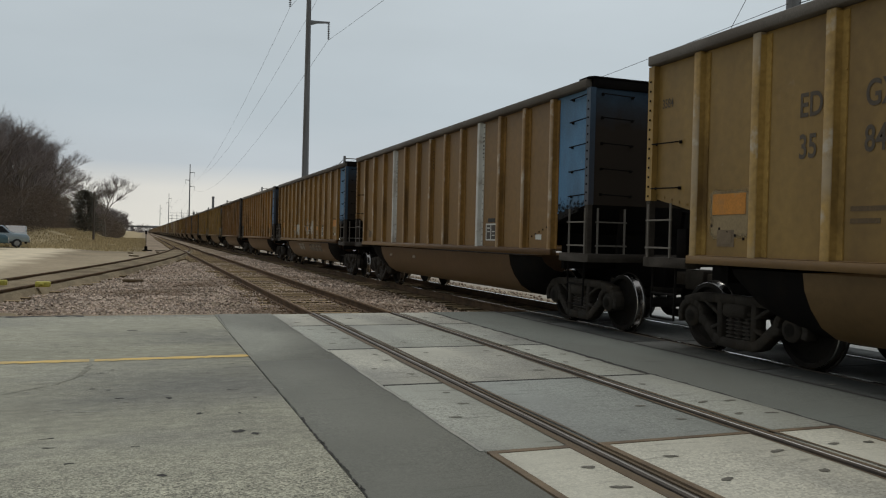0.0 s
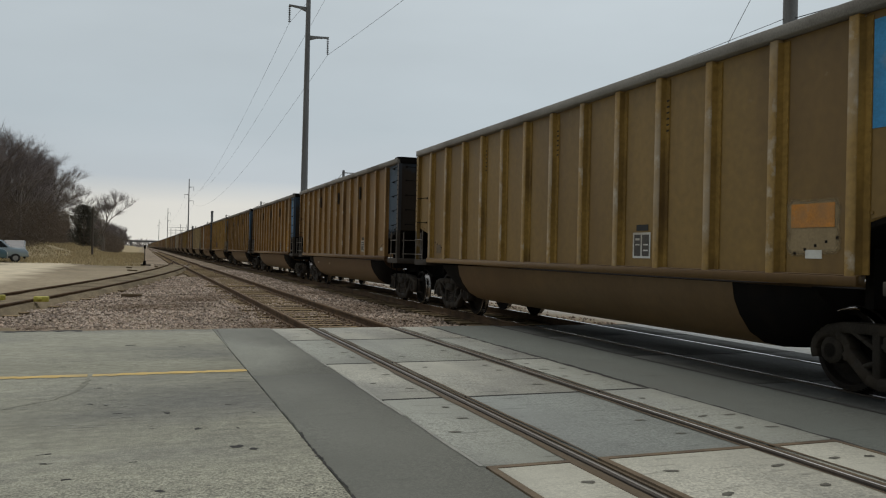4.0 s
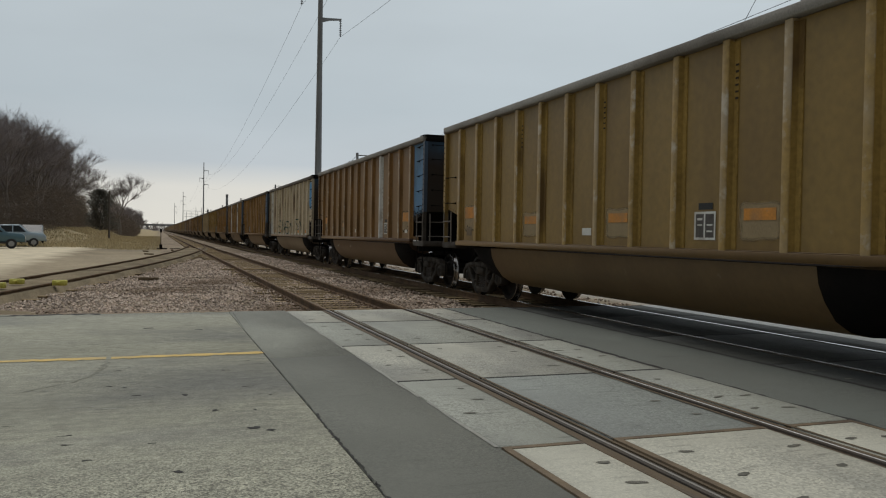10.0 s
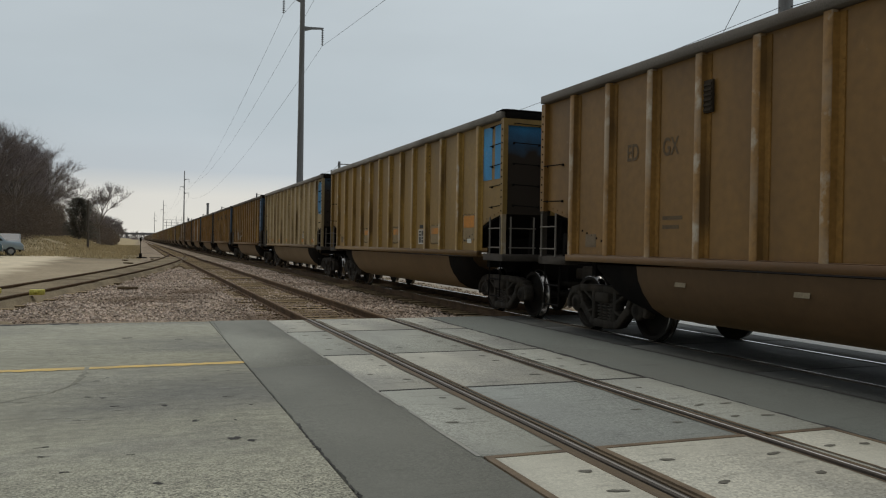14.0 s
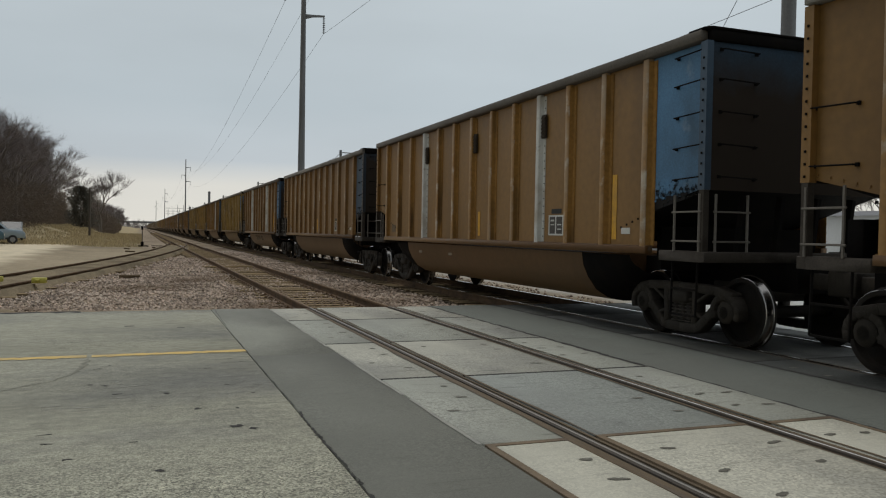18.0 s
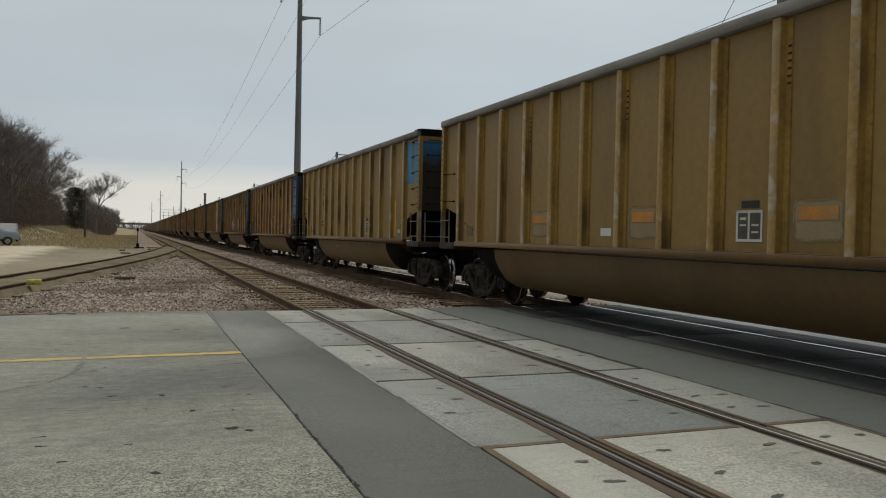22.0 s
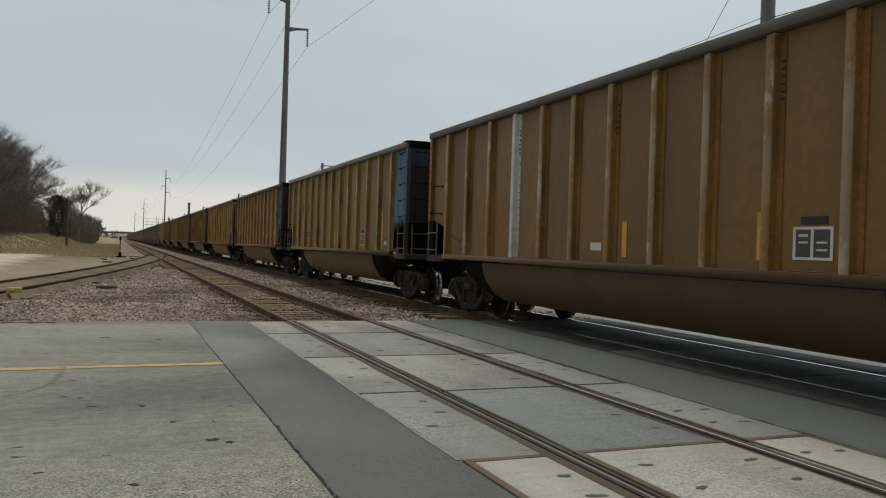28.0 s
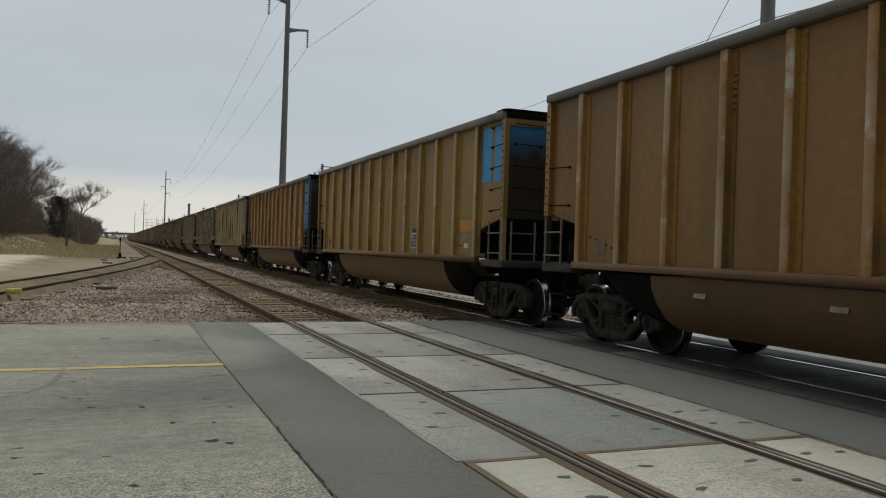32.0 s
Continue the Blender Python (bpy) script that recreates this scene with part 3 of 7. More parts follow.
def land(x, y):
    z = -0.3
    z += 0.16 * ease((-3 - x) / 3) * ease((y - 20) / 6)
    z += 1.75 * ease((-5.0 - x) / 8) * ease((y - 84) / 22)
    z += 0.1 * noise.noise((x * 0.15, y * 0.15, 0)) * ease((abs(x - 6) - 8) / 8)
    return z


def grid(name, xs, ys, z, material, label, category, kind="structure"):
    v = [(x, y, z(x, y)) for y in ys for x in xs]
    n = len(xs)
    f = [(j * n + i, j * n + i + 1, (j + 1) * n + i + 1, (j + 1) * n + i) for j in range(len(ys) - 1) for i in range(n - 1)]
    m = bpy.data.meshes.new(name)
    m.from_pydata(v, [], f)
    m.polygons.foreach_set("use_smooth", [True] * len(f))
    m.materials.append(material)
    return thing(name, label, category, kind=kind, data=m)


def spread(lo, hi, near, first, grow):
    out, step, a = [near], first, near
    while a < hi:
        a += step
        step *= grow
        out.append(min(a, hi))
    step, a = first, near
    while a > lo:
        a -= step
        step *= grow
        out.insert(0, max(a, lo))
    return out


grid("ground", spread(-2500, 2500, -4, 1.0, 1.09), spread(-2500, 3000, 40, 1.6, 1.06), land, M_GROUND,
     "dirt and dry grass ground with a pale gravel lot", "ground")

# the stone bed of the tracks
grid("ballast_bed", [-6 + 0.3 * i for i in range(61)], [ROAD_1 + 0.02 + 0.35 * i for i in range(150)],
     lambda x, y: -0.2 - 0.12 * ease((-1.5 - x + spur(y)) / 1.2) - 0.14 * ease((x - 10.4) / 1.2) + 0.05 * noise.noise((x * 0.9, y * 0.9, 1)) - 0.05,
     M_BED, "pinkish grey crushed stone bed under the tracks", "gravel")
grid("far_ballast_bed", [-1.5, 1.2, 2.0, 5.2, 6.5, 10.0, 11.2], [66.6, 90, 140, 300, 800, 2500],
     lambda x, y: -0.24 if 1 < x < 10.5 else -0.4, M_BED, "grey stone bed running into the distance", "gravel")
grid("rear_ballast_bed", [1.2, 2.0, 10.0, 11.2], [-400, -60, ROAD_0], lambda x, y: -0.24 if 1.5 < x < 10.5 else -0.4, M_BED,
     "grey stone bed behind the road", "gravel")

for mid in (NEAR, FAR):
    grid("track_bed", [mid - 1.3, mid - 0.65, mid, mid + 0.65, mid + 1.3], [ROAD_1 + 0.03 + 4 * i for i in range(60)],
         lambda x, y: -0.215 + 0.015 * noise.noise((x * 3, y * 2, 2)), M_DARKBED, "dark stone bed between the ties", "gravel")


def apron(x):
    """How far the dirt reaches from the road's edge."""
    return 0.25 + ease((-0.6 - x) / 2.6) * (1.1 + 0.7 * noise.noise((x * 0.7, 3.0, 0)))


grid("verge", [-14 + 0.35 * i for i in range(44)], [ROAD_1 + 0.02 + 0.16 * i for i in range(16)],
     lambda x, y: -0.02 - 0.24 * ease((y - ROAD_1 - apron(x) + 0.4) / 0.9) + 0.04 * noise.noise((x * 1.3, y * 1.3, 8)), M_DIRT, "tan dirt along the edge of the road", "dirt")
# loose stones
rng = random.Random(3)
stones = Shape()


def scatter(count, x0, x1, y0, y1, size, keep, lift=0.0):
    for _ in range(count):
        x, y = rng.uniform(x0, x1), y0 + (y1 - y0) * rng.random() ** 1.5
        if not keep(x, y):
            continue
        s = size * rng.uniform(0.5, 1.25) * (1 + 0.01 * (y - 14))
        a, z = rng.uniform(0, 3), -0.235 + lift + 0.05 * noise.noise((x * 0.9, y * 0.9, 1)) + s * 0.2
        c, d = math.cos(a) * s, math.sin(a) * s
        k = rng.uniform(0.5, 1.0)
        stones.add([(x + c, y + d, z), (x - d * k, y + c * k, z + s * 0.2), (x - c, y - d, z), (x + d * k, y - c * k, z - s * 0.1),
                    (x + c * 0.2, y + d * 0.3, z + s * 0.75), (x, y, z - s * 0.6)],
                   [(0, 1, 4), (1, 2, 4), (2, 3, 4), (3, 0, 4), (1, 0, 5), (2, 1, 5), (3, 2, 5), (0, 3, 5)])


scatter(21000, -4.5, 2.3, ROAD_1 + 0.1, 46, 0.038, lambda x, y: x > spur(y) + 0.9 and x < 2.5 and y > ROAD_1 + apron(x) * rng.uniform(0.6, 1.1))
scatter(5200, 4.9, 6.9, ROAD_1 + 0.1, 60, 0.05, lambda x, y: True)
scatter(3600, 2.15, 2.85, ROAD_1 + 0.2, 44, 0.034, lambda x, y: rng.random() < (2.9 - x) * 1.6, 0.065)
scatter(2600, 4.5, 5.2, ROAD_1 + 0.2, 44, 0.034, lambda x, y: rng.random() < (x - 4.4) * 1.4, 0.065)
scatter(2400, 3.05, 4.3, ROAD_1 + 0.2, 44, 0.028, lambda x, y: True, 0.05)
scatter(900, 2.2, 5.0, ROAD_1 + 0.2, 40, 0.032, lambda x, y: abs(abs(x - NEAR) - HALF) > 0.1)
scatter(1200, 9.3, 11.0, ROAD_1 + 0.1, 50, 0.05, lambda x, y: True)
m = bpy.data.meshes.new("ballast_stones")
m.from_pydata(stones.v, [], stones.f)
m.materials.append(M_BALLAST)
thing("ballast_stones", "loose pinkish grey crushed stones beside the rails", "gravel", kind="stuff", data=m)

# ---- the road ----
EDGE = 1.165                        # where old concrete meets the asphalt strip
road = thing("road", "old grey concrete road with patched asphalt at the crossing", "road", kind="structure")


def slab(name, x0, x1, y0, y1, material, label="", top=0.0, color=None):
    s = Shape().box(x0, x1, y0, y1, -0.28, top)
    if color:
        return part(name, s.mesh(name, material, bevel=0.008), road, label, color=color)
    return part(name, s.mesh(name, material, bevel=0.008), road, label)


slab("concrete_slab", -14, EDGE - 0.004, 9.36, ROAD_1, M_SLAB)
slab("concrete_slab", -14, EDGE - 0.004, 0.4, 9.352, M_SLAB)
slab("concrete_slab", -14, EDGE - 0.004, ROAD_0, 0.392, M_SLAB)
slab("concrete_slab", -60, -14.008, ROAD_0, ROAD_1, M_SLAB)
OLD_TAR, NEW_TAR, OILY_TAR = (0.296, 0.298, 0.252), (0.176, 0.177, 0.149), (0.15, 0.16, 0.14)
slab("asphalt_strip", EDGE + 0.004, 2.16, 9.1, ROAD_1 + 0.05, M_ASPHALT, "worn pale grey asphalt strip beside the panels", -0.002, OLD_TAR)
slab("asphalt_strip", EDGE + 0.004, 2.16, ROAD_0, 9.098, M_ASPHALT, "dark grey asphalt strip beside the panels", -0.002, NEW_TAR)
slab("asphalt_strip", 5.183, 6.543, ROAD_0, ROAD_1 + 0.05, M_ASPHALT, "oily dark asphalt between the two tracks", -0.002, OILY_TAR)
slab("concrete_slab", 9.582, 60, ROAD_0, ROAD_1 + 0.05, M_NEWSLAB, "pale damp concrete beyond the tracks", -0.002)


def ragged(name, points, width, material, label, z=0.003, step=0.09, wild=0.6, seed=1):
    """A thin, ragged strip that follows a line over the road, as a crack, a joint or a worn line."""
    r = random.Random(seed)
    pts = []
    for (x0, y0), (x1, y1) in zip(points, points[1:]):
        n = max(1, int(math.hypot(x1 - x0, y1 - y0) / step))
        pts += [(x0 + (x1 - x0) * i / n, y0 + (y1 - y0) * i / n) for i in range(n)]
    pts.append(points[-1])
    left, right = [], []
    for i, (x, y) in enumerate(pts):
        a, b = pts[max(0, i - 1)], pts[min(len(pts) - 1, i + 1)]
        dx, dy = b[0] - a[0], b[1] - a[1]
        k = math.hypot(dx, dy) or 1
        nx, ny = -dy / k, dx / k
        wob = r.uniform(-1, 1) * width * wild * 0.6
        w = width * (1 + r.uniform(-wild, wild)) / 2
        left.append((x + nx * (w + wob), y + ny * (w + wob), z))
        right.append((x - nx * (w - wob), y - ny * (w - wob), z))
    n = len(pts)
    s = Shape().add(left + right, [(i, i + 1, n + i + 1, n + i) for i in range(n - 1)])
    return part(name, s.mesh(name, material), road, label)


ragged("road_line", [(-13.8, 9.47), (-0.53, 9.45)], 0.15, M_LINE, "faded yellow road line", 0.004, 0.06, 0.22, 2)
ragged("road_line", [(-0.48, 9.46), (1.16, 9.5)], 0.15, M_LINE, "faded yellow road line", 0.004, 0.06, 0.22, 3)
ragged("crack", [(-0.5, 9.3), (-0.52, 8.9), (-0.58, 8.45)], 0.045, M_CRACK, "dusty crumbled crack", seed=4, step=0.05, wild=0.7)
ragged("crack", [(-0.58, 8.45), (-0.72, 8.05), (-1.1, 7.65), (-1.9, 7.35), (-3.0, 7.2)], 0.016, M_CRACK, "thin crack", seed=5, wild=0.9)
ragged("crack", [(-0.4, 4.7), (-0.75, 4.45), (-1.1, 4.3), (-1.6, 4.0)], 0.014, M_POCKET, "thin crack", seed=15, wild=0.9)
ragged("crack", [(5.179, ROAD_0), (5.179, 4.0), (5.179, ROAD_1)], 0.058, M_POCKET, "dark joint beside the panels", 0.003, 0.1, 0.5, 13)
ragged("crack", [(6.547, ROAD_0), (6.547, 4.0), (6.547, ROAD_1)], 0.058, M_POCKET, "dark joint beside the panels", 0.003, 0.1, 0.5, 14)
ragged("crack", [(EDGE, 1.0), (EDGE + 0.012, 2.2), (EDGE - 0.01, 3.4), (EDGE + 0.008, 4.4), (EDGE - 0.006, 5.5), (EDGE + 0.004, 6.2)], 0.014, M_POCKET, "dark crumbled joint", seed=6, wild=0.95, step=0.035)
ragged("crack", [(EDGE + 0.004, 6.2), (EDGE, 9.5), (EDGE, 11.6), (EDGE + 0.06, 14.4)], 0.006, M_POCKET, "dark open joint", seed=7, wild=0.9)
ragged("crack", [(-3.0, 14.25), (-1.9, 14.38), (-0.9, 14.42)], 0.14, M_POCKET, "damp dirt along the road edge", seed=8, wild=0.8)
for i, (x, y, l, a) in enumerate(((0.62, 5.85, 0.09, 0.3), (0.75, 5.75, 0.05, 1.0), (0.2, 7.2, 0.05, 0.0), (0.45, 6.5, 0.05, 2.0), (-0.2, 12.2, 0.14, 0.2), (0.5, 11.9, 0.1, 0.1), (0.1, 4.9, 0.04, 0.5))):
    ragged("chip", [(x, y), (x + l * math.cos(a), y + l * math.sin(a))], 0.05, M_POCKET, "small hole in the concrete", seed=20 + i, step=0.02, wild=0.5)
for i in range(12):
    x, y = EDGE + rng.uniform(-0.035, 0.03), rng.uniform(1.5, 5.8)
    a = rng.uniform(0, 3)
    l = rng.uniform(0.012, 0.03)
    ragged("chip", [(x, y), (x + l * math.cos(a), y + l * math.sin(a))], 0.025, M_POCKET, "crumbled chip at the joint", seed=60 + i, step=0.02, wild=0.6)
for i in range(30):
    x, y, a, l = rng.uniform(-3.2, 1.0), rng.uniform(5.2, 9.0), rng.uniform(-0.2, 0.2), rng.uniform(0.02, 0.11)
    ragged("chip", [(x, y), (x + l * math.cos(a), y + l * math.sin(a))], rng.uniform(0.008, 0.022), M_POCKET, "dark scrape in the concrete", seed=100 + i, step=0.02, wild=0.7)
for i in range(34):
    x, y, a, l = rng.uniform(-1.6, 1.0), rng.uniform(6.6, 9.0), rng.uniform(-0.25, 0.25), rng.uniform(0.06, 0.3)
    ragged("scuff", [(x, y), (x + l * math.cos(a), y + l * math.sin(a))], rng.uniform(0.006, 0.016), M_SCUFF, "pale scratch in the concrete", seed=200 + i, step=0.03, wild=0.8)
# dirt and rubber smeared beside the rails
for i, (x, y0, y1, w) in enumerate(((-HALF - 0.125, -3, 14.2, 0.03), (-HALF + 0.115, -3, 14.2, 0.025), (HALF - 0.115, -3, 14.2, 0.025), (HALF + 0.125, -3, 14.2, 0.028))):
    ragged("rail_dirt", [(NEAR + x, y0), (NEAR + x, 6.0), (NEAR + x, y1)], w, M_FILL, "dark dirt smeared beside the rail", 0.0055, 0.4, 0.5, 90 + i)
# a lip of broken concrete and dirt along the road's edge
ragged("road_edge", [(-13.9, ROAD_1 + 0.01), (1.2, ROAD_1 + 0.01)], 0.16, M_BED, "gritty broken road edge", 0.002, 0.12, 0.7, 9)
ragged("pale_worn_strip", [(2.15, 12.6), (2.14, 9.6)], 0.03, M_SCUFF, "worn pale edge of the asphalt", 0.003, 0.3, 0.3, 10)
ragged("pale_worn_strip", [(2.15, 9.0), (2.14, 6.6)], 0.03, M_SCUFF, "worn pale edge of the asphalt", 0.003, 0.3, 0.3, 11)
ragged("pale_worn_strip", [(2.15, 6.4), (2.14, 4.9)], 0.03, M_SCUFF, "worn pale edge of the asphalt", 0.003, 0.3, 0.3, 12)

# ---- rails ----
RAIL = [(-0.008, 0.005), (0.012, 0.005), (0.034, 0.001), (0.037, -0.03), (0.009, -0.045), (0.009, -0.135), (0.07, -0.155), (0.07, -0.17),
        (-0.07, -0.17), (-0.07, -0.155), (-0.009, -0.135), (-0.009, -0.045), (-0.037, -0.03), (-0.034, 0.001)]


def rail(points, parent, top, side=None):
    """A rail along (x, y) points: rusty sides, and a worn top."""
    s = Shape()
    n, shiny = len(RAIL), (0, 1, len(RAIL) - 1) if top == M_RAILTOP else (0,)
    v = []
    for i, (x, y) in enumerate(points):
        a, b = points[max(0, i - 1)], points[min(len(points) - 1, i + 1)]
        dx, dy = b[0] - a[0], b[1] - a[1]
        k = math.hypot(dx, dy)
        v += [(x + dy / k * p, y - dx / k * p, z) for p, z in RAIL]
    for i in range(len(points) - 1):
        for j in range(n):
            s.add([v[i * n + j], v[i * n + (j + 1) % n], v[(i + 1) * n + (j + 1) % n], v[(i + 1) * n + j]], [(0, 1, 2, 3)], False, 1 if j in shiny else 0)
    return part("rail", s.mesh("rail", side or M_RAIL, top), parent)


# pale top that paints the sky's gleam on the near right rail
M_GLEAM = stuff_material("sky_gleam_rail_top", (0.9, 0.89, 0.86), 0.38, 0.4, 0.15, 3, 60, 0.02, (0.5, 0.46, 0.4), 0.3, stretch=(1, 0.2, 1))
M_DULLTOP = stuff_material("worn_rail_top", (0.36, 0.34, 0.31), 0.4, 0.3, 0.2, 3, 60, 0.02, (0.3, 0.26, 0.22), 0.4, stretch=(1, 0.2, 1))
track_near = thing("railway_track", "empty railway track with rusty rails on weathered wooden ties", "railway track", kind="structure")
track_far = thing("railway_track", "railway track that carries the coal train", "railway track", kind="structure")
siding = thing("railway_siding", "rusty siding that curves away through dirt", "railway track", kind="structure")
for ob, mid, top in ((track_near, NEAR, M_DULLTOP), (track_far, FAR, M_RAILTOP)):
    for side in (-1, 1):
        x = mid + side * HALF
        if ob == track_near and side > 0:
            # the painted gleam ends at y = 7.4
            rail([(x, -400), (x, ROAD_0), (x, 7.4)], ob, M_GLEAM, M_RAILDARK)
            rail([(x, 7.4), (x, ROAD_1)], ob, top, M_RAILDARK)
        else:
            rail([(x, -400), (x, ROAD_0), (x, ROAD_1)], ob, top, M_RAILDARK)
        rail([(x, ROAD_1), (x, 200), (x, 2500)], ob, M_RUSTTOP if top == M_DULLTOP else top)
for side in (-1, 1):
    rail([(spur(y) + side * HALF, y) for y in [16 + 2 * i for i in range(36 if side < 0 else 40)]], siding, M_RAIL)
    # guard rails and closure rails of the turnout
    rail([(NEAR + side * (HALF - 0.09), y) for y in (58, 60, 66, 68)], track_near, M_DULLTOP)

r = random.Random(5)
# creosoted sides darker than the top, painting the shade between the ties
TIE = Shape().box(-1.28, 1.28, -0.115, 0.115, -0.34, -0.172).box(-1.275, 1.275, -0.108, 0.108, -0.1715, -0.164, slot=1).mesh("tie", M_TIESIDE, M_TIE)
PLATE = Shape().box(-0.17, 0.17, -0.09, 0.09, -0.168, -0.15).box(-0.1, -0.075, -0.05, -0.02, -0.15, -0.12).box(0.075, 0.1, 0.02, 0.05, -0.15, -0.12).mesh("tie_plate", M_RAIL)


def ties(track, mid, y0, y1, singly, plates):
    y, far = y0, Shape()
    while y < y1:
        x = mid(y) + r.uniform(-0.06, 0.06)
        if y < singly:
            t = part("tie", TIE, track, m=pose(x, y, r.uniform(-0.012, 0.006), 0, 0, r.uniform(-1.2, 1.2)))
            if y < plates:
                for side in (-1, 1):
                    part("tie_plate", PLATE, t, m=pose(mid(y) - x + side * HALF, 0, 0))
        else:
            far.box(x - 1.28, x + 1.28, y - 0.115, y + 0.115, -0.34, -0.172)
            far.box(x - 1.275, x + 1.275, y - 0.108, y + 0.108, -0.1715, -0.164, slot=1)
        y += 0.52 + r.uniform(-0.03, 0.03)
    if far.v:
        tagged(part("far_ties", far.mesh("far_ties", M_TIESIDE, M_TIE), track), kind="stuff")


ties(track_near, lambda y: NEAR, ROAD_1 + 0.35, 240, 64, 30)
ties(track_far, lambda y: FAR, ROAD_1 + 0.35, 160, 40, 16)
for y in range(20, 62, 1):
    part("tie", TIE, siding, m=pose(spur(y + 0.3) + r.uniform(-0.1, 0.1), y + 0.3, -0.03 + r.uniform(-0.02, 0.01), 0, 0, -10 * (70 - y) / 45 + r.uniform(-2, 2)))
ys = [15.2 + 0.5 * i for i in range(112)]
offs = [-1.7, -1.4, -1.1, -0.6, 0.0, 0.6, 0.95, 1.1, 1.3]
m = bpy.data.meshes.new("siding_bed")
m.from_pydata([(spur(y) + o, y, (-0.075 if -1.3 < o < 1.0 else -0.28) + 0.03 * noise.noise((o * 2, y * 0.7, 7))) for y in ys for o in offs], [],
              [(j * 9 + i, j * 9 + i + 1, j * 9 + i + 10, j * 9 + i + 9) for j in range(len(ys) - 1) for i in range(8)])
m.polygons.foreach_set("use_smooth", [True] * len(m.polygons))
m.materials.append(M_DIRT)
thing("siding_bed", "brown dirt that half buries the siding", "dirt", kind="structure", data=m)
CLAMP = Shape().box(-0.16, 0.16, -0.1, 0.1, -0.06, 0.075).box(-0.05, 0.05, -0.16, 0.16, -0.02, 0.05).mesh("rail_clamp", M_SAFETY, bevel=0.015)
for x, y in ((-2.36, 22.4), (-3.42, 23.0), (-3.6, 21.5)):
    thing("rail_clamp", "bright yellow metal clamp on the siding rail", "rail clamp", "rail clamps", data=CLAMP, at=pose(x, y, 0.02, 0, 0, -12))

# ---- crossing panels ----
PALE, GREY, DIM, FRESH = (0.43, 0.42, 0.35), (0.345, 0.35, 0.298), (0.275, 0.29, 0.262), (0.485, 0.47, 0.385)
ROWS = (ROAD_1 - 0.05, 12.457, 9.832, 7.347, 4.888, 2.41, -0.06, -2.53, -5.0, ROAD_0)
r = random.Random(8)
POCKETS = [Shape().add([(w * math.cos(a) * r.uniform(0.7, 1.15), 0.028 * math.sin(a) * r.uniform(0.6, 1.2), 0.0) for a in (math.pi * j / 7 for j in range(14))], [tuple(range(14))]).mesh("lifting_pocket", M_SOCKET) for w in (0.045, 0.05, 0.06, 0.05, 0.072)]


# dirt: tone factor of the panels; low values also paint in the train's shade
def crossing(name, label, mid, tones, dirt):
    c = thing(name, label, "level crossing", kind="structure")
    rr = random.Random(name)
    strips = ((-1.4975, -HALF - 0.115), (-HALF + 0.105, HALF - 0.105), (HALF + 0.115, 1.5095))
    for i, (y1, y0) in enumerate(zip(ROWS, ROWS[1:])):
        for j, (a, b) in enumerate(strips):
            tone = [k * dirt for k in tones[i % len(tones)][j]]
            lift = rr.uniform(-0.004, 0.004)
            s = Shape().box(a, b, y0 + 0.018, y1 - 0.018, -0.22, 0.0)
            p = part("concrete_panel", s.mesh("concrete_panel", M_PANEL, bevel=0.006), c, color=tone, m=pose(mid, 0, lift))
            if i >= 4:
                e = Shape()
                for u0, u1, w0, w1 in ((a, b, y1 - 0.06, y1 - 0.004), (a, b, y0 + 0.004, y0 + 0.03)) + (((a - 0.004, a + 0.05, y0 + 0.031, y1 - 0.061),) if j < 2 else ()) + (((b - 0.035, b + 0.004, y0 + 0.031, y1 - 0.061),) if j != 1 else ()):
                    e.box(u0, u1, w0, w1, -0.1, 0.005)
                part("steel_edge", e.mesh("steel_edge", M_RUST), p, "rusty steel edging")
            elif i or dirt < 0.9:
                e = Shape().box(a, b, y1 - 0.02, y1 + 0.02, -0.1, 0.003)
                part("joint_filler", e.mesh("joint_filler", M_POCKET), p, "dark dirty joint")
            across = (-0.35, 0.43) if j == 1 else [u * (j - 1) for u in (1.04, 1.33)]
            spots = [(u, w) for u in across for w in (y1 - 0.49, y1 - 0.96, y0 + 1.0, y0 + 0.55)]
            for u, w in spots:
                if rr.random() < ((0.82 if i > 3 else 0.5) if dirt > 0.9 else 0.15):
                    part("lifting_pocket", rr.choice(POCKETS), p, m=pose(u + rr.uniform(-0.03, 0.03), w + rr.uniform(-0.05, 0.05), 0.004, 0, 0, rr.uniform(-20, 20)))
    for a, b in ((-HALF - 0.105, -HALF - 0.045), (-HALF + 0.075, -HALF + 0.1), (HALF - 0.1, HALF - 0.075), (HALF + 0.045, HALF + 0.105)):
        s = Shape().box(mid + a, mid + b, ROAD_0, ROAD_1, -0.2, -0.007)
        part("flange_filler", s.mesh("flange_filler", M_FILL), c, "dark dirty rubber filler beside the rail")
    s = Shape().box(mid - 1.49, mid + 1.49, ROAD_0, ROAD_1, -0.3, -0.09)
    part("crossing_base", s.mesh("crossing_base", M_FILL), c)
    return c


TONES = ((PALE, PALE, PALE), (GREY, GREY, GREY), (PALE, PALE, GREY), (GREY, DIM, GREY), (FRESH, FRESH, FRESH), (FRESH, FRESH, FRESH), (PALE, GREY, PALE))
crossing("level_crossing", "concrete panel crossing with rusty steel edges on the empty track", NEAR, TONES, 1.0)
# 0.18: dirt and the shade under the train, both put into the panel tone
crossing("level_crossing", "dirty concrete panel crossing painted dark for the train's shade", FAR, ((GREY, DIM, GREY), (DIM, DIM, GREY)), 0.18)


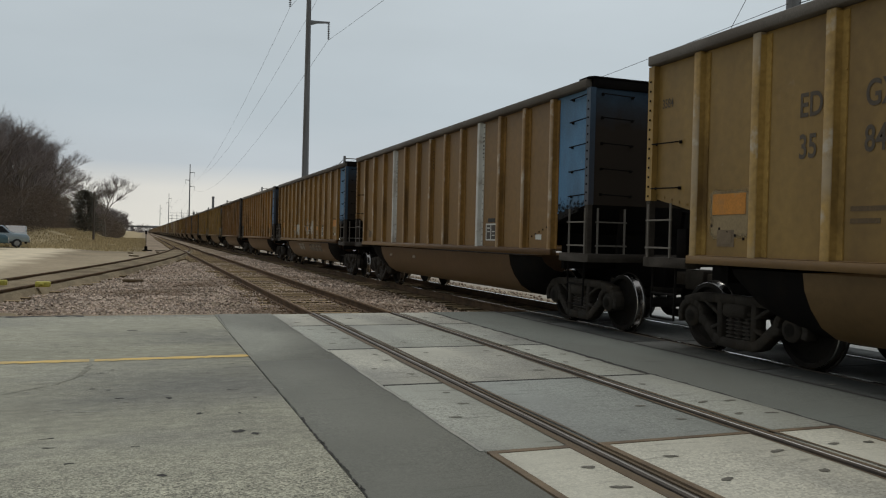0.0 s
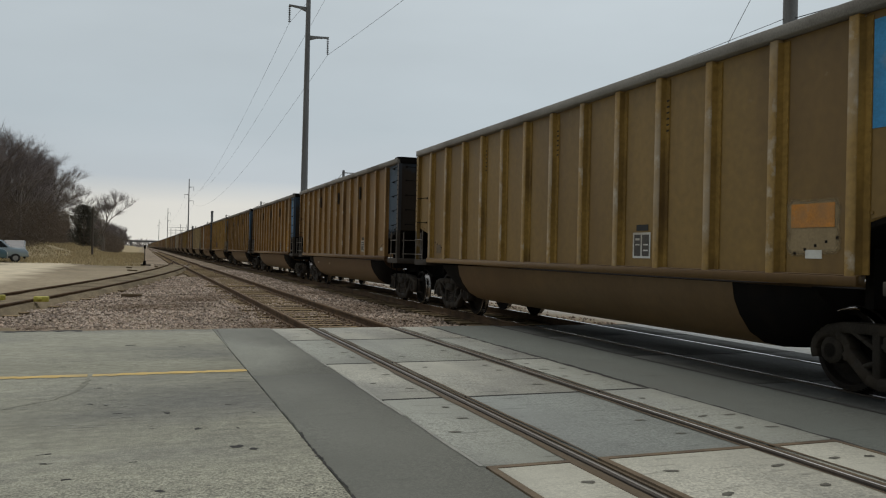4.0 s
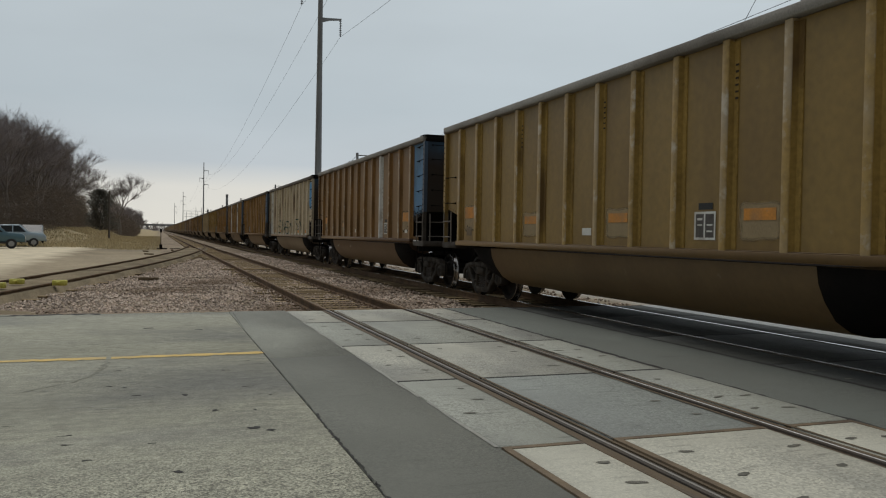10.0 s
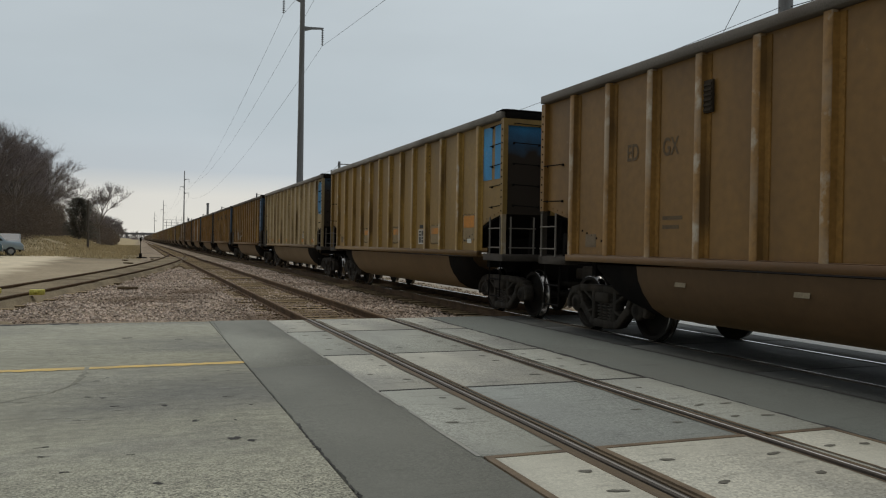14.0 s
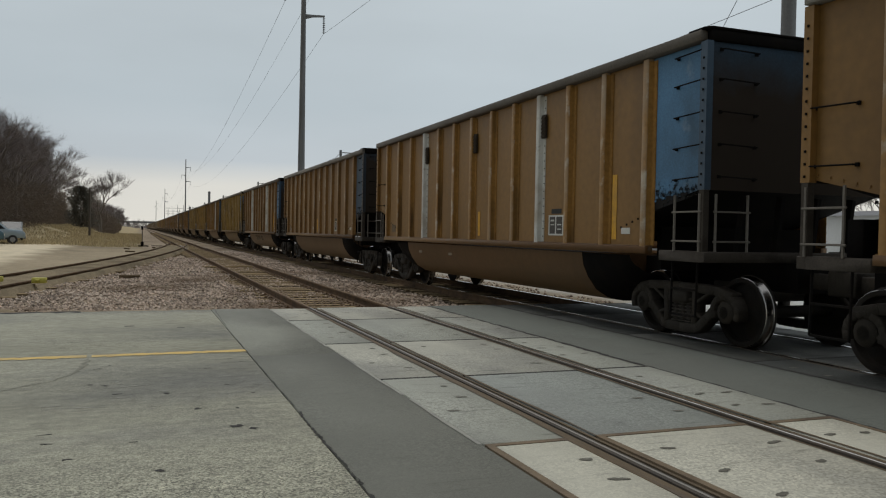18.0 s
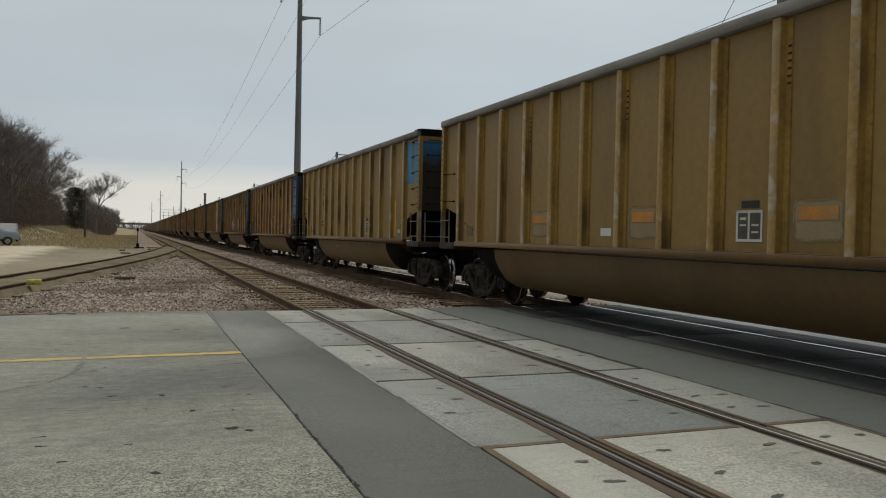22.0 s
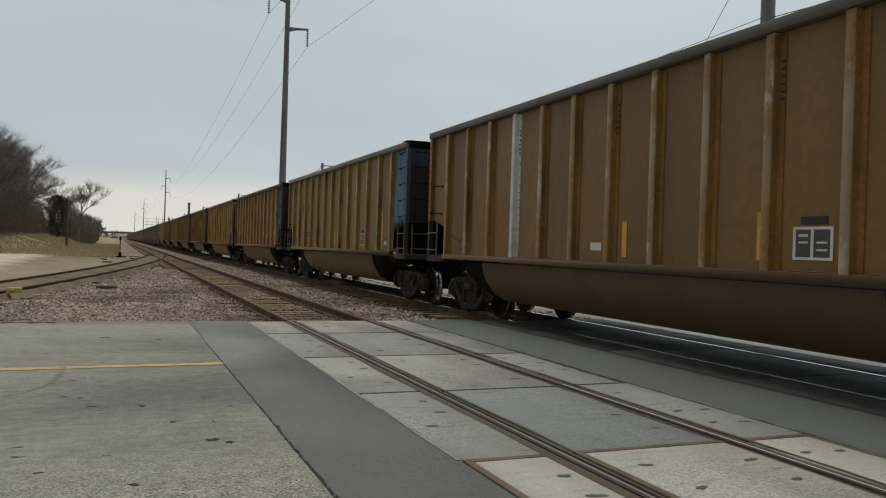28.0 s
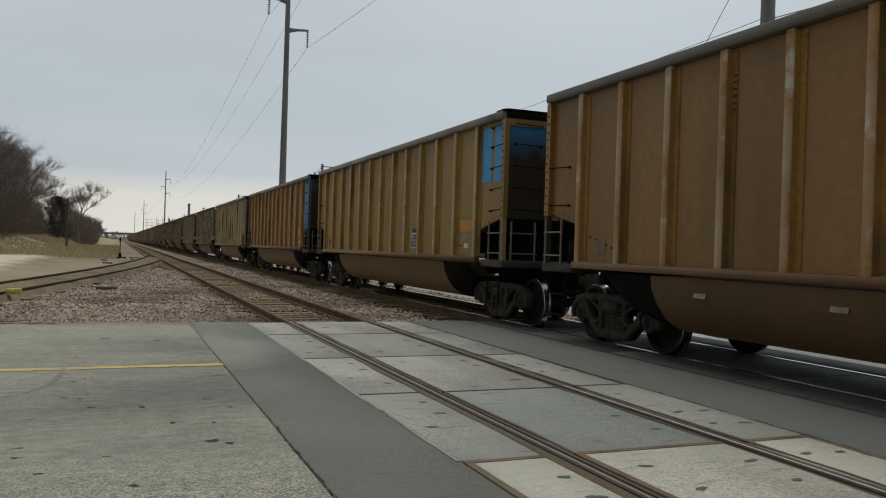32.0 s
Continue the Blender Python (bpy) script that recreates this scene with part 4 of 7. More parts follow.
# ---- poles and wires ----
def sagging(a, b, sag, n=24):
    a, b = Vector(a), Vector(b)
    return [a.lerp(b, i / n) - Vector((0, 0, 4 * sag * (i / n) * (1 - i / n))) for i in range(n + 1)]


def insulator(s, x, y, z0, z1):
    s.rod([(x, y, z0), (x, y, z1)], 0.03, 6)
    n = 9
    for i in range(n):
        z = z0 + (z1 - z0) * (i + 0.5) / n
        s.turned([(-0.03, 0.04), (0.0, 0.115), (0.03, 0.04)], (x, y, z), "z", 8)
    return s


LINE_X = 11.2
ARMS = ((-1.45, 19.35, 19.55), (1.6, 17.25, 17.45), (1.6, 22.0, 22.2))
pole_mesh = Shape().rod([(0, 0, -0.3), (0, 0, 12), (0, 0, 25)], 0.29, 14, r_end=0.14)
for i in range(24):
    a, z = 3.9 + 0.05 * (i % 2), 2.5 + i * 0.85
    rr = 0.285 - 0.006 * z
    pole_mesh.rod([(rr * math.cos(a), rr * math.sin(a), z), ((rr + 0.05) * math.cos(a), (rr + 0.05) * math.sin(a), z)], 0.03, 5)
pole_mesh = pole_mesh.mesh("pole", M_STEELPOLE)
big = thing("transmission_pole", "tall weathered grey transmission pole with angled arms beyond the train", "utility pole", "transmission poles", at=pose(LINE_X, 60, 0))
part("pole", pole_mesh, big)
for dx, z0, z1 in ARMS:
    s = Shape()
    k = 1 if dx > 0 else -1
    s.prism([(0.1 * k, z0 - 0.12), (dx * 0.45, z0 + 0.08), (dx, z1 - 0.02), (dx, z1 + 0.1), (dx * 0.45, z1 + 0.06), (0.1 * k, z1 + 0.05)], -0.07, 0.07)
    a = part("cross_arm", s.mesh("cross_arm", M_STEELPOLE, bevel=0.01), big)
    part("insulator", insulator(Shape(), dx * 0.96, 0, z1 - 1.25, z1 - 0.02).mesh("insulator", M_INSUL), a, "dark stacked disc insulator")
LINE = ((11.4, -170), (LINE_X, 60), (14.4, 290), (13.8, 520), (12.6, 740))
for x, y in LINE:
    if y != 60:
        copy_thing(big, pose(x, y, 0))
for dx, z0, z1 in ARMS:
    for (xa, ya), (xb, yb) in zip(LINE, LINE[1:]):
        w = Shape().rod(sagging((xa + dx * 0.96, ya, z1 - 1.27), (xb + dx * 0.96, yb, z1 - 1.27), 4.2, 40), 0.011, 5)
        thing("power_line", "thin grey overhead power line", "wire", "power lines", data=w.mesh("power_line", M_WIRE))

STREET_X = 14.9                      # the street poles; the nearest stands closer to the train
NEAR_POLE_X = 13.9
small = thing("utility_pole", "wooden utility pole with a crossarm behind the train", "utility pole", "utility poles", at=pose(STREET_X, 63, 0))
part("pole", Shape().rod([(0, 0, -0.3), (0, 0, 7.85)], 0.13, 10, r_end=0.1).mesh("pole", M_STEELPOLE), small)
part("cross_arm", Shape().box(-0.68, 0.68, -0.03, 0.03, 6.93, 7.0).mesh("cross_arm", M_WOOD, bevel=0.01), small)
part("upper_arm", Shape().box(-0.12, 1.7, -0.03, 0.03, 7.62, 7.69).mesh("upper_arm", M_WOOD, bevel=0.01), small)
part("arm_brace", Shape().beam((-0.6, 0.05, 7.0), (0.0, 0.05, 7.66), 0.03, 0.02, "y").beam((1.6, 0.05, 7.64), (0.5, 0.05, 7.02), 0.03, 0.02, "y").mesh("arm_brace", M_WOOD), small)
part("insulator", Shape().turned([(0, 0.03), (0.04, 0.06), (0.1, 0.05), (0.16, 0.02)], (1.64, 0, 7.69), "z", 8).mesh("insulator", M_INSUL), small)
for x in (-0.62, 0.62):
    part("insulator", Shape().turned([(0, 0.03), (0.04, 0.06), (0.1, 0.05), (0.16, 0.02)], (x, 0, 7.0), "z", 8).mesh("insulator", M_INSUL), small)
for y in (111, 160, 208, 256, 304, 352):
    copy_thing(small, pose(STREET_X, y, 0))
near_pole = thing("utility_pole", "thick weathered utility pole rising behind the train", "utility pole", "utility poles", at=pose(NEAR_POLE_X, 14.6, 0))
part("pole", Shape().rod([(0, 0, -0.3), (0, 0, 10.5)], 0.185, 14, r_end=0.15).mesh("pole", M_STEELPOLE), near_pole)
part("cross_arm", Shape().box(-1.2, 1.2, 0.13, 0.23, 9.6, 9.75).mesh("cross_arm", M_WOOD, bevel=0.01), near_pole)
for a, b in ((14.6, 63), (63, 111), (111, 160), (160, 208)):
    at = (NEAR_POLE_X - 0.16, a, 7.0) if a < 20 else (STREET_X - 0.62, a, 7.15)
    w = Shape().rod(sagging(at, (STREET_X - 0.62, b, 7.15), 0.4), 0.008, 4)
    thing("power_line", "thin dark cable between utility poles", "wire", "street cables", data=w.mesh("power_line", M_WIRE))
w = Shape().rod(sagging((NEAR_POLE_X, 14.6, 7.0), (NEAR_POLE_X + 1, -34, 6.9), 0.5), 0.011, 4)
thing("power_line", "thin dark cable between utility poles", "wire", "street cables", data=w.mesh("power_line", M_WIRE))
w = Shape().rod([(NEAR_POLE_X, 14.7, 9.2), (17.6, 29.0, -0.4)], 0.009, 4)
thing("guy_wire", "straight steel guy wire of a utility pole", "wire", data=w.mesh("guy_wire", M_WIRE))

bank_pole = thing("utility_pole", "thin dark wooden pole on the grassy bank", "utility pole", at=pose(-6.4, 118, 0.2))
part("pole", Shape().rod([(0, 0, -0.3), (0, 0, 6.4)], 0.15, 8, r_end=0.11).mesh("pole", M_WOOD), bank_pole)

# ---- switch stand and lineside bits ----
stand = thing("switch_stand", "dark railway switch stand beside the turnout", "switch stand", at=pose(0.15, 71, -0.2))
part("base", Shape().box(-0.3, 0.5, -0.12, 0.12, 0.0, 0.1).box(-0.12, 0.12, -0.12, 0.12, 0.1, 0.4).mesh("base", M_SOOTSHADE, bevel=0.02), stand)
part("mast", Shape().rod([(0, 0, 0.3), (0, 0, 1.6)], 0.03, 8).mesh("mast", M_SOOTSHADE), stand)
part("target", Shape().box(-0.08, 0.08, -0.02, 0.02, 1.4, 1.72).mesh("target", M_SOOTSHADE, bevel=0.02), stand)
part("throw_rod", Shape().box(0.7, 2.6, -0.03, 0.03, 0.05, 0.1).mesh("throw_rod", M_SOOTSHADE), stand)
for x, y, l, a in ((-0.3, 27.3, 1.0, 60), (-0.6, 55, 0.6, 20), (1.0, 66, 0.8, 80), (-0.9, 62, 0.4, 0)):
    s = Shape().box(-l / 2, l / 2, -0.08, 0.08, 0, 0.09)
    thing("old_timber", "dark broken timber lying on the stones", "timber", "scrap timbers", data=s.mesh("old_timber", M_TIESIDE, bevel=0.02), at=pose(x, y, -0.2, 0, 3, a))
s = Shape().box(-1.25, 1.25, -0.11, 0.11, 0, 0.05)
thing("crossing_plank", "pale wooden plank lying across the ties", "timber", data=s.mesh("crossing_plank", M_TIE, bevel=0.01), at=pose(NEAR - 0.1, 33.8, -0.165, 0, 0, 14))

# ---- overpass and distance ----
bridge = thing("overpass", "distant pale concrete road overpass across the tracks", "bridge", at=pose(0, 900, 0))
part("deck", Shape().box(-160, 160, -6, 6, 5.6, 6.6).mesh("deck", M_CONCRETE), bridge)
part("parapet", Shape().box(-160, 160, -6.2, -5.9, 6.6, 7.5).mesh("parapet", M_CONCRETE), bridge)
PIER = Shape().box(-0.7, 0.7, -5, 5, -0.4, 5.6).mesh("pier", M_CONCRETE)
for x in (-60, -36, -12, 14, 40, 66):
    part("pier", PIER, bridge, m=pose(x, 0, 0))


def far_frame(x, y, h, w):
    s = thing("substation_frame", "far grey lattice frame of a substation", "power frame", "substation frames", at=pose(x, y, 0))
    for k in (-1, 1):
        part("post", Shape().rod([(k * w / 2, 0, -0.3), (k * w / 2, 0, h * (1 + 0.1 * k))], 0.15, 6).mesh("post", M_STEELPOLE), s)
        for z in (0.7, 0.82, 0.95):
            part("beam", Shape().box(k * w / 2 - 1.5, k * w / 2 + 1.5, -0.1, 0.1, h * z - 0.1, h * z + 0.1).mesh("beam", M_STEELPOLE), s)
    return s


for x, y, h, w in ((20, 560, 15, 6), (25, 600, 16, 7), (31, 640, 17, 7)):
    far_frame(x, y, h, w)
for x, y, h, d in ((17.2, 224, 11.3, 0.32), (22, 400, 11.5, 0.4)):
    s = thing("steel_stack", "plain grey steel column far behind the train", "steel column", "steel columns", at=pose(x, y, 0))
    part("shaft", Shape().rod([(0, 0, -0.3), (0, 0, h)], d, 10).mesh("shaft", M_STEELPOLE), s)
    part("collar", Shape().turned([(0, d), (0.05, d * 1.12), (0.4, d * 1.12), (0.45, d)], (0, 0, h - 0.5), "z", 12).mesh("collar", M_STEELPOLE), s)


# ---- pale shed beyond the street ----
shed = thing("storage_shed", "long low pale metal shed beyond the street", "building", at=pose(58, 46, -0.35))
part("wall", Shape().box(-8, 8, -34, 34, 0, 3.6).mesh("wall", M_SHED), shed)
part("roof", Shape().prism([(-8.3, 3.6), (0, 4.3), (8.3, 3.6)], -34.3, 34.3, "y").mesh("roof", M_CONCRETE), shed, "low grey metal roof")
SEAM = Shape().box(-0.03, 0.0, -0.05, 0.05, 0.05, 3.55).mesh("seam", M_SHED)
for i in range(23):
    part("seam", SEAM, shed, m=pose(-8.0, -33 + 3 * i, 0))
part("base_course", Shape().box(-8.06, -8.0, -34, 34, 0, 0.35).mesh("base_course", M_CONCRETE), shed)
for y in (-20, 4, 22):
    part("door", Shape().box(-8.05, -8.0, y, y + 3.2, 0.36, 3.0).mesh("door", M_TRIM), shed, "grey roll-up door")


# ---- bare trees ----
def bare_tree(seed, height, spread_out, fine):
    """Trunk and limbs as tapered rods, and a crown of fine twigs."""
    r = random.Random(seed)
    limbs, twigs = Shape(), Shape()

    def twig(p, d, l, w):
        a = d.cross(Vector((r.uniform(-1, 1), r.uniform(-1, 1), r.uniform(-1, 1)))).normalized() * w
        b = d.cross(a).normalized() * w
        twigs.add([p + a, p - a * 0.5 + b * 0.8, p - a * 0.5 - b * 0.8, p + d * l], [(0, 1, 3), (1, 2, 3), (2, 0, 3)])

    def grow(p, d, l, w, level):
        bend = Vector((r.uniform(-1, 1), r.uniform(-1, 1), r.uniform(-0.3, 0.7))) * 0.25
        mid = p + d * l * 0.5
        end = mid + (d + bend).normalized() * l * 0.5
        limbs.rod([p, mid, end], w, 8 if level == 0 else 5 if level < 3 else 3, r_end=w * 0.6)
        way = (end - mid).normalized()
        if level >= fine:
            for _ in range(20):
                q = p.lerp(end, r.uniform(0.1, 1.0))
                v = (way + Vector((r.uniform(-1, 1), r.uniform(-1, 1), r.uniform(-0.5, 0.9))) * 0.9).normalized()
                ll = r.uniform(0.5, 1.3) * height / 16
                twig(q, v, ll, 0.012)
                for _ in range(2):
                    v2 = (v + Vector((r.uniform(-1, 1), r.uniform(-1, 1), r.uniform(-0.5, 0.9))) * 0.8).normalized()
                    twig(q + v * ll * r.uniform(0.3, 0.8), v2, ll * 0.75, 0.008)
            return
        n = 3 if level else 5
        for i in range(n):
            a = 2 * math.pi * (i + r.random() * 0.7) / n
            out = Vector((math.cos(a), math.sin(a), 0)) * spread_out * r.uniform(0.6, 1.2)
            v = (way + out + Vector((0, 0, 0.12))).normalized()
            at = p.lerp(end, r.uniform(0.55, 1.0)) if i else end
            grow(at, v, l * r.uniform(0.62, 0.86), w * r.uniform(0.42, 0.6), level + 1)

    grow(Vector((0, 0, -0.3)), Vector((r.uniform(-0.06, 0.06), r.uniform(-0.06, 0.06), 1)).normalized(), height * 0.3, height * 0.016, 0)
    return limbs, twigs


def tree(seed, height, spread_out, fine, at, label):
    t = thing("bare_tree", label, "tree", "bare trees", at=at)
    limbs, twigs = bare_tree(seed, height, spread_out, fine)
    part("trunk", limbs.mesh("trunk", M_BARK), t)
    part("crown", twigs.mesh("crown", M_TWIG), t, "bare grey-brown twigs")
    return t


kinds = [tree(11, 16, 0.62, 4, pose(-17.5, 100, 1.2), "tall leafless tree with grey-brown twigs on the bank"),
         tree(12, 15, 0.7, 4, pose(-15.5, 116, 1.2), "tall leafless tree with grey-brown twigs on the bank"),
         tree(13, 16.5, 0.55, 4, pose(-20, 118, 1.2), "tall leafless tree with grey-brown twigs on the bank")]
r = random.Random(21)
for i in range(50):
    y = 80 + i * 2.9 + r.uniform(-2, 2)
    x = -max(0.083 * y + 3.4, 13.4) - r.uniform(0, 3) - 4.5 * (i % 3) - max(0, 104 - y) * 0.25
    s = r.uniform(0.74, 0.98) * (0.95 if i % 3 else 1.06) * (1.05 if y < 100 else 0.9)
    copy_thing(kinds[i % 3], pose(x, y, land(x, y), 0, 0, r.uniform(0, 360)) @ Matrix.Diagonal((s, s, s, 1)))
for i in range(34):
    y = 200 + i * 12 + r.uniform(-6, 6)
    x = -0.011 * y - r.uniform(3, 9)
    s = r.uniform(0.36, 0.6)
    copy_thing(kinds[i % 3], pose(x, y, land(x, y), 0, 0, r.uniform(0, 360)) @ Matrix.Diagonal((s, s, s, 1)))
for i in range(18):
    y = -40 + i * 22
    x = r.uniform(75, 120)
    copy_thing(kinds[i % 3], pose(x, y, land(x, y), 0, 0, r.uniform(0, 360)))
tree(18, 13.5, 0.72, 4, pose(-7.0, 166, 0.7), "wide leafless tree with twisted limbs at the track")
copy_thing(kinds[1], pose(-7.6, 171, 0.5, 0, 0, 200) @ Matrix.Diagonal((0.6, 0.6, 0.4, 1)))

# brush under the trees
brush = Shape()
for _ in range(125000):
    y = 82 + 270 * r.random() ** 1.3
    if y < 190 and r.random() < 0.85:
        x = -max(0.068 * y + 1.8, 11.2) - r.expovariate(0.14) - max(0, 100 - y) * 0.25
        lift = 5.5
    else:
        y = 170 + 190 * r.random()
        d = r.expovariate(0.16)
        x = -0.016 * y - 2 - d
        lift = 2.2 + min(8.0, d * 1.25)
    z = land(x, y)
    clump = 0.5 + 0.5 * noise.noise((x * 0.25, y * 0.08, 3))
    zz = z + lift * (0.35 + clump) * r.random() ** 1.5
    l = r.uniform(0.3, 1.2)
    d = Vector((r.gauss(0, 0.8), r.gauss(0, 0.6), r.uniform(-0.4, 1.0))).normalized() * l
    w = r.uniform(0.01, 0.03)
    brush.add([(x - w, y, zz), (x + w, y, zz + w), (x, y + w, zz - w), (x + d.x, y + d.y, zz + d.z)], [(0, 1, 3), (1, 2, 3), (2, 0, 3)])
m = bpy.data.meshes.new("undergrowth")
m.from_pydata(brush.v, [], brush.f)
m.materials.append(M_BRUSH)
thing("undergrowth", "dense dark leafless undergrowth below the trees", "undergrowth", kind="stuff", data=m)

woods = Shape()
for _ in range(16000):
    x, y = r.uniform(-420, 420), r.uniform(1150, 1500)
    z, l = r.random() ** 1.5 * (9 + 4 * noise.noise((x * 0.02, y * 0.01, 4))), r.uniform(1.5, 5)
    d = Vector((r.gauss(0, 0.6), r.gauss(0, 0.3), r.uniform(0.1, 1.0))).normalized() * l
    w = r.uniform(0.2, 0.6)
    woods.add([(x - w, y, z), (x + w, y, z), (x + d.x, y + d.y, z + d.z)], [(0, 1, 2)])
m = bpy.data.meshes.new("far_woods")
m.from_pydata(woods.v, [], woods.f)
m.materials.append(M_TWIG)
thing("far_woods", "far bare woods along the horizon", "woods", kind="stuff", data=m)

cedar = Shape()
for _ in range(3400):
    t = r.random() ** 0.9
    z, a = 0.3 + 7.0 * t, r.uniform(0, 6.3)
    rad = math.sqrt(max(0, 1 - t * t)) * (1.9 + 0.9 * math.sin(a * 2 + t * 9)) * r.uniform(0.3, 1.15) + 0.1
    p = Vector((math.cos(a) * rad, math.sin(a) * rad, z))
    d = Vector((math.cos(a), math.sin(a), r.uniform(-0.2, 0.8))).normalized() * r.uniform(0.25, 0.6)
    e = Vector((-math.sin(a), math.cos(a), r.uniform(-0.4, 0.4))) * 0.07
    cedar.add([p - e, p + e, p + d, p + Vector((0, 0, 0.1))], [(0, 1, 2), (0, 2, 3), (1, 3, 2)])
c = thing("cedar_tree", "dark green cedar at the edge of the bare trees", "tree", at=pose(-9.7, 152, 0.9))
part("trunk", Shape().rod([(0, 0, -0.3), (0, 0, 5.4)], 0.15, 8, r_end=0.03).mesh("trunk", M_BARK), c)
part("crown", cedar.mesh("crown", M_GREEN), c, "dark green foliage")

grass = Shape()


def blades(count, x0, x1, y0, y1, hmax, keep):
    for _ in range(count):
        x, y = r.uniform(x0, x1), r.uniform(y0, y1)
        if not keep(x, y):
            continue
        z, h, a = land(x, y) - 0.02, hmax * r.uniform(0.3, 1.0), r.uniform(0, 6.3)
        w = 0.02 + y * 0.0003
        grass.add([(x - w * math.cos(a), y - w * math.sin(a), z), (x + w * math.cos(a), y + w * math.sin(a), z), (x + r.uniform(-0.6, 0.6) * h, y + r.uniform(-0.6, 0.6) * h, z + h)], [(0, 1, 2)])


blades(40000, -16, 0.2, 72, 200, 0.32, lambda x, y: noise.noise((x * 0.2, y * 0.08, 5)) > -0.3)
m = bpy.data.meshes.new("dry_grass")
m.from_pydata(grass.v, [], grass.f)
m.materials.append(M_GRASS)
thing("dry_grass", "pale dry winter grass on the bank", "grass", kind="stuff", data=m)


# ---- parked vehicles ----
def vehicle(kind, color, at, label):
    """A parked vehicle, its nose along +y."""
    v = thing(kind, label, "car", "parked vehicles", at=at)
    if kind == "pickup_truck":
        side = [(-2.7, 0.55), (-2.7, 1.1), (-0.9, 1.12), (-0.75, 1.75), (0.6, 1.8), (1.25, 1.2), (2.5, 1.08), (2.7, 0.9), (2.7, 0.5)]
        panes = [[(-0.72, 1.2), (-0.62, 1.66), (0.1, 1.69), (0.1, 1.2)], [(0.18, 1.2), (0.18, 1.69), (0.56, 1.7), (1.08, 1.2)]]
    else:
        side = [(-2.3, 0.5), (-2.35, 1.1), (-2.1, 1.72), (0.5, 1.8), (1.15, 1.2), (2.2, 1.1), (2.4, 0.9), (2.4, 0.48)]
        panes = [[(-2.05, 1.2), (-1.9, 1.62), (-1.0, 1.68), (-1.0, 1.2)], [(-0.92, 1.2), (-0.92, 1.68), (-0.05, 1.7), (-0.05, 1.2)], [(0.03, 1.2), (0.03, 1.7), (0.45, 1.7), (0.95, 1.2)]]
    part("body", Shape().prism(side, -0.9, 0.9, "x").mesh("body", M_CARBODY, bevel=0.07), v, color=color)
    for k in (-1, 1):
        for o in panes:
            part("window", Shape().prism(o, 0.9 * k, 0.912 * k, "x").mesh("window", M_GLASS), v, "dark side glass")
        part("sill", Shape().box(k * 0.86, k * 0.9, -1.4, 1.3, 0.36, 0.5).mesh("sill", M_DARK), v)
        for y in (-1.45, 1.5):
            w = part("wheel", Shape().turned([(-0.11, 0.2), (-0.11, 0.33), (-0.08, 0.36), (0.08, 0.36), (0.11, 0.33), (0.11, 0.2)], (0, 0, 0), "x", 18).mesh("wheel", M_TYRE), v, m=pose(k * 0.85, y, 0.36))
            part("rim", Shape().turned([(-0.12, 0.06), (-0.115, 0.2), (0.115, 0.2), (0.12, 0.06)], (0, 0, 0), "x", 14).mesh("rim", M_TRIM), w)
    lo, hi = side[0][0], side[-1][0]
    for y0, name in ((lo - 0.06, "rear_bumper"), (hi - 0.04, "front_bumper")):
        part(name, Shape().box(-0.88, 0.88, y0, y0 + 0.1, 0.42, 0.66).mesh(name, M_TRIM, bevel=0.03), v)
    part("windscreen", Shape().add([(-0.75, 0.62 if kind == "pickup_truck" else 0.53, 1.79), (0.75, 0.62 if kind == "pickup_truck" else 0.53, 1.79), (0.82, 1.28, 1.21), (-0.82, 1.28, 1.21)], [(0, 1, 2, 3)]).mesh("windscreen", M_GLASS), v)
    for k in (-1, 1):
        part("headlight", Shape().box(k * 0.74 - 0.14, k * 0.74 + 0.14, hi - 0.02, hi + 0.03, 0.72, 0.88).mesh("headlight", M_WHITE, bevel=0.02), v)
        part("tail_light", Shape().box(k * 0.78 - 0.08, k * 0.78 + 0.08, lo - 0.04, lo + 0.02, 0.75, 1.05).mesh("tail_light", M_ORANGE, bevel=0.02), v)
    return v


vehicle("sport_utility_vehicle", (0.06, 0.115, 0.14), pose(-11.7, 66, land(-11.7, 66), 0, 0, -82), "blue-grey sport utility vehicle parked on the gravel lot")
vehicle("sport_utility_vehicle", (0.25, 0.31, 0.35), pose(-11.2, 73, land(-11.2, 73), 0, 0, -80), "pale silver sport utility vehicle parked on the gravel lot")
vehicle("pickup_truck", (0.2, 0.21, 0.21), pose(-11.2, 84, land(-11.2, 84), 0, 0, 186), "grey pickup truck parked by the grassy bank")


# ---- the coal train ----
PITCH, LONG = 16.18, 14.65          # from car to car, and the length of a body
RIBS = [-1.03, -2.07, -3.12, -4.14, -5.14, -6.14, -7.15, -8.17, -9.19, -10.19, -11.22, -12.30, -13.37]
SHEET, OUT = 1.52, 1.60             # side sheet and rib face, from the middle
TOP, CHORD, SILL = 3.97, 3.83, 1.275
BOGIES = (-1.28, -13.57)
AXLES = tuple(b + d for b in BOGIES for d in (0.89, -0.89))
WHEEL = 0.457


def both_ends(y):
    """A place at the trailing end, and the same at the leading end."""
    return ((y, 1), (-LONG - y, -1))


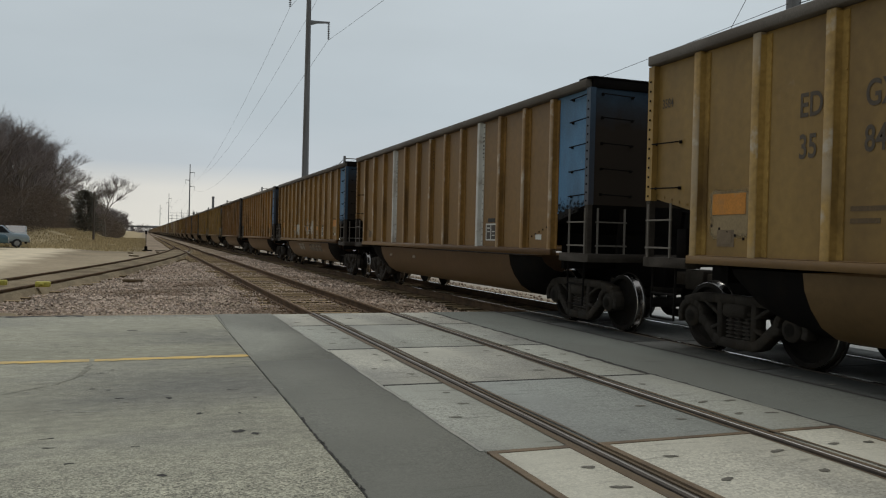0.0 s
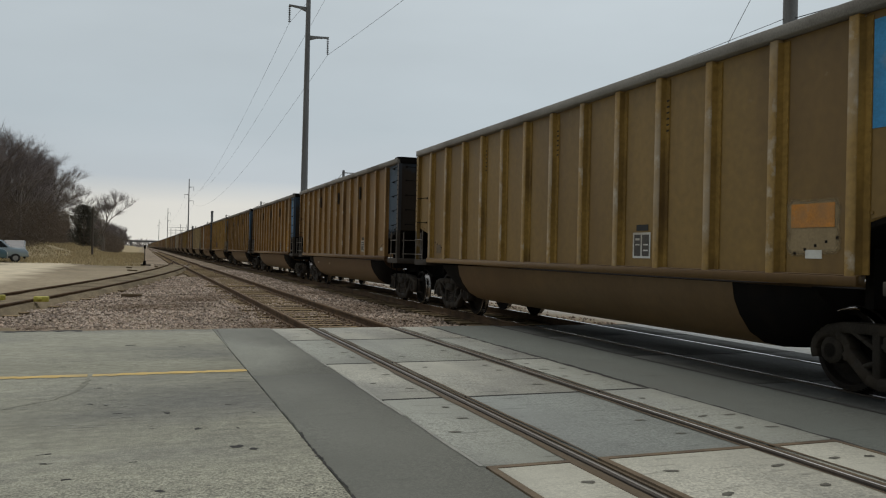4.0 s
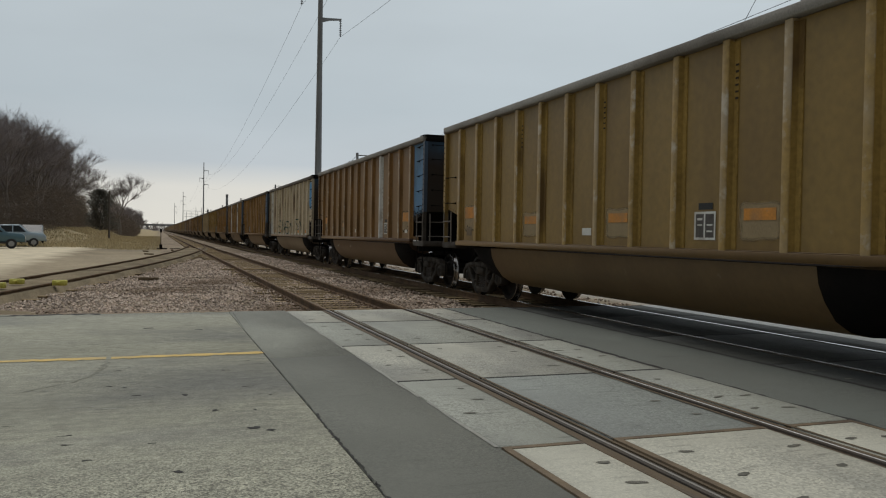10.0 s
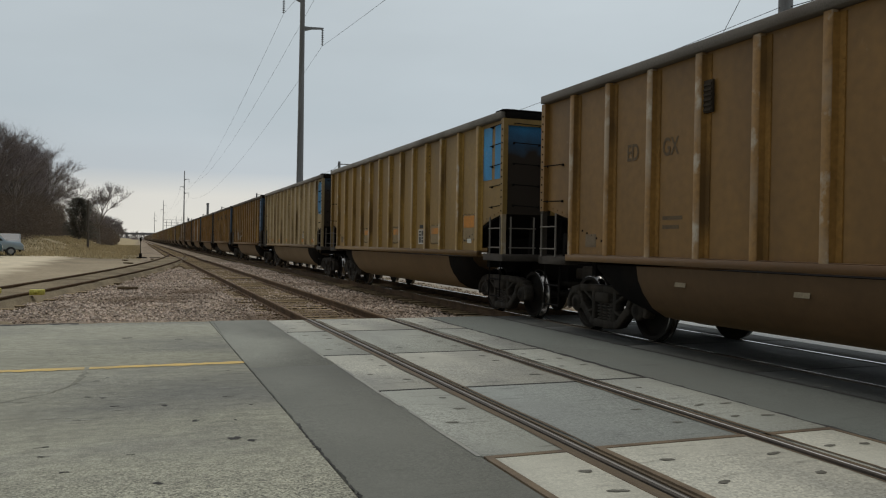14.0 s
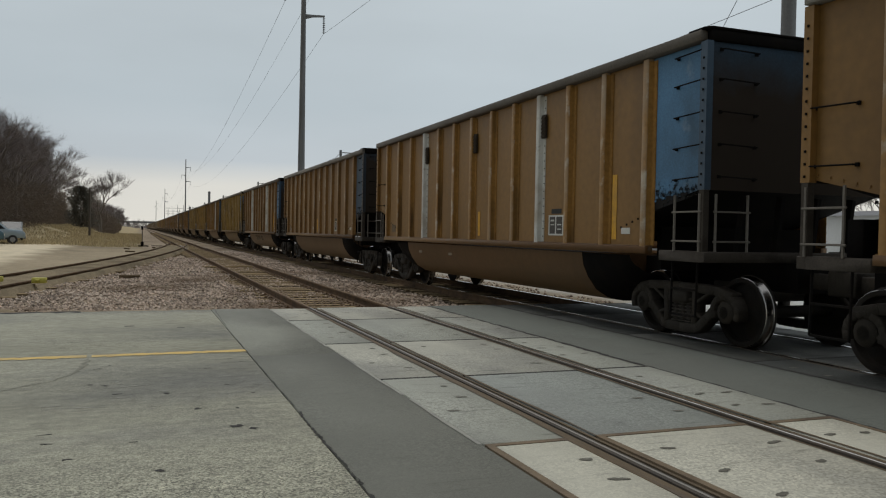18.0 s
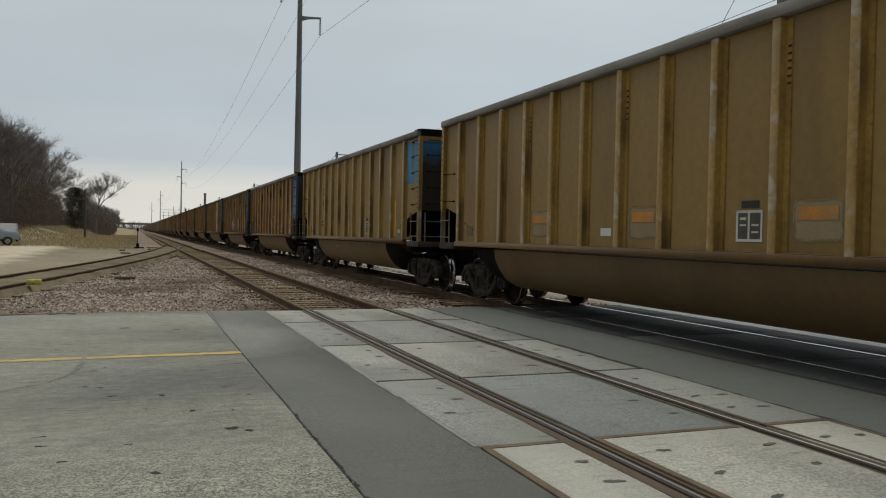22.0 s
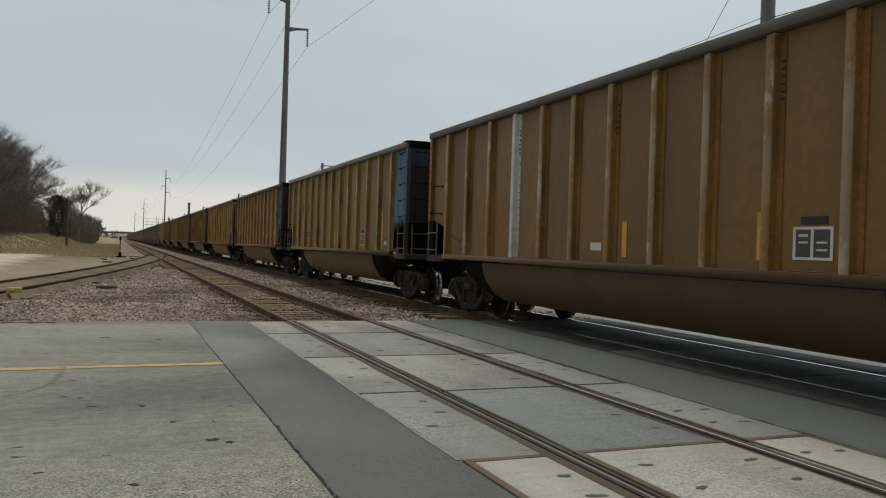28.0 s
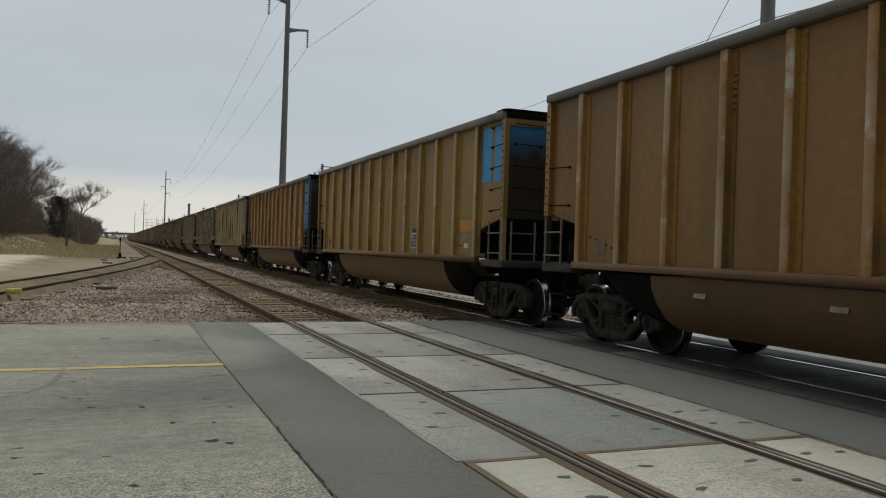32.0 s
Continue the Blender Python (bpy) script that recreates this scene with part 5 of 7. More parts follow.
def car_meshes():
    """The meshes that all cars share."""
    g = {}
    g["side_sheet"] = Shape().box(-0.012, 0, RIBS[-1] - 0.06, RIBS[0] + 0.01, SILL - 0.02, CHORD).mesh("side_sheet", M_PAINT)
    # sloping floor of a hopper end, all near-black: soot and painted shade
    g["slope_sheet"] = Shape().prism([(-0.06, 2.12), (-2.46, 1.4), (-2.46, 1.34), (-0.08, 2.05)], -SHEET + 0.02, SHEET - 0.02, "x").mesh("slope_sheet", M_SOOTSHADE)
    g["end_brace"] = Shape().beam((0, -0.1, 1.95), (0, -0.2, 1.2), 0.1, 0.06).mesh("end_brace", M_SOOTSHADE)
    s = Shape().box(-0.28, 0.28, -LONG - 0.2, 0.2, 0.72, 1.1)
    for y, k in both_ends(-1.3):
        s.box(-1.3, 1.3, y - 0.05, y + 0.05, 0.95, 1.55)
    g["underframe"] = s.mesh("underframe", M_SOOTSHADE)
    # the bath-shaped belly between the bogies
    prof = [(-1.5, 1.14), (-1.47, 0.95), (-1.38, 0.76), (-1.22, 0.55), (-1.0, 0.42), (-0.7, 0.36), (0.7, 0.36), (1.0, 0.42), (1.22, 0.55), (1.38, 0.76), (1.47, 0.95), (1.5, 1.14)]
    s = Shape()
    rows = [[(x, y, z) for x, z in prof] for y in (-2.75, -7.2, -11.6)]
    n = len(prof)
    for a, b in zip(rows, rows[1:]):
        s.add(a + b, [(i, i + 1, n + i + 1, n + i) for i in range(n - 1)], True)
    s.add(rows[0], [tuple(range(n))])
    s.add(rows[-1], [tuple(range(n))])
    g["belly"] = s.mesh("belly", M_PAINT)
    s = Shape()
    steps = ((0.0, 1.0), (0.35, 0.96), (0.7, 0.86), (1.0, 0.68), (1.2, 0.4))
    for y0, k in ((0, 1),):
        rr = [[(x * (1 - 0.1 * (1 - q)) , y0 + k * d, 1.13 - (1.13 - z) * q) for x, z in prof] for d, q in steps]
        for a, b in zip(rr, rr[1:]):
            s.add(a + b, [(i, i + 1, n + i + 1, n + i) for i in range(n - 1)], True)
    g["belly_end"] = s.mesh("belly_end", M_SOOTSHADE)
    ring = [(-1.635, -LONG + 0.09), (-1.635, -0.02), (1.635, -0.02), (1.635, -LONG + 0.09), (1.45, -LONG + 0.09), (1.45, -0.2), (-1.45, -0.2), (-1.45, -LONG + 0.09)]
    s = Shape().prism(ring, CHORD + 0.01, TOP, "z")
    g["top_chord"] = s.mesh("top_chord", M_RIM, bevel=0.008)
    # raised, rounded corner of the leading end
    s = Shape()
    lip = [(-1.62, -LONG + 0.36), (-1.62, -LONG + 0.05), (-1.55, -LONG - 0.03), (1.55, -LONG - 0.03), (1.62, -LONG + 0.05), (1.62, -LONG + 0.36), (1.44, -LONG + 0.36), (1.44, -LONG + 0.16), (-1.44, -LONG + 0.16), (-1.44, -LONG + 0.36)]
    s.prism(lip, TOP + 0.001, TOP + 0.032, "z")
    s.box(-1.54, 1.54, -LONG - 0.01, -LONG + 0.088, CHORD + 0.002, TOP)
    g["end_lip"] = s.mesh("end_lip", M_SOOTSHADE, bevel=0.012)
    s = Shape().box(-0.06, 0.06, RIBS[-1] - 0.1, RIBS[0] + 0.1, 1.175, SILL)
    s.box(-0.03, 0.06, RIBS[-1] - 0.1, RIBS[0] + 0.1, SILL, SILL + 0.012)
    g["side_sill"] = s.mesh("side_sill", M_PAINT, bevel=0.004)
    # a rib: a folded channel, its face and its riveted foot
    s = Shape().prism([(0.0, 0.068), (-0.076, 0.06), (-0.082, 0.054), (-0.082, -0.056), (-0.076, -0.062), (0.0, -0.062)], SILL + 0.0, CHORD, "z")
    s.prism([(-0.07, -0.0625), (-0.014, -0.092), (-0.012, -0.166), (0.0, -0.17), (0.0, -0.0625)], SILL + 0.015, CHORD - 0.03, "z", slot=2)
    for i in range(19):
        z = SILL + 0.1 + i * 0.13
        s.box(-0.02, -0.011, -0.164, -0.138, z, z + 0.014, slot=1)
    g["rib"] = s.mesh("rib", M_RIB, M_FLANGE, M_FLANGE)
    s = Shape()
    for y in RIBS:
        s.prism([(0.0, y + 0.065), (-0.08, y + 0.06), (-0.08, y - 0.06), (-0.012, y - 0.09), (-0.012, y - 0.17), (0.0, y - 0.17)], SILL, CHORD, "z")
    g["far_ribs"] = s.mesh("ribs", M_RIB)
    # the same rib in white
    g["white_rib"] = g["rib"].copy()
    g["white_rib"].materials[0], g["white_rib"].materials[1], g["white_rib"].materials[2] = M_WHITE, M_SOOTSHADE, M_WHITE
    # side sheet of an end bay, cut off aslant below
    s = Shape().prism([(0.06, CHORD), (-0.99, CHORD), (-0.99, 1.81), (0.06, 2.05)], 0.0, 0.014, "x")
    for i in range(6):
        y = -0.9 + i * 0.16
        z = 1.86 + (y + 0.98) * 0.23
        s.box(-0.012, 0.0, y, y + 0.025, z, z + 0.025)
    g["end_bay"] = s.mesh("end_bay", M_PAINT)
    g["blue_bay"] = g["end_bay"].copy()
    g["blue_bay"].materials[0] = M_BLUE
    s = Shape().box(-SHEET, SHEET, -0.014, 0.0, 2.0, CHORD)
    g["end_sheet"] = s.mesh("end_sheet", None)
    s = Shape().box(-0.035, 0.06, -0.075, 0.05, 2.0, CHORD)
    for i in range(13):
        z = 2.05 + i * 0.13
        s.box(-0.048, -0.03, -0.02, 0.0, z, z + 0.025, slot=1)
    g["corner_post"] = s.mesh("corner_post", M_PAINT, M_SOOTSHADE, bevel=0.0)
    g["corner_leg"] = Shape().box(-0.03, 0.055, -0.055, 0.035, 1.23, 2.0).mesh("corner_leg", M_SILL)
    g["painted_leg"] = g["corner_leg"].copy()
    g["painted_leg"].materials[0] = M_RIB
    s = Shape().box(-1.6, 1.6, -0.1, 0.03, 1.1, 1.235)
    for k in (-1, 1):
        s.box(k * 1.35, k * 1.6, -0.9, -0.1, 1.1, 1.235)
    g["end_sill"] = s.mesh("end_sill", M_SILL, bevel=0.01)
    g["grab_iron"] = Shape().rod([(0.0, -0.27, 0), (-0.07, -0.27, 0), (-0.075, 0.27, 0.015), (0.0, 0.27, 0.015)], 0.01, 5).box(-0.025, 0.0, -0.288, -0.252, -0.02, 0.02).box(-0.025, 0.0, 0.252, 0.288, -0.005, 0.035).mesh("grab_iron", M_SOOTSHADE)
    s = Shape()
    for y in (-0.52, -0.03):
        s.rod([(0.0, y, 1.23), (0.0, y, 1.95)], 0.018, 5)
    for z in (1.36, 1.73):
        s.rod([(-0.01, -0.56, z), (-0.01, 0.01, z)], 0.013, 5)
    g["hand_rail"] = s.mesh("hand_rail", M_HAND)
    s = Shape()
    for y in (-0.25, 0.25):
        s.rod([(0.0, y, 1.12), (-0.02, y, 0.42)], 0.016, 5)
    for z in (0.42, 0.75):
        s.rod([(-0.015, -0.25, z), (-0.015, 0.25, z)], 0.016, 5)
    g["sill_step"] = s.mesh("sill_step", M_SOOTSHADE)
    g["coupler"] = Shape().box(-0.09, 0.09, -0.1, 0.7, 0.78, 0.98).box(-0.17, 0.17, 0.55, 0.86, 0.72, 1.03).rod([(0.25, 0.1, 0.95), (0.25, 0.5, 0.6), (0.25, 0.85, 0.55)], 0.03, 6).mesh("coupler", M_TRUCK, bevel=0.02)
    # bogie side frame
    s = Shape()
    t = 0.17
    def chain(points, wide):
        for p, q in zip(points, points[1:]):
            d = (Vector((0, *q)) - Vector((0, *p))).normalized() * wide * 0.2
            s.beam(Vector((0, *p)) - d, Vector((0, *q)) + d, wide, t)

    for k in (-1, 1):
        jaw = [(k * (0.89 + 0.23 * math.cos(a)), 0.46 + 0.2 * math.sin(a)) for a in (math.pi * i / 8 for i in range(-1, 10))]
        chain(jaw, 0.09)
        chain([(k * 1.0, 0.66), (k * 0.72, 0.72), (k * 0.4, 0.73), (0.0, 0.73)], 0.12)
        chain([(k * 0.68, 0.46), (k * 0.56, 0.36), (k * 0.4, 0.22), (k * 0.3, 0.185), (0.0, 0.18)], 0.13)
        chain([(k * 0.3, 0.24), (k * 0.31, 0.7)], 0.1)
        chain([(k * 0.31, 0.52), (k * 0.45, 0.6), (k * 0.6, 0.68)], 0.05)
        chain([(k * 0.31, 0.4), (k * 0.46, 0.34)], 0.05)
    s.beam((0, -0.26, 0.57), (0, 0.26, 0.57), 0.05, t)
    g["side_frame"] = s.mesh("side_frame", M_TRUCK, bevel=0.012)
    s = Shape()
    for y in (-0.15, 0.0, 0.15):
        for i in range(6):
            z = 0.265 + i * 0.05
            s.turned([(-0.016, 0.062), (-0.006, 0.08), (0.006, 0.08), (0.016, 0.062)], (0, y, z), "z", 12)
        s.rod([(0, y, 0.25), (0, y, 0.55)], 0.045, 6)
    g["spring_nest"] = s.mesh("spring_nest", M_SPRING)
    g["bearing_cap"] = Shape().turned([(-0.16, 0.1), (-0.15, 0.14), (0.05, 0.15), (0.08, 0.12)], (0, 0, 0), "x", 14).box(-0.12, 0.06, -0.17, 0.17, 0.12, 0.2).mesh("bearing_cap", M_TRUCK)
    g["bolster"] = Shape().box(-1.15, 1.15, -0.2, 0.2, 0.52, 0.68).box(-0.3, 0.3, -0.3, 0.3, 0.68, 0.8).mesh("bolster", M_TRUCK, bevel=0.02)
    # a wheel: hub, dished plate, rim, bright tread, flange on its inner side
    prof = [(-0.09, 0.06), (-0.09, 0.13), (-0.03, 0.17), (0.01, 0.36), (-0.068, 0.385), (-0.068, 0.44), (-0.06, 0.452), (0.035, WHEEL), (0.045, 0.468), (0.06, 0.484), (0.07, 0.48), (0.072, 0.39), (0.05, 0.36), (0.06, 0.17), (0.1, 0.13), (0.1, 0.06)]
    g["wheel"] = Shape().turned(prof, (0, 0, 0), "x", 32, [0, 0, 0, 0, 0, 1, 1, 1, 0, 0, 0, 0, 0, 0, 0]).mesh("wheel", M_WHEEL, M_TREAD)
    g["axle"] = Shape().rod([(-1.1, 0, 0), (1.1, 0, 0)], 0.08, 10).mesh("axle", M_WHEEL)
    both = Shape().rod([(-1.1, 0, 0), (1.1, 0, 0)], 0.08, 8)
    for k in (-1, 1):
        both.turned([(p * -k, q) for p, q in prof], (k * HALF, 0, 0), "x", 20, [0, 0, 0, 0, 0, 1, 1, 1, 0, 0, 0, 0, 0, 0, 0])
    g["wheelset"] = both.mesh("wheelset", M_WHEEL, M_TREAD)
    # small markings
    s = Shape()
    for a, b, c, d in ((0, 0.42, 0, 0.03), (0, 0.42, 0.33, 0.36), (0, 0.03, 0.03, 0.33), (0.39, 0.42, 0.03, 0.33), (0.19, 0.22, 0.03, 0.33), (0.06, 0.16, 0.18, 0.2), (0.25, 0.36, 0.18, 0.2), (0.25, 0.36, 0.1, 0.12), (0.06, 0.16, 0.25, 0.28)):
        s.box(-0.003, 0.0, -b, -a, c, d)
    s.box(-0.0015, 0.0, -0.4, -0.02, 0.02, 0.34, slot=1)
    s.box(-0.003, 0.0, -0.36, -0.08, 0.385, 0.47, slot=2)
    g["stencil"] = s.mesh("stencil", M_WHITE, M_GREY, M_DARK)
    s = Shape().box(-0.0015, 0.0, -0.3, 0.0, 0.0, 0.62, slot=1)
    for a, b, c, d in ((0, 0.3, 0, 0.025), (0, 0.3, 0.6, 0.625), (0, 0.025, 0.025, 0.6), (0.275, 0.3, 0.025, 0.6), (0.05, 0.12, 0.32, 0.46), (0.16, 0.25, 0.3, 0.45), (0.06, 0.25, 0.08, 0.1), (0.06, 0.25, 0.5, 0.54), (0.06, 0.25, 0.17, 0.21)):
        s.box(-0.003, 0.0, -b, -a, c, d)
    g["tall_stencil"] = s.mesh("stencil", M_WHITE, M_DARK)
    s = Shape()
    for i in range(6):
        s.box(-0.006, 0.0, -0.028, 0.024, i * 0.08, i * 0.08 + 0.024)
    g["hole_column"] = s.mesh("hole_column", M_VENT)
    g["brake_cylinder"] = Shape().turned([(-0.34, 0.04), (-0.33, 0.13), (-0.1, 0.15), (0.12, 0.15), (0.16, 0.1), (0.3, 0.09), (0.42, 0.03)], (0, 0, 1.5), "x", 14).box(-0.1, 0.1, -0.12, 0.12, 1.235, 1.4).rod([(0.3, 0, 1.5), (0.6, -0.1, 1.35), (0.9, -0.3, 1.28)], 0.03, 5).box(-0.62, -0.4, -0.1, 0.1, 1.235, 1.62).mesh("brake_cylinder", M_SOOTSHADE, bevel=0.01)
    s = Shape().box(-0.03, 0.0, -0.08, 0.08, -0.2, 0.2)
    for i in range(6):
        s.box(-0.045, -0.03, -0.07, 0.07, -0.18 + 0.062 * i, -0.15 + 0.062 * i)
    g["vent"] = s.mesh("vent", M_VENT)
    s = Shape()
    for i in range(9):
        s.box(-0.006, 0.0, -0.02 - i * 0.14, 0.015 - i * 0.14, 0.04 * i, 0.04 * i + 0.03)
    g["rivet_row"] = s.mesh("rivet_row", M_SOOTSHADE)
    rb = random.Random(77)

    def blotch(w, h, n=20):
        o = [(w / 2 * (abs(math.cos(t)) ** 0.35) * math.copysign(1, math.cos(t)) * rb.uniform(0.88, 1.06), h / 2 * (abs(math.sin(t)) ** 0.35) * math.copysign(1, math.sin(t)) * rb.uniform(0.88, 1.06)) for t in (2 * math.pi * i / n for i in range(n))]
        return Shape().prism(o, -0.003, 0.0, "x")
    g["orange_patch"] = Shape().box(-0.003, 0, -0.29, 0.29, -0.125, 0.125).mesh("orange_patch", M_ORANGE)
    g["halo_patch"] = Shape().box(-0.0015, 0, -0.4, 0.4, -0.44, 0.2).mesh("halo_patch", M_HALO)
    g["small_patch"] = Shape().box(-0.003, 0, -0.265, 0.265, -0.07, 0.07).mesh("small_patch", M_ORANGE)
    g["pale_patch"] = Shape().box(-0.0015, 0, -0.39, 0.39, -0.34, 0.16).mesh("pale_patch", M_HALO)
    g["soot_fringe"] = Shape().add([(-0.004, 0.05, 1.99), (-0.004, -0.98, 1.75), (-0.004, -0.98, 2.12), (-0.004, 0.05, 2.36)], [(0, 1, 2, 3)]).mesh("soot_fringe", M_FRAY)
    g["end_stake"] = Shape().box(-0.06, 0.06, -0.05, 0.0, 2.0, CHORD).box(-1.0, -0.06, -0.03, 0.0, CHORD - 0.13, CHORD).mesh("end_stake", M_PAINT)
    g["yellow_stripe"] = Shape().box(-0.003, 0, -0.06, 0.06, 0, 0.95).mesh("yellow_stripe", M_YELLOW)
    g["data_plate"] = Shape().box(-0.006, 0, -0.11, 0.11, 0, 0.09).mesh("data_plate", M_WHITE)
    g["belly_plate"] = Shape().box(-0.006, 0, -0.11, 0.11, 0, 0.07).mesh("belly_plate", M_PLATE)
    g["dark_plate"] = Shape().box(-0.006, 0, -0.15, 0.15, 0, 0.2).box(-0.009, -0.006, -0.11, 0.11, 0.03, 0.17).mesh("dark_plate", M_RUST)
    g["blue_window"] = Shape().box(-0.003, 0, -0.36, 0.0, 0, 1.05).mesh("blue_window", M_BLUE)
    g["blue_top"] = blotch(0.93, 1.2).mesh("blue_top", M_BLUE)
    return g


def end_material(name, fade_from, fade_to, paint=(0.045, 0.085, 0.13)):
    """End sheet: blue paint at the top that gives way to dark brown below."""
    m = stuff_material(name, paint, 0.75, 0, 0.25, 2, 40, 0.08, gloss=0.08)
    n, l = m.node_tree.nodes, m.node_tree.links
    bsdf = n["Principled BSDF"]
    base = bsdf.inputs["Base Color"].links[0].from_socket
    tc, sep, nz = n.new("ShaderNodeTexCoord"), n.new("ShaderNodeSeparateXYZ"), n.new("ShaderNodeTexNoise")
    nz.inputs["Scale"].default_value, nz.inputs["Detail"].default_value = 1.6, 6
    l.new(tc.outputs["Object"], sep.inputs[0])
    l.new(tc.outputs["Object"], nz.inputs["Vector"])
    a = n.new("ShaderNodeMath")
    a.operation, a.inputs[1].default_value = "MULTIPLY_ADD", 0.9
    l.new(nz.outputs["Fac"], a.inputs[0])
    l.new(sep.outputs["Z"], a.inputs[2])
    rg = n.new("ShaderNodeMapRange")
    rg.inputs["From Min"].default_value, rg.inputs["From Max"].default_value = fade_from, fade_to
    l.new(a.outputs[0], rg.inputs["Value"])
    mix = n.new("ShaderNodeMix")
    mix.data_type = "RGBA"
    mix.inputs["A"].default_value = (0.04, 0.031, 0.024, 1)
    l.new(rg.outputs[0], mix.inputs["Factor"])
    l.new(base, mix.inputs["B"])
    l.new(mix.outputs["Result"], bsdf.inputs["Base Color"])
    return m


G = car_meshes()
G["blue_end"] = G["end_sheet"].copy()
G["blue_end"].materials[0] = end_material("blue_dark_end", 3.65, 4.5)
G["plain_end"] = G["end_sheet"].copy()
G["plain_end"].materials[0] = stuff_material("plain_dark_end", (0.034, 0.026, 0.02), 0.8, 0, 0.4, 2, 40, 0.1, (0.045, 0.033, 0.023), 0.5, gloss=0.08)
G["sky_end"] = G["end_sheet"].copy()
G["sky_end"].materials[0] = end_material("sky_dark_end", 3.55, 4.3, (0.04, 0.2, 0.4))
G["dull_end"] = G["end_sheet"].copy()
G["dull_end"].materials[0] = end_material("dull_dark_end", 4.0, 4.7)

BROWN, DARKBROWN, OLIVE, TAN, PALETAN, PALEGREY = (0.186, 0.1, 0.027), (0.15, 0.08, 0.027), (0.216, 0.136, 0.036), (0.244, 0.155, 0.045), (0.3, 0.24, 0.13), (0.33, 0.285, 0.2)
SKYBLUE, BLUE, DULLBLUE = (0.045, 0.26, 0.52), (0.085, 0.2, 0.34), (0.045, 0.075, 0.11)


def face(y):
    """How far out the side is at y: rib or sheet."""
    return OUT if any(-0.07 < y - r < 0.05 for r in RIBS) else SHEET + 0.026 if any(-0.16 < y - r < 0.08 for r in RIBS) else SHEET


def reach(y, z):
    """How far out the side is at y and z: sheet or rib, sill, and the curve of the belly."""
    if z > SILL + 0.015:
        return face(y)
    if z > 1.15:
        return 1.622
    for (za, xa), (zb, xb) in (((1.15, 1.5), (0.95, 1.47)), ((0.95, 1.47), (0.76, 1.38)), ((0.76, 1.38), (0.5, 1.08))):
        if z >= zb:
            return xb + (xa - xb) * (z - zb) / (za - zb)
    return 1.0


def strokes(lines, width):
    """Painted strokes over sheet and ribs, as smooth thin ribbons. Points are (y, z)."""
    s = Shape()
    for pts in lines:
        fine = []
        p = [pts[0]] + list(pts) + [pts[-1]]
        for a, b, c, d in zip(p, p[1:], p[2:], p[3:]):
            n = max(2, int(math.hypot(c[0] - b[0], c[1] - b[1]) / 0.035))
            for i in range(n):
                t = i / n
                fine.append([0.5 * (2 * b[q] + (c[q] - a[q]) * t + (2 * a[q] - 5 * b[q] + 4 * c[q] - d[q]) * t * t + (3 * b[q] - a[q] - 3 * c[q] + d[q]) * t ** 3) for q in (0, 1)])
        fine.append(list(pts[-1]))
        one, two = [], []
        for i, (y, z) in enumerate(fine):
            a, b = fine[max(0, i - 1)], fine[min(len(fine) - 1, i + 1)]
            k = math.hypot(b[0] - a[0], b[1] - a[1]) or 1
            w = width / 2 * (0.75 + 0.35 * math.sin(i * 0.4))
            ny, nz = -(b[1] - a[1]) / k * w, (b[0] - a[0]) / k * w
            one.append((-reach(y + ny, z + nz) - 0.006, y + ny, z + nz))
            two.append((-reach(y - ny, z - nz) - 0.006, y - ny, z - nz))
        n = len(fine)
        s.add(one + two, [(i, i + 1, n + i + 1, n + i) for i in range(n - 1)])
    return s.mesh("graffiti", M_TAG)


def decal(y0, y1, z0, z1, name="graffiti", material=None):
    """A skin of paint over sheet, ribs, sill and belly between y0 and y1."""
    n, k = max(2, int(abs(y1 - y0) / 0.05)), max(2, int((z1 - z0) / 0.08))
    ys, zs = [y0 + (y1 - y0) * i / n for i in range(n + 1)], [z0 + (z1 - z0) * j / k for j in range(k + 1)]
    v = [(-reach(y, z) - 0.005, y, z) for y in ys for z in zs]
    f = [(i * (k + 1) + j, i * (k + 1) + j + 1, (i + 1) * (k + 1) + j + 1, (i + 1) * (k + 1) + j) for i in range(n) for j in range(k)]
    return Shape().add(v, f).mesh(name, material or M_SMEAR)


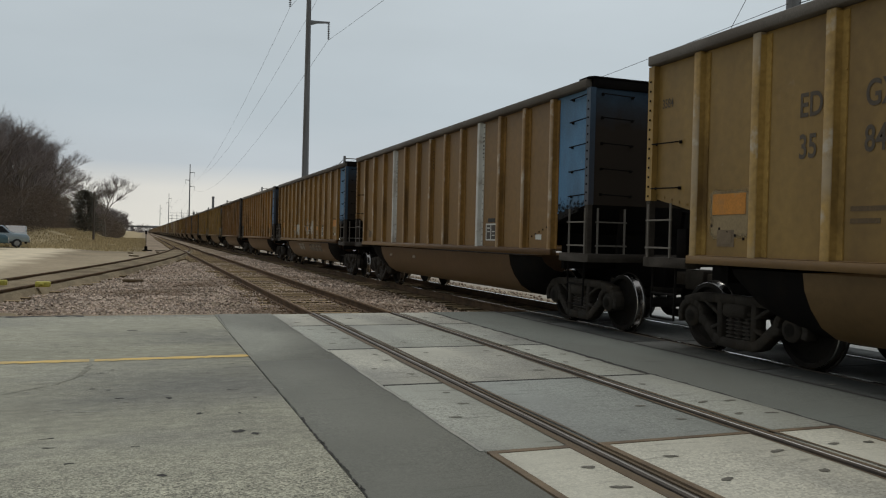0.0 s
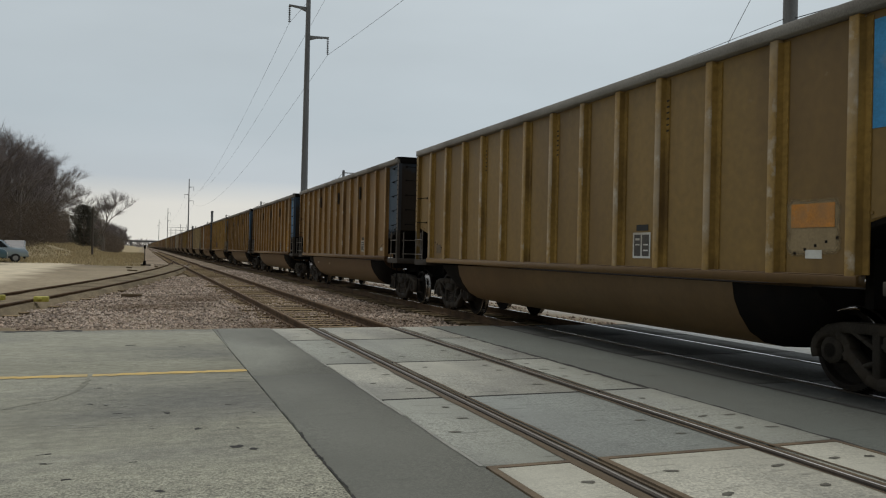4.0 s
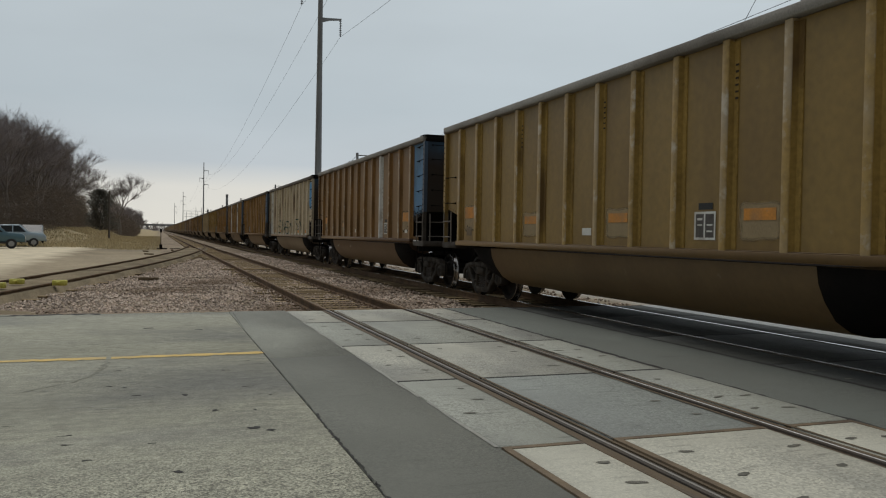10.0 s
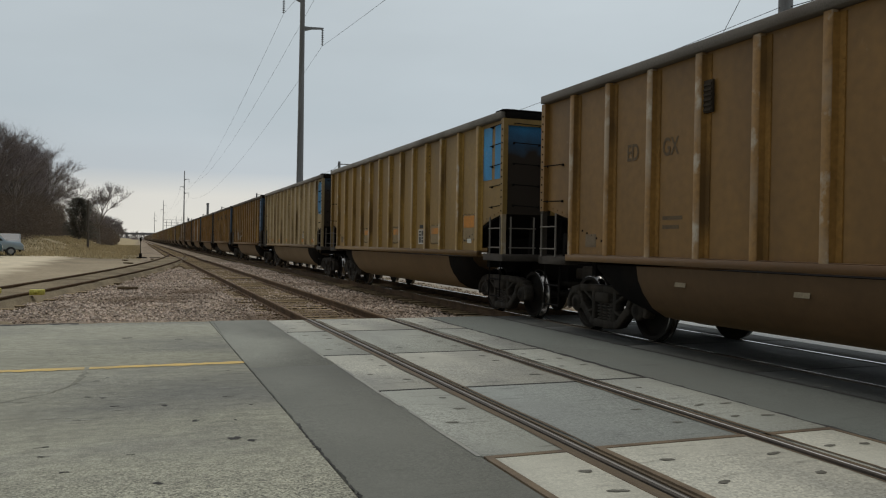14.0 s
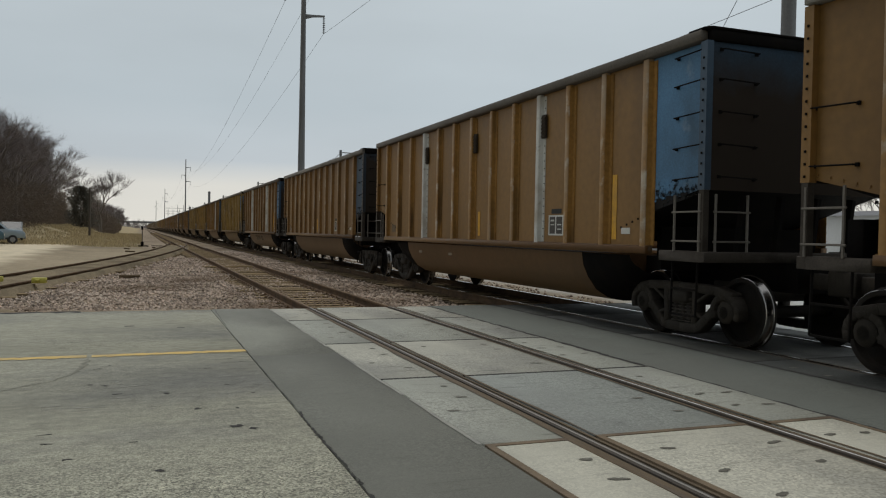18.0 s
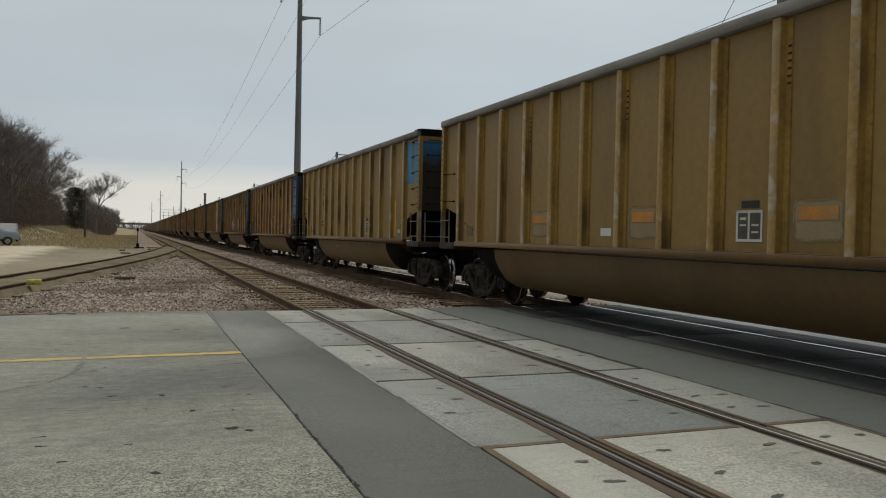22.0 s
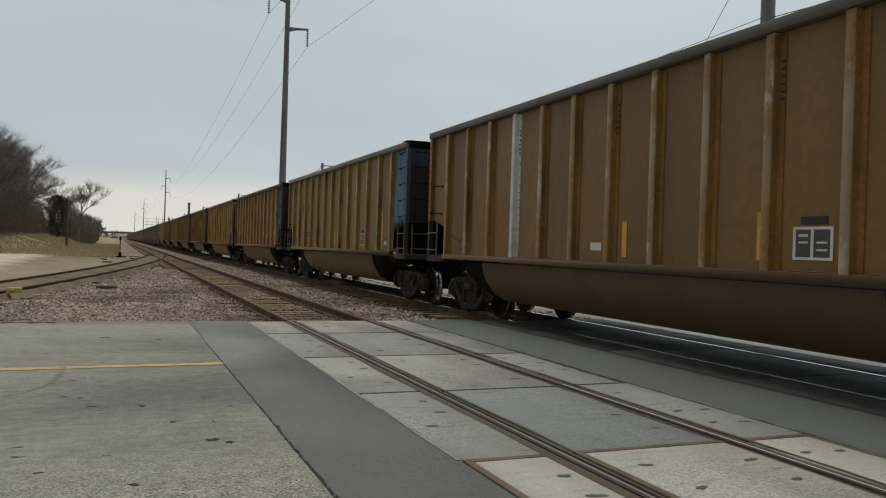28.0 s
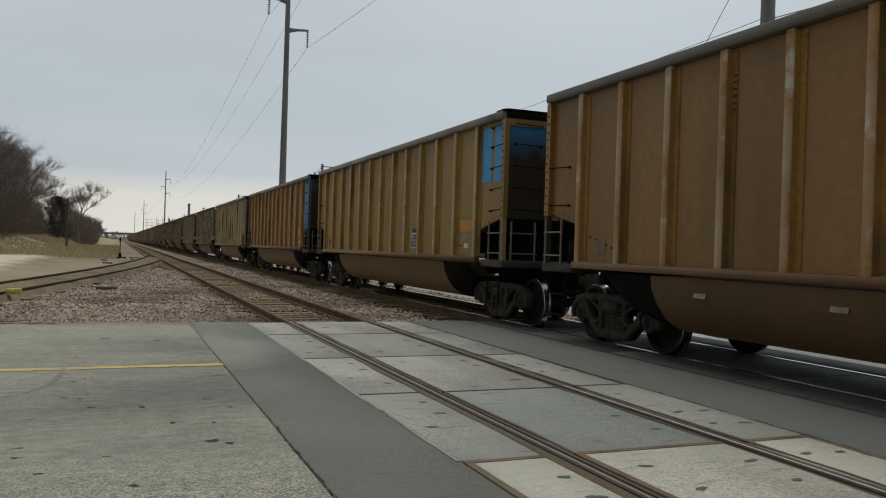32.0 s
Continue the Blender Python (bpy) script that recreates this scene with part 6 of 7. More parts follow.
def spell(kinds, y0, y1, z0, z1, seed):
    """A row of sprayed characters from y0 to y1, each a little out of true."""
    r, out = random.Random(seed), []
    shapes = {
        "S": [[(0.9, 0.85), (0.5, 1.0), (0.12, 0.8), (0.3, 0.55), (0.75, 0.42), (0.85, 0.15), (0.45, 0.0), (0.08, 0.12)]],
        "W": [[(0.0, 0.95), (0.18, 0.05), (0.42, 0.75), (0.62, 0.03), (0.95, 1.0)]],
        "E": [[(0.9, 1.0), (0.2, 0.9), (0.12, 0.05), (0.88, 0.0)], [(0.15, 0.5), (0.7, 0.52)]],
        "N": [[(0.05, 0.0), (0.12, 0.98), (0.75, 0.05), (0.88, 1.0)]],
        "M": [[(0.0, 0.0), (0.15, 1.0), (0.45, 0.35), (0.75, 1.0), (0.98, 0.0)]],
        "B": [[(0.12, 0.0), (0.1, 1.0), (0.7, 0.92), (0.65, 0.6), (0.2, 0.5), (0.8, 0.35), (0.7, 0.02), (0.12, 0.0)]],
        "A": [[(0.0, 0.0), (0.45, 1.0), (0.95, 0.0)], [(0.2, 0.38), (0.78, 0.38)]],
        "C": [[(0.92, 0.82), (0.55, 1.0), (0.1, 0.7), (0.12, 0.25), (0.5, 0.0), (0.95, 0.18)]],
        "I": [[(0.5, 1.0), (0.45, 0.0)]],
        ">": [[(0.0, 0.5), (1.0, 0.5)], [(0.55, 1.0), (1.0, 0.5), (0.5, 0.0)]],
    }
    w = (y1 - y0) / len(kinds)
    for i, kind in enumerate(kinds):
        lean, lift, tall = r.uniform(-0.08, 0.08), r.uniform(-0.06, 0.06), r.uniform(0.85, 1.05)
        for line in shapes.get(kind, []):
            out.append([(y0 + w * (i + 0.08 + 0.84 * (u + lean * v)), z0 + (z1 - z0) * (lift + tall * v)) for u, v in line])
    return out


def scrawl(seed, y0, y1, z0, z1, count):
    """Loops and slashes that fill a stretch of the side; no letters."""
    r = random.Random(seed)
    out = []
    for i in range(count):
        a = y0 + (y1 - y0) * (i + 0.5) / count
        w = abs(y1 - y0) / count * 0.55
        p = [(a + w * math.cos(t * 1.3 + r.random()), (z0 + z1) / 2 + (z1 - z0) / 2 * math.sin(t + r.random() * 0.8) * r.uniform(0.6, 1)) for t in [0.5 * j for j in range(r.randint(7, 13))]]
        out.append(p)
    return out


def letters(words, y, z, size, car, label, bold=0.006, ink=None):
    """Stencilled letters on the side, from Blender's own font."""
    c = bpy.data.curves.new("lettering", "FONT")
    c.body, c.size, c.offset = words, size, bold
    o = bpy.data.objects.new("lettering", c)
    m = bpy.data.meshes.new_from_object(o)
    bpy.data.objects.remove(o)
    bpy.data.curves.remove(c)
    m.materials.clear()
    m.materials.append(ink or M_INK)
    return part("lettering", m, car, label, m=pose(-SHEET - 0.005, y, z, 90, 0, -90) @ Matrix.Diagonal((0.72, 1, 1, 1)))


def coal_car(paint, style, blue, label):
    """A bathtub coal car on the pattern of its paint; the camera's side is -x, its leading end -y."""
    car = thing("coal_car", label, "rail car", "coal train")
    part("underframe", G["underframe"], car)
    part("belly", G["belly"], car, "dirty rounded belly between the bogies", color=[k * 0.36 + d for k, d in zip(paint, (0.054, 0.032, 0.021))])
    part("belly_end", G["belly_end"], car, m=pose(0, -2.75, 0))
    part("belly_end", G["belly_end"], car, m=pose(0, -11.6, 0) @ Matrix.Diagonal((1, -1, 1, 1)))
    part("top_chord", G["top_chord"], car, "grey weathered top rim", color=(0.34, 0.32, 0.29))
    part("end_lip", G["end_lip"], car, "dark lip round the leading end")
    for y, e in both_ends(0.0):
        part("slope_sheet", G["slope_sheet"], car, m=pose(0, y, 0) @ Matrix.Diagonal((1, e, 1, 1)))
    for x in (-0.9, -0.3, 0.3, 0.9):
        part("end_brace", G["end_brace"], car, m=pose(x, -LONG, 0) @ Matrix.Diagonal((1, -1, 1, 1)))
    for k in (-1, 1):
        turn = Matrix.Diagonal((-k, 1, 1, 1))
        part("side_sheet", G["side_sheet"], car, color=paint, m=pose(k * SHEET, 0, 0) @ Matrix.Diagonal((k, 1, 1, 1)))
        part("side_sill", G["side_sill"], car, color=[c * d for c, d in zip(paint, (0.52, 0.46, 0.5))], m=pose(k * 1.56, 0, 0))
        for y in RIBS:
            # rib faces tinted paler than the sheet, their highlights put into colour
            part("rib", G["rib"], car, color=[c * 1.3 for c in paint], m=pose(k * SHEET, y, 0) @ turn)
        # end bays: the trailing one first
        part("end_bay", G["end_bay"], car, color=paint, m=pose(k * SHEET, -0.07, 0) @ turn)
        lead = pose(k * SHEET, -LONG + 0.07, 0) @ turn @ Matrix.Diagonal((1, -1.15, 1, 1))
        if style == "full":
            part("blue_bay", G["blue_bay"], car, "blue painted end bay", color=blue, m=lead)
            if k < 0:
                part("soot_fringe", G["soot_fringe"], car, "ragged black soot along the cut edge", color=(0.006, 0.005, 0.0045), m=lead)
        else:
            b = part("end_bay", G["end_bay"], car, color=paint, m=lead)
            if style == "windows":
                for y in (-0.06, -0.54):
                    part("blue_window", G["blue_window"], b, "bright blue painted patch", color=blue, m=pose(-0.003, y, 2.7))
            else:
                part("blue_top", G["blue_top"], b, "bright blue painted patch", color=blue, m=pose(-0.003, -0.45, 3.09))
        for y, e in both_ends(-0.05):
            # posts paler than the paint at the trailing end, darker at the leading end
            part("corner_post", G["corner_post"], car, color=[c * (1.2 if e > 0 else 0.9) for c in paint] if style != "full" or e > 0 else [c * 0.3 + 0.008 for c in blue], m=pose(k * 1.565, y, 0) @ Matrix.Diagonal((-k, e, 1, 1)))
            if k > 0:
                continue
            part("corner_leg", G["corner_leg"] if style == "full" else G["painted_leg"], car, color=[c * 1.05 for c in paint], m=pose(k * 1.565, y, 0) @ Matrix.Diagonal((-k, e, 1, 1)))
            part("hand_rail", G["hand_rail"], car, m=pose(-1.6, y, 0) @ Matrix.Diagonal((1, e, 1, 1)))
            if e < 0:
                part("hand_rail", G["hand_rail"], car, m=pose(-1.45, y - 0.05, 0, 0, 0, 90))
            part("sill_step", G["sill_step"], car, m=pose(-1.55, y - 0.35 * e, 0))
            for z in (3.72, 3.35, 2.95, 2.55, 2.15) if e < 0 else (2.75, 2.15):
                part("grab_iron", G["grab_iron"], car, m=pose(-SHEET, y - 0.33 * e, z) @ Matrix.Diagonal((1, e, 1, 1)))
                if e < 0:
                    part("grab_iron", G["grab_iron"], car, m=pose(-1.1, y - 0.02, z, 0, 0, 90))
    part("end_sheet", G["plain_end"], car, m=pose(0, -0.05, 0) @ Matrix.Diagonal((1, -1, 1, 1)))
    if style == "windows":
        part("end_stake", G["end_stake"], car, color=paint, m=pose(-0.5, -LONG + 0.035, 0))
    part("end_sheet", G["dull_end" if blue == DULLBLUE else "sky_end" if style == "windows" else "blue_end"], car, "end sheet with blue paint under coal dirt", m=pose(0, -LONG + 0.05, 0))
    for y, e in both_ends(0.0):
        part("end_sill", G["end_sill"], car, m=pose(0, y, 0) @ Matrix.Diagonal((1, e, 1, 1)))
        part("coupler", G["coupler"], car, m=pose(0, y, 0) @ Matrix.Diagonal((1, e, 1, 1)))
    for y in BOGIES:
        part("bolster", G["bolster"], car, m=pose(0, y, 0))
        for k in (-1, 1):
            f = part("side_frame", G["side_frame"], car, m=pose(k * 1.02, y, 0))
            if k > 0:
                continue
            part("spring_nest", G["spring_nest"], f)
            for d in (-0.89, 0.89):
                part("bearing_cap", G["bearing_cap"], f, m=pose(0, d, 0.46) @ Matrix.Diagonal((-k, 1, 1, 1)) @ Matrix.Diagonal((-1, 1, 1, 1)))
    for y in AXLES:
        w = part("wheelset", G["axle"], car, m=pose(0, y, WHEEL))
        for k in (-1, 1):
            part("wheel", G["wheel"], w, "dark wheel with a bright worn tread", m=pose(k * HALF, 0, 0) @ Matrix.Diagonal((-k, 1, 1, 1)))
    # markings that every car bears
    x = -SHEET - 0.004
    part("stencil", G["stencil"], car, "white stencilled data box", m=pose(x, -9.56, 1.4) if style == "windows" else pose(x, -10.52, 1.4) @ Matrix.Diagonal((1, 1.22, 0.95, 1)))
    part("brake_cylinder", G["brake_cylinder"], car, m=pose(-0.75, -0.5, 0))
    part("rivet_row", G["rivet_row"], car, m=pose(-SHEET, -12.45, 1.44))
    part("rivet_row", G["rivet_row"], car, m=pose(-SHEET, -2.0, 1.44) @ Matrix.Diagonal((1, -1, 1, 1)))
    part("dark_plate", G["dark_plate"], car, m=pose(-SHEET, -1.55, 1.4))
    part("data_plate", G["data_plate"], car, m=pose(-SHEET, -12.85, 1.44))
    return car


def far_car(paint, style, blue, label):
    """The same car for the far part of the train: no grab irons, springs or markings."""
    car = thing("coal_car", label, "rail car", "coal train")
    for k in (-1, 1):
        part("side_sheet", G["side_sheet"], car, color=paint, m=pose(k * SHEET, 0, 0) @ Matrix.Diagonal((k, 1, 1, 1)))
    part("underframe", G["underframe"], car)
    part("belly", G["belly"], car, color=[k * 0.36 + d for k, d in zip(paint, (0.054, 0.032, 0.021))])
    part("top_chord", G["top_chord"], car, color=(0.13, 0.115, 0.1))
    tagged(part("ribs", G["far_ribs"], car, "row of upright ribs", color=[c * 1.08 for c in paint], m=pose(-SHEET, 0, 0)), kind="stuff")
    for k in (-1, 1):
        turn = Matrix.Diagonal((-k, 1, 1, 1))
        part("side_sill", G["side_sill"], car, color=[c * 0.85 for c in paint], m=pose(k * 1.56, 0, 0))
        part("end_bay", G["end_bay"], car, color=paint, m=pose(k * SHEET, -0.07, 0) @ turn)
        part("blue_bay", G["blue_bay"], car, "blue painted end bay", color=blue, m=pose(k * SHEET, -LONG + 0.07, 0) @ turn @ Matrix.Diagonal((1, -1.15, 1, 1)))
    part("end_sheet", G["plain_end"], car, m=pose(0, -0.05, 0) @ Matrix.Diagonal((1, -1, 1, 1)))
    part("end_sheet", G["blue_end"], car, m=pose(0, -LONG + 0.05, 0))
    for y, e in both_ends(0.0):
        part("end_sill", G["end_sill"], car, m=pose(0, y, 0) @ Matrix.Diagonal((1, e, 1, 1)))
    for y in BOGIES:
        part("side_frame", G["side_frame"], car, m=pose(-1.02, y, 0))
    for y in AXLES:
        part("wheelset", G["wheelset"], car, m=pose(0, y, WHEEL))
    return car


# what sets the cars apart: paint, blue end, white ribs, vents, patches (o orange, h orange on a bare patch, y yellow stripe,
# s small orange patches, p pale patches, t trailing orange), writing
B, D, O, T, P, Q = "brown", "dark brown", "olive brown", "tan", "pale tan", "pale grey"
PAINT = {B: BROWN, D: DARKBROWN, O: OLIVE, T: TAN, P: PALETAN, Q: PALEGREY}
V3 = (3, 6, 9)
LOOKS = {
    -2: (B, "full", BLUE), -1: (B, "full", BLUE, (), (), "o"),
    0: (T, "full", BLUE, (), (), "t", "35 84"), 1: (B, "full", BLUE, (3, 9)), 2: (B, "full", BLUE, (), (), "hst"),
    3: (B, "full", BLUE, (), (), "hst", "34 08"), 4: (D, "full", DULLBLUE, (), (), "to", "32 "), 5: (O, "windows", SKYBLUE, (), (), "hst", "34 87"),
    6: (O, "windows", SKYBLUE, (), (), "h"), 7: (B, "full", DULLBLUE, (), V3, ""), 8: (B, "full", BLUE, (), V3, "y"),
    9: (B, "full", BLUE, (), V3, "hs"), 10: (O, "windows", SKYBLUE, (), (), "hst"), 11: (B, "full", BLUE, (3,), (), "y", "32 15"),
    12: (P, "top", SKYBLUE, (), (), "l"), 13: (B, "full", BLUE, (3, 9), (), "y"), 14: (O, "windows", SKYBLUE, (), (), "hstw"),
    15: (D, "full", BLUE, (9,), (), "hptw"), 16: (Q, "top", SKYBLUE, (0,), (), "l", "39 53"), 17: (B, "full", BLUE, (), (), "os"),
    18: (B, "full", BLUE, (3, 9), (3, 6, 9), "y"), 19: (B, "full", BLUE, (), V3, "y", "-"), 20: (O, "windows", SKYBLUE, (), (), "hs"),
    21: (P, "top", SKYBLUE, (), (), "l"), 22: (B, "full", BLUE, (), (), "y"), 23: (B, "full", BLUE, (), V3, "htp"),
    24: (B, "full", DULLBLUE, (), (), "o"), 25: (B, "full", BLUE, (3, 9), (3, 6, 9), "y"), 26: (D, "full", DULLBLUE, (), (), "zw"),
    27: (D, "full", BLUE, (3, 9), (), "y", "-"), 28: (O, "windows", SKYBLUE, (), (), "os"), 29: (B, "full", BLUE, (9,), (), "y"),
    30: (O, "windows", SKYBLUE, (), (), "hsw"), 31: (T, "windows", SKYBLUE, (), (), "y", "34 90"), 32: (B, "full", BLUE, (), V3, "hst"),
    33: (B, "full", BLUE, (), V3, "y"), 34: (B, "full", BLUE, (9,), (), "y"), 35: (B, "full", BLUE, (), (), "y"),
    36: (B, "full", DULLBLUE, (), (), "st", "31 47"), 37: (B, "full", BLUE, (), (), "hs"), 38: (B, "full", BLUE, (3,), (), "zw"),
    39: (O, "full", BLUE, (), (), "y", "-"), 40: (B, "full", DULLBLUE, (), (), "hst"), 41: (T, "windows", SKYBLUE, (), (), "hst", "35 06"),
    42: (B, "full", BLUE, (), V3, "zw"), 43: (B, "full", BLUE, (), (), "y"), 44: (O, "windows", SKYBLUE, (), (), "h"),
    45: (B, "full", BLUE, (), (), "o"), 46: (P, "top", SKYBLUE, (), (), "l"),
}
HUE = {BLUE: "blue", DULLBLUE: "dull blue", SKYBLUE: "bright blue"}
rigs = {}
cars = {}


def dress(car, look_of):
    """White ribs, vents, patches and numbers of one car."""
    whites = look_of[3] if len(look_of) > 3 else ()
    vents = look_of[4] if len(look_of) > 4 else ()
    marks = look_of[5] if len(look_of) > 5 else ""
    number = look_of[6] if len(look_of) > 6 else ""
    x = -SHEET - 0.004
    ribs = [o for o in car.children if o.data == G["rib"] and o.matrix_basis.translation.x < 0]
    for i in whites:
        near = min(ribs, key=lambda o: abs(o.matrix_basis.translation.y - RIBS[i]))
        near.data = G["white_rib"]
        tagged(near, "white painted rib")
    if car == cars[5]:
        box = next(o for o in car.children if o.name.startswith("stencil"))
        box.data = G["tall_stencil"]
    if not vents:
        for i in (3, 6, 9):
            tagged(part("hole_column", G["hole_column"], car, m=pose(-SHEET - 0.014, RIBS[i] - 0.138, 3.1)), kind="stuff")
    for i in vents:
        part("vent", G["vent"], car, "small black vent", m=pose(-SHEET - 0.016, RIBS[i] - 0.15, 3.275))
    bays = (3, 6, 9) if look_of[1] == "windows" else (3, 6, 8)
    fade = [0.72 * c + 0.28 * d for c, d in zip((0.36, 0.285, 0.18), PAINT[look_of[0]])]
    if "h" in marks:
        part("halo_patch", G["halo_patch"], car, "pale bare patch", color=fade, m=pose(x, -12.83, 1.89))
    if "o" in marks or "h" in marks:
        part("orange_patch", G["orange_patch"], car, "faded orange paint patch", m=pose(x - 0.004, -12.83, 1.89))
    if "y" in marks:
        part("yellow_stripe", G["yellow_stripe"], car, "yellow painted stripe", m=pose(x, -12.55, 1.36))
    if "y" in marks or "z" in marks:
        part("yellow_stripe", G["yellow_stripe"], car, "short yellow painted stripe", m=pose(x, -7.5, 1.36) @ Matrix.Diagonal((1, 0.9, 0.52, 1)))
    if "z" in marks:
        part("yellow_stripe", G["yellow_stripe"], car, "short yellow painted stripe", m=pose(x, -10.06, 1.38) @ Matrix.Diagonal((1, 0.9, 0.56, 1)))
    if "t" in marks:
        part("halo_patch", G["halo_patch"], car, "pale bare patch", color=fade, m=pose(x, -1.62, 1.91))
        part("orange_patch", G["orange_patch"], car, "faded orange paint patch", m=pose(x - 0.004, -1.6, 1.91))
    if "s" in marks:
        for i in bays:
            y = RIBS[i] - 0.57
            part("pale_patch", G["pale_patch"], car, "pale bare patch", color=fade, m=pose(x, y, 1.72))
            part("orange_patch", G["small_patch"], car, "small faded orange patch", m=pose(x - 0.004, y, 1.71))
    if "p" in marks:
        part("pale_patch", G["pale_patch"], car, "pale bare patch", color=fade, m=pose(x, RIBS[3] - 0.68, 1.71))
        part("orange_patch", G["small_patch"], car, "small faded orange patch", m=pose(x - 0.004, RIBS[3] - 0.68, 1.71) @ Matrix.Diagonal((1, 0.9, 0.9, 1)))
    if "l" in marks:
        for y in (-1.72, -2.46, -4.56, -6.78, -7.85, -10.55, -12.6):
            part("orange_patch", G["small_patch"], car, "small orange patch above the sill", m=pose(x - 0.004, y, 1.45) @ Matrix.Diagonal((1, 0.92, 0.95, 1)))
    if "w" in marks:
        part("data_plate", G["data_plate"], car, m=pose(-SHEET, RIBS[5] - 0.64, 1.44) @ Matrix.Diagonal((1, 1.3, 1.3, 1)))
    small = {12: "3535", 28: "2526"}.get(next(k for k, c in cars.items() if c == car), number.replace(" ", "").replace("-", ""))
    if small:
        letters(small, -0.22, 3.24, 0.17, car, "small black stencilled number", 0.002, M_INK if look_of[0] in (T, P, Q, O) else M_FADED)
    if number:
        a, b = number.split(" ") if number != "-" else ("", "")
        tan = look_of[0] == T
        y, z, size = (-2.66, 2.8, 0.36) if tan else (-2.5, 2.64, 0.33)
        row = -0.44 if tan else -0.42
        for words, at, up in (("ED", y, z), ("GX", y - 0.84, z), (a, y, z + row), (b, y - 0.84, z + row)):
            if words:
                letters(words, at, up, size, car, "black stencilled letters" if up == z else "black stencilled numbers", 0.006, M_INK if tan else M_FADED)
        part("faint_writing", Shape().box(-0.003, 0, -0.6, 0, 0, 0.05).box(-0.003, 0, -0.5, 0, -0.12, -0.07).mesh("faint_writing", M_FADED), car, m=pose(-SHEET, -3.36, 1.78) @ Matrix.Diagonal((1, 0.7, 1, 1)))


def words_for(look_of, extra=""):
    return "%s coal car with %s end%s" % (look_of[0], HUE[look_of[2]], extra)


SPRAYED = {2: "pale", 10: "faint pink", 11: "outlined", 13: "tan", 16: "green", 18: "black", 22: "pale", 32: "white", 33: "large pale", 34: "white", 41: "white"}


for k in range(-2, 47):
    l = LOOKS[k]
    key = l[:3]
    if key not in rigs:
        rigs[key] = coal_car(PAINT[l[0]], l[1], l[2], words_for(l))
        cars[k] = rigs[key]
        plain = copy_thing(rigs[key], pose(0, 0, 0))
        rigs[key] = plain
    else:
        cars[k] = copy_thing(rigs[key], pose(0, 0, 0))
for key, plain in rigs.items():
    for o in (*plain.children_recursive, plain):
        bpy.data.objects.remove(o)
for k, car in cars.items():
    l = LOOKS[k]
    dress(car, l)
    extra = " and %s graffiti" % SPRAYED[k] if k in SPRAYED else " and white ribs" if len(l) > 3 and l[3] else " and black vents" if len(l) > 4 and l[4] else ""
    if not extra and len(l) > 5:
        extra = " and orange patches" if "o" in l[5] or "h" in l[5] else " and yellow stripes" if "y" in l[5] else ""
    tagged(car, words_for(l, extra))

# worn rims and the slightly different fading of each car
LIGHT, MIDDLE, DUSKY = (0.25, 0.235, 0.21), (0.13, 0.115, 0.098), (0.055, 0.048, 0.042)
RIMS = {2: MIDDLE, 3: LIGHT, 10: LIGHT, 11: MIDDLE, 13: MIDDLE, 16: MIDDLE, 17: MIDDLE, 18: LIGHT, 32: LIGHT, 29: MIDDLE, 37: MIDDLE, 42: LIGHT}
r = random.Random(90)
for k, car in cars.items():
    rim = RIMS.get(k, LIGHT if LOOKS[k][1] != "full" else r.choice((LIGHT, MIDDLE, MIDDLE)))
    g, w = r.uniform(0.92, 1.1), r.uniform(-0.04, 0.05)
    for o in car.children_recursive:
        if o.name.startswith("top_chord"):
            o.color = (*rim, 1)
        elif o.type == "MESH" and o.data.materials and o.data.materials[0] in (M_PAINT, M_RIB):
            o.color = (o.color[0] * g * (1 + w), o.color[1] * g, o.color[2] * g * (1 - w), 1)

for k in range(1, 47, 2):
    for y in (-3.7, -5.75):
        part("belly_plate", G["belly_plate"], cars[k], m=pose(-1.478, y, 0.9, 0, 12, 0))

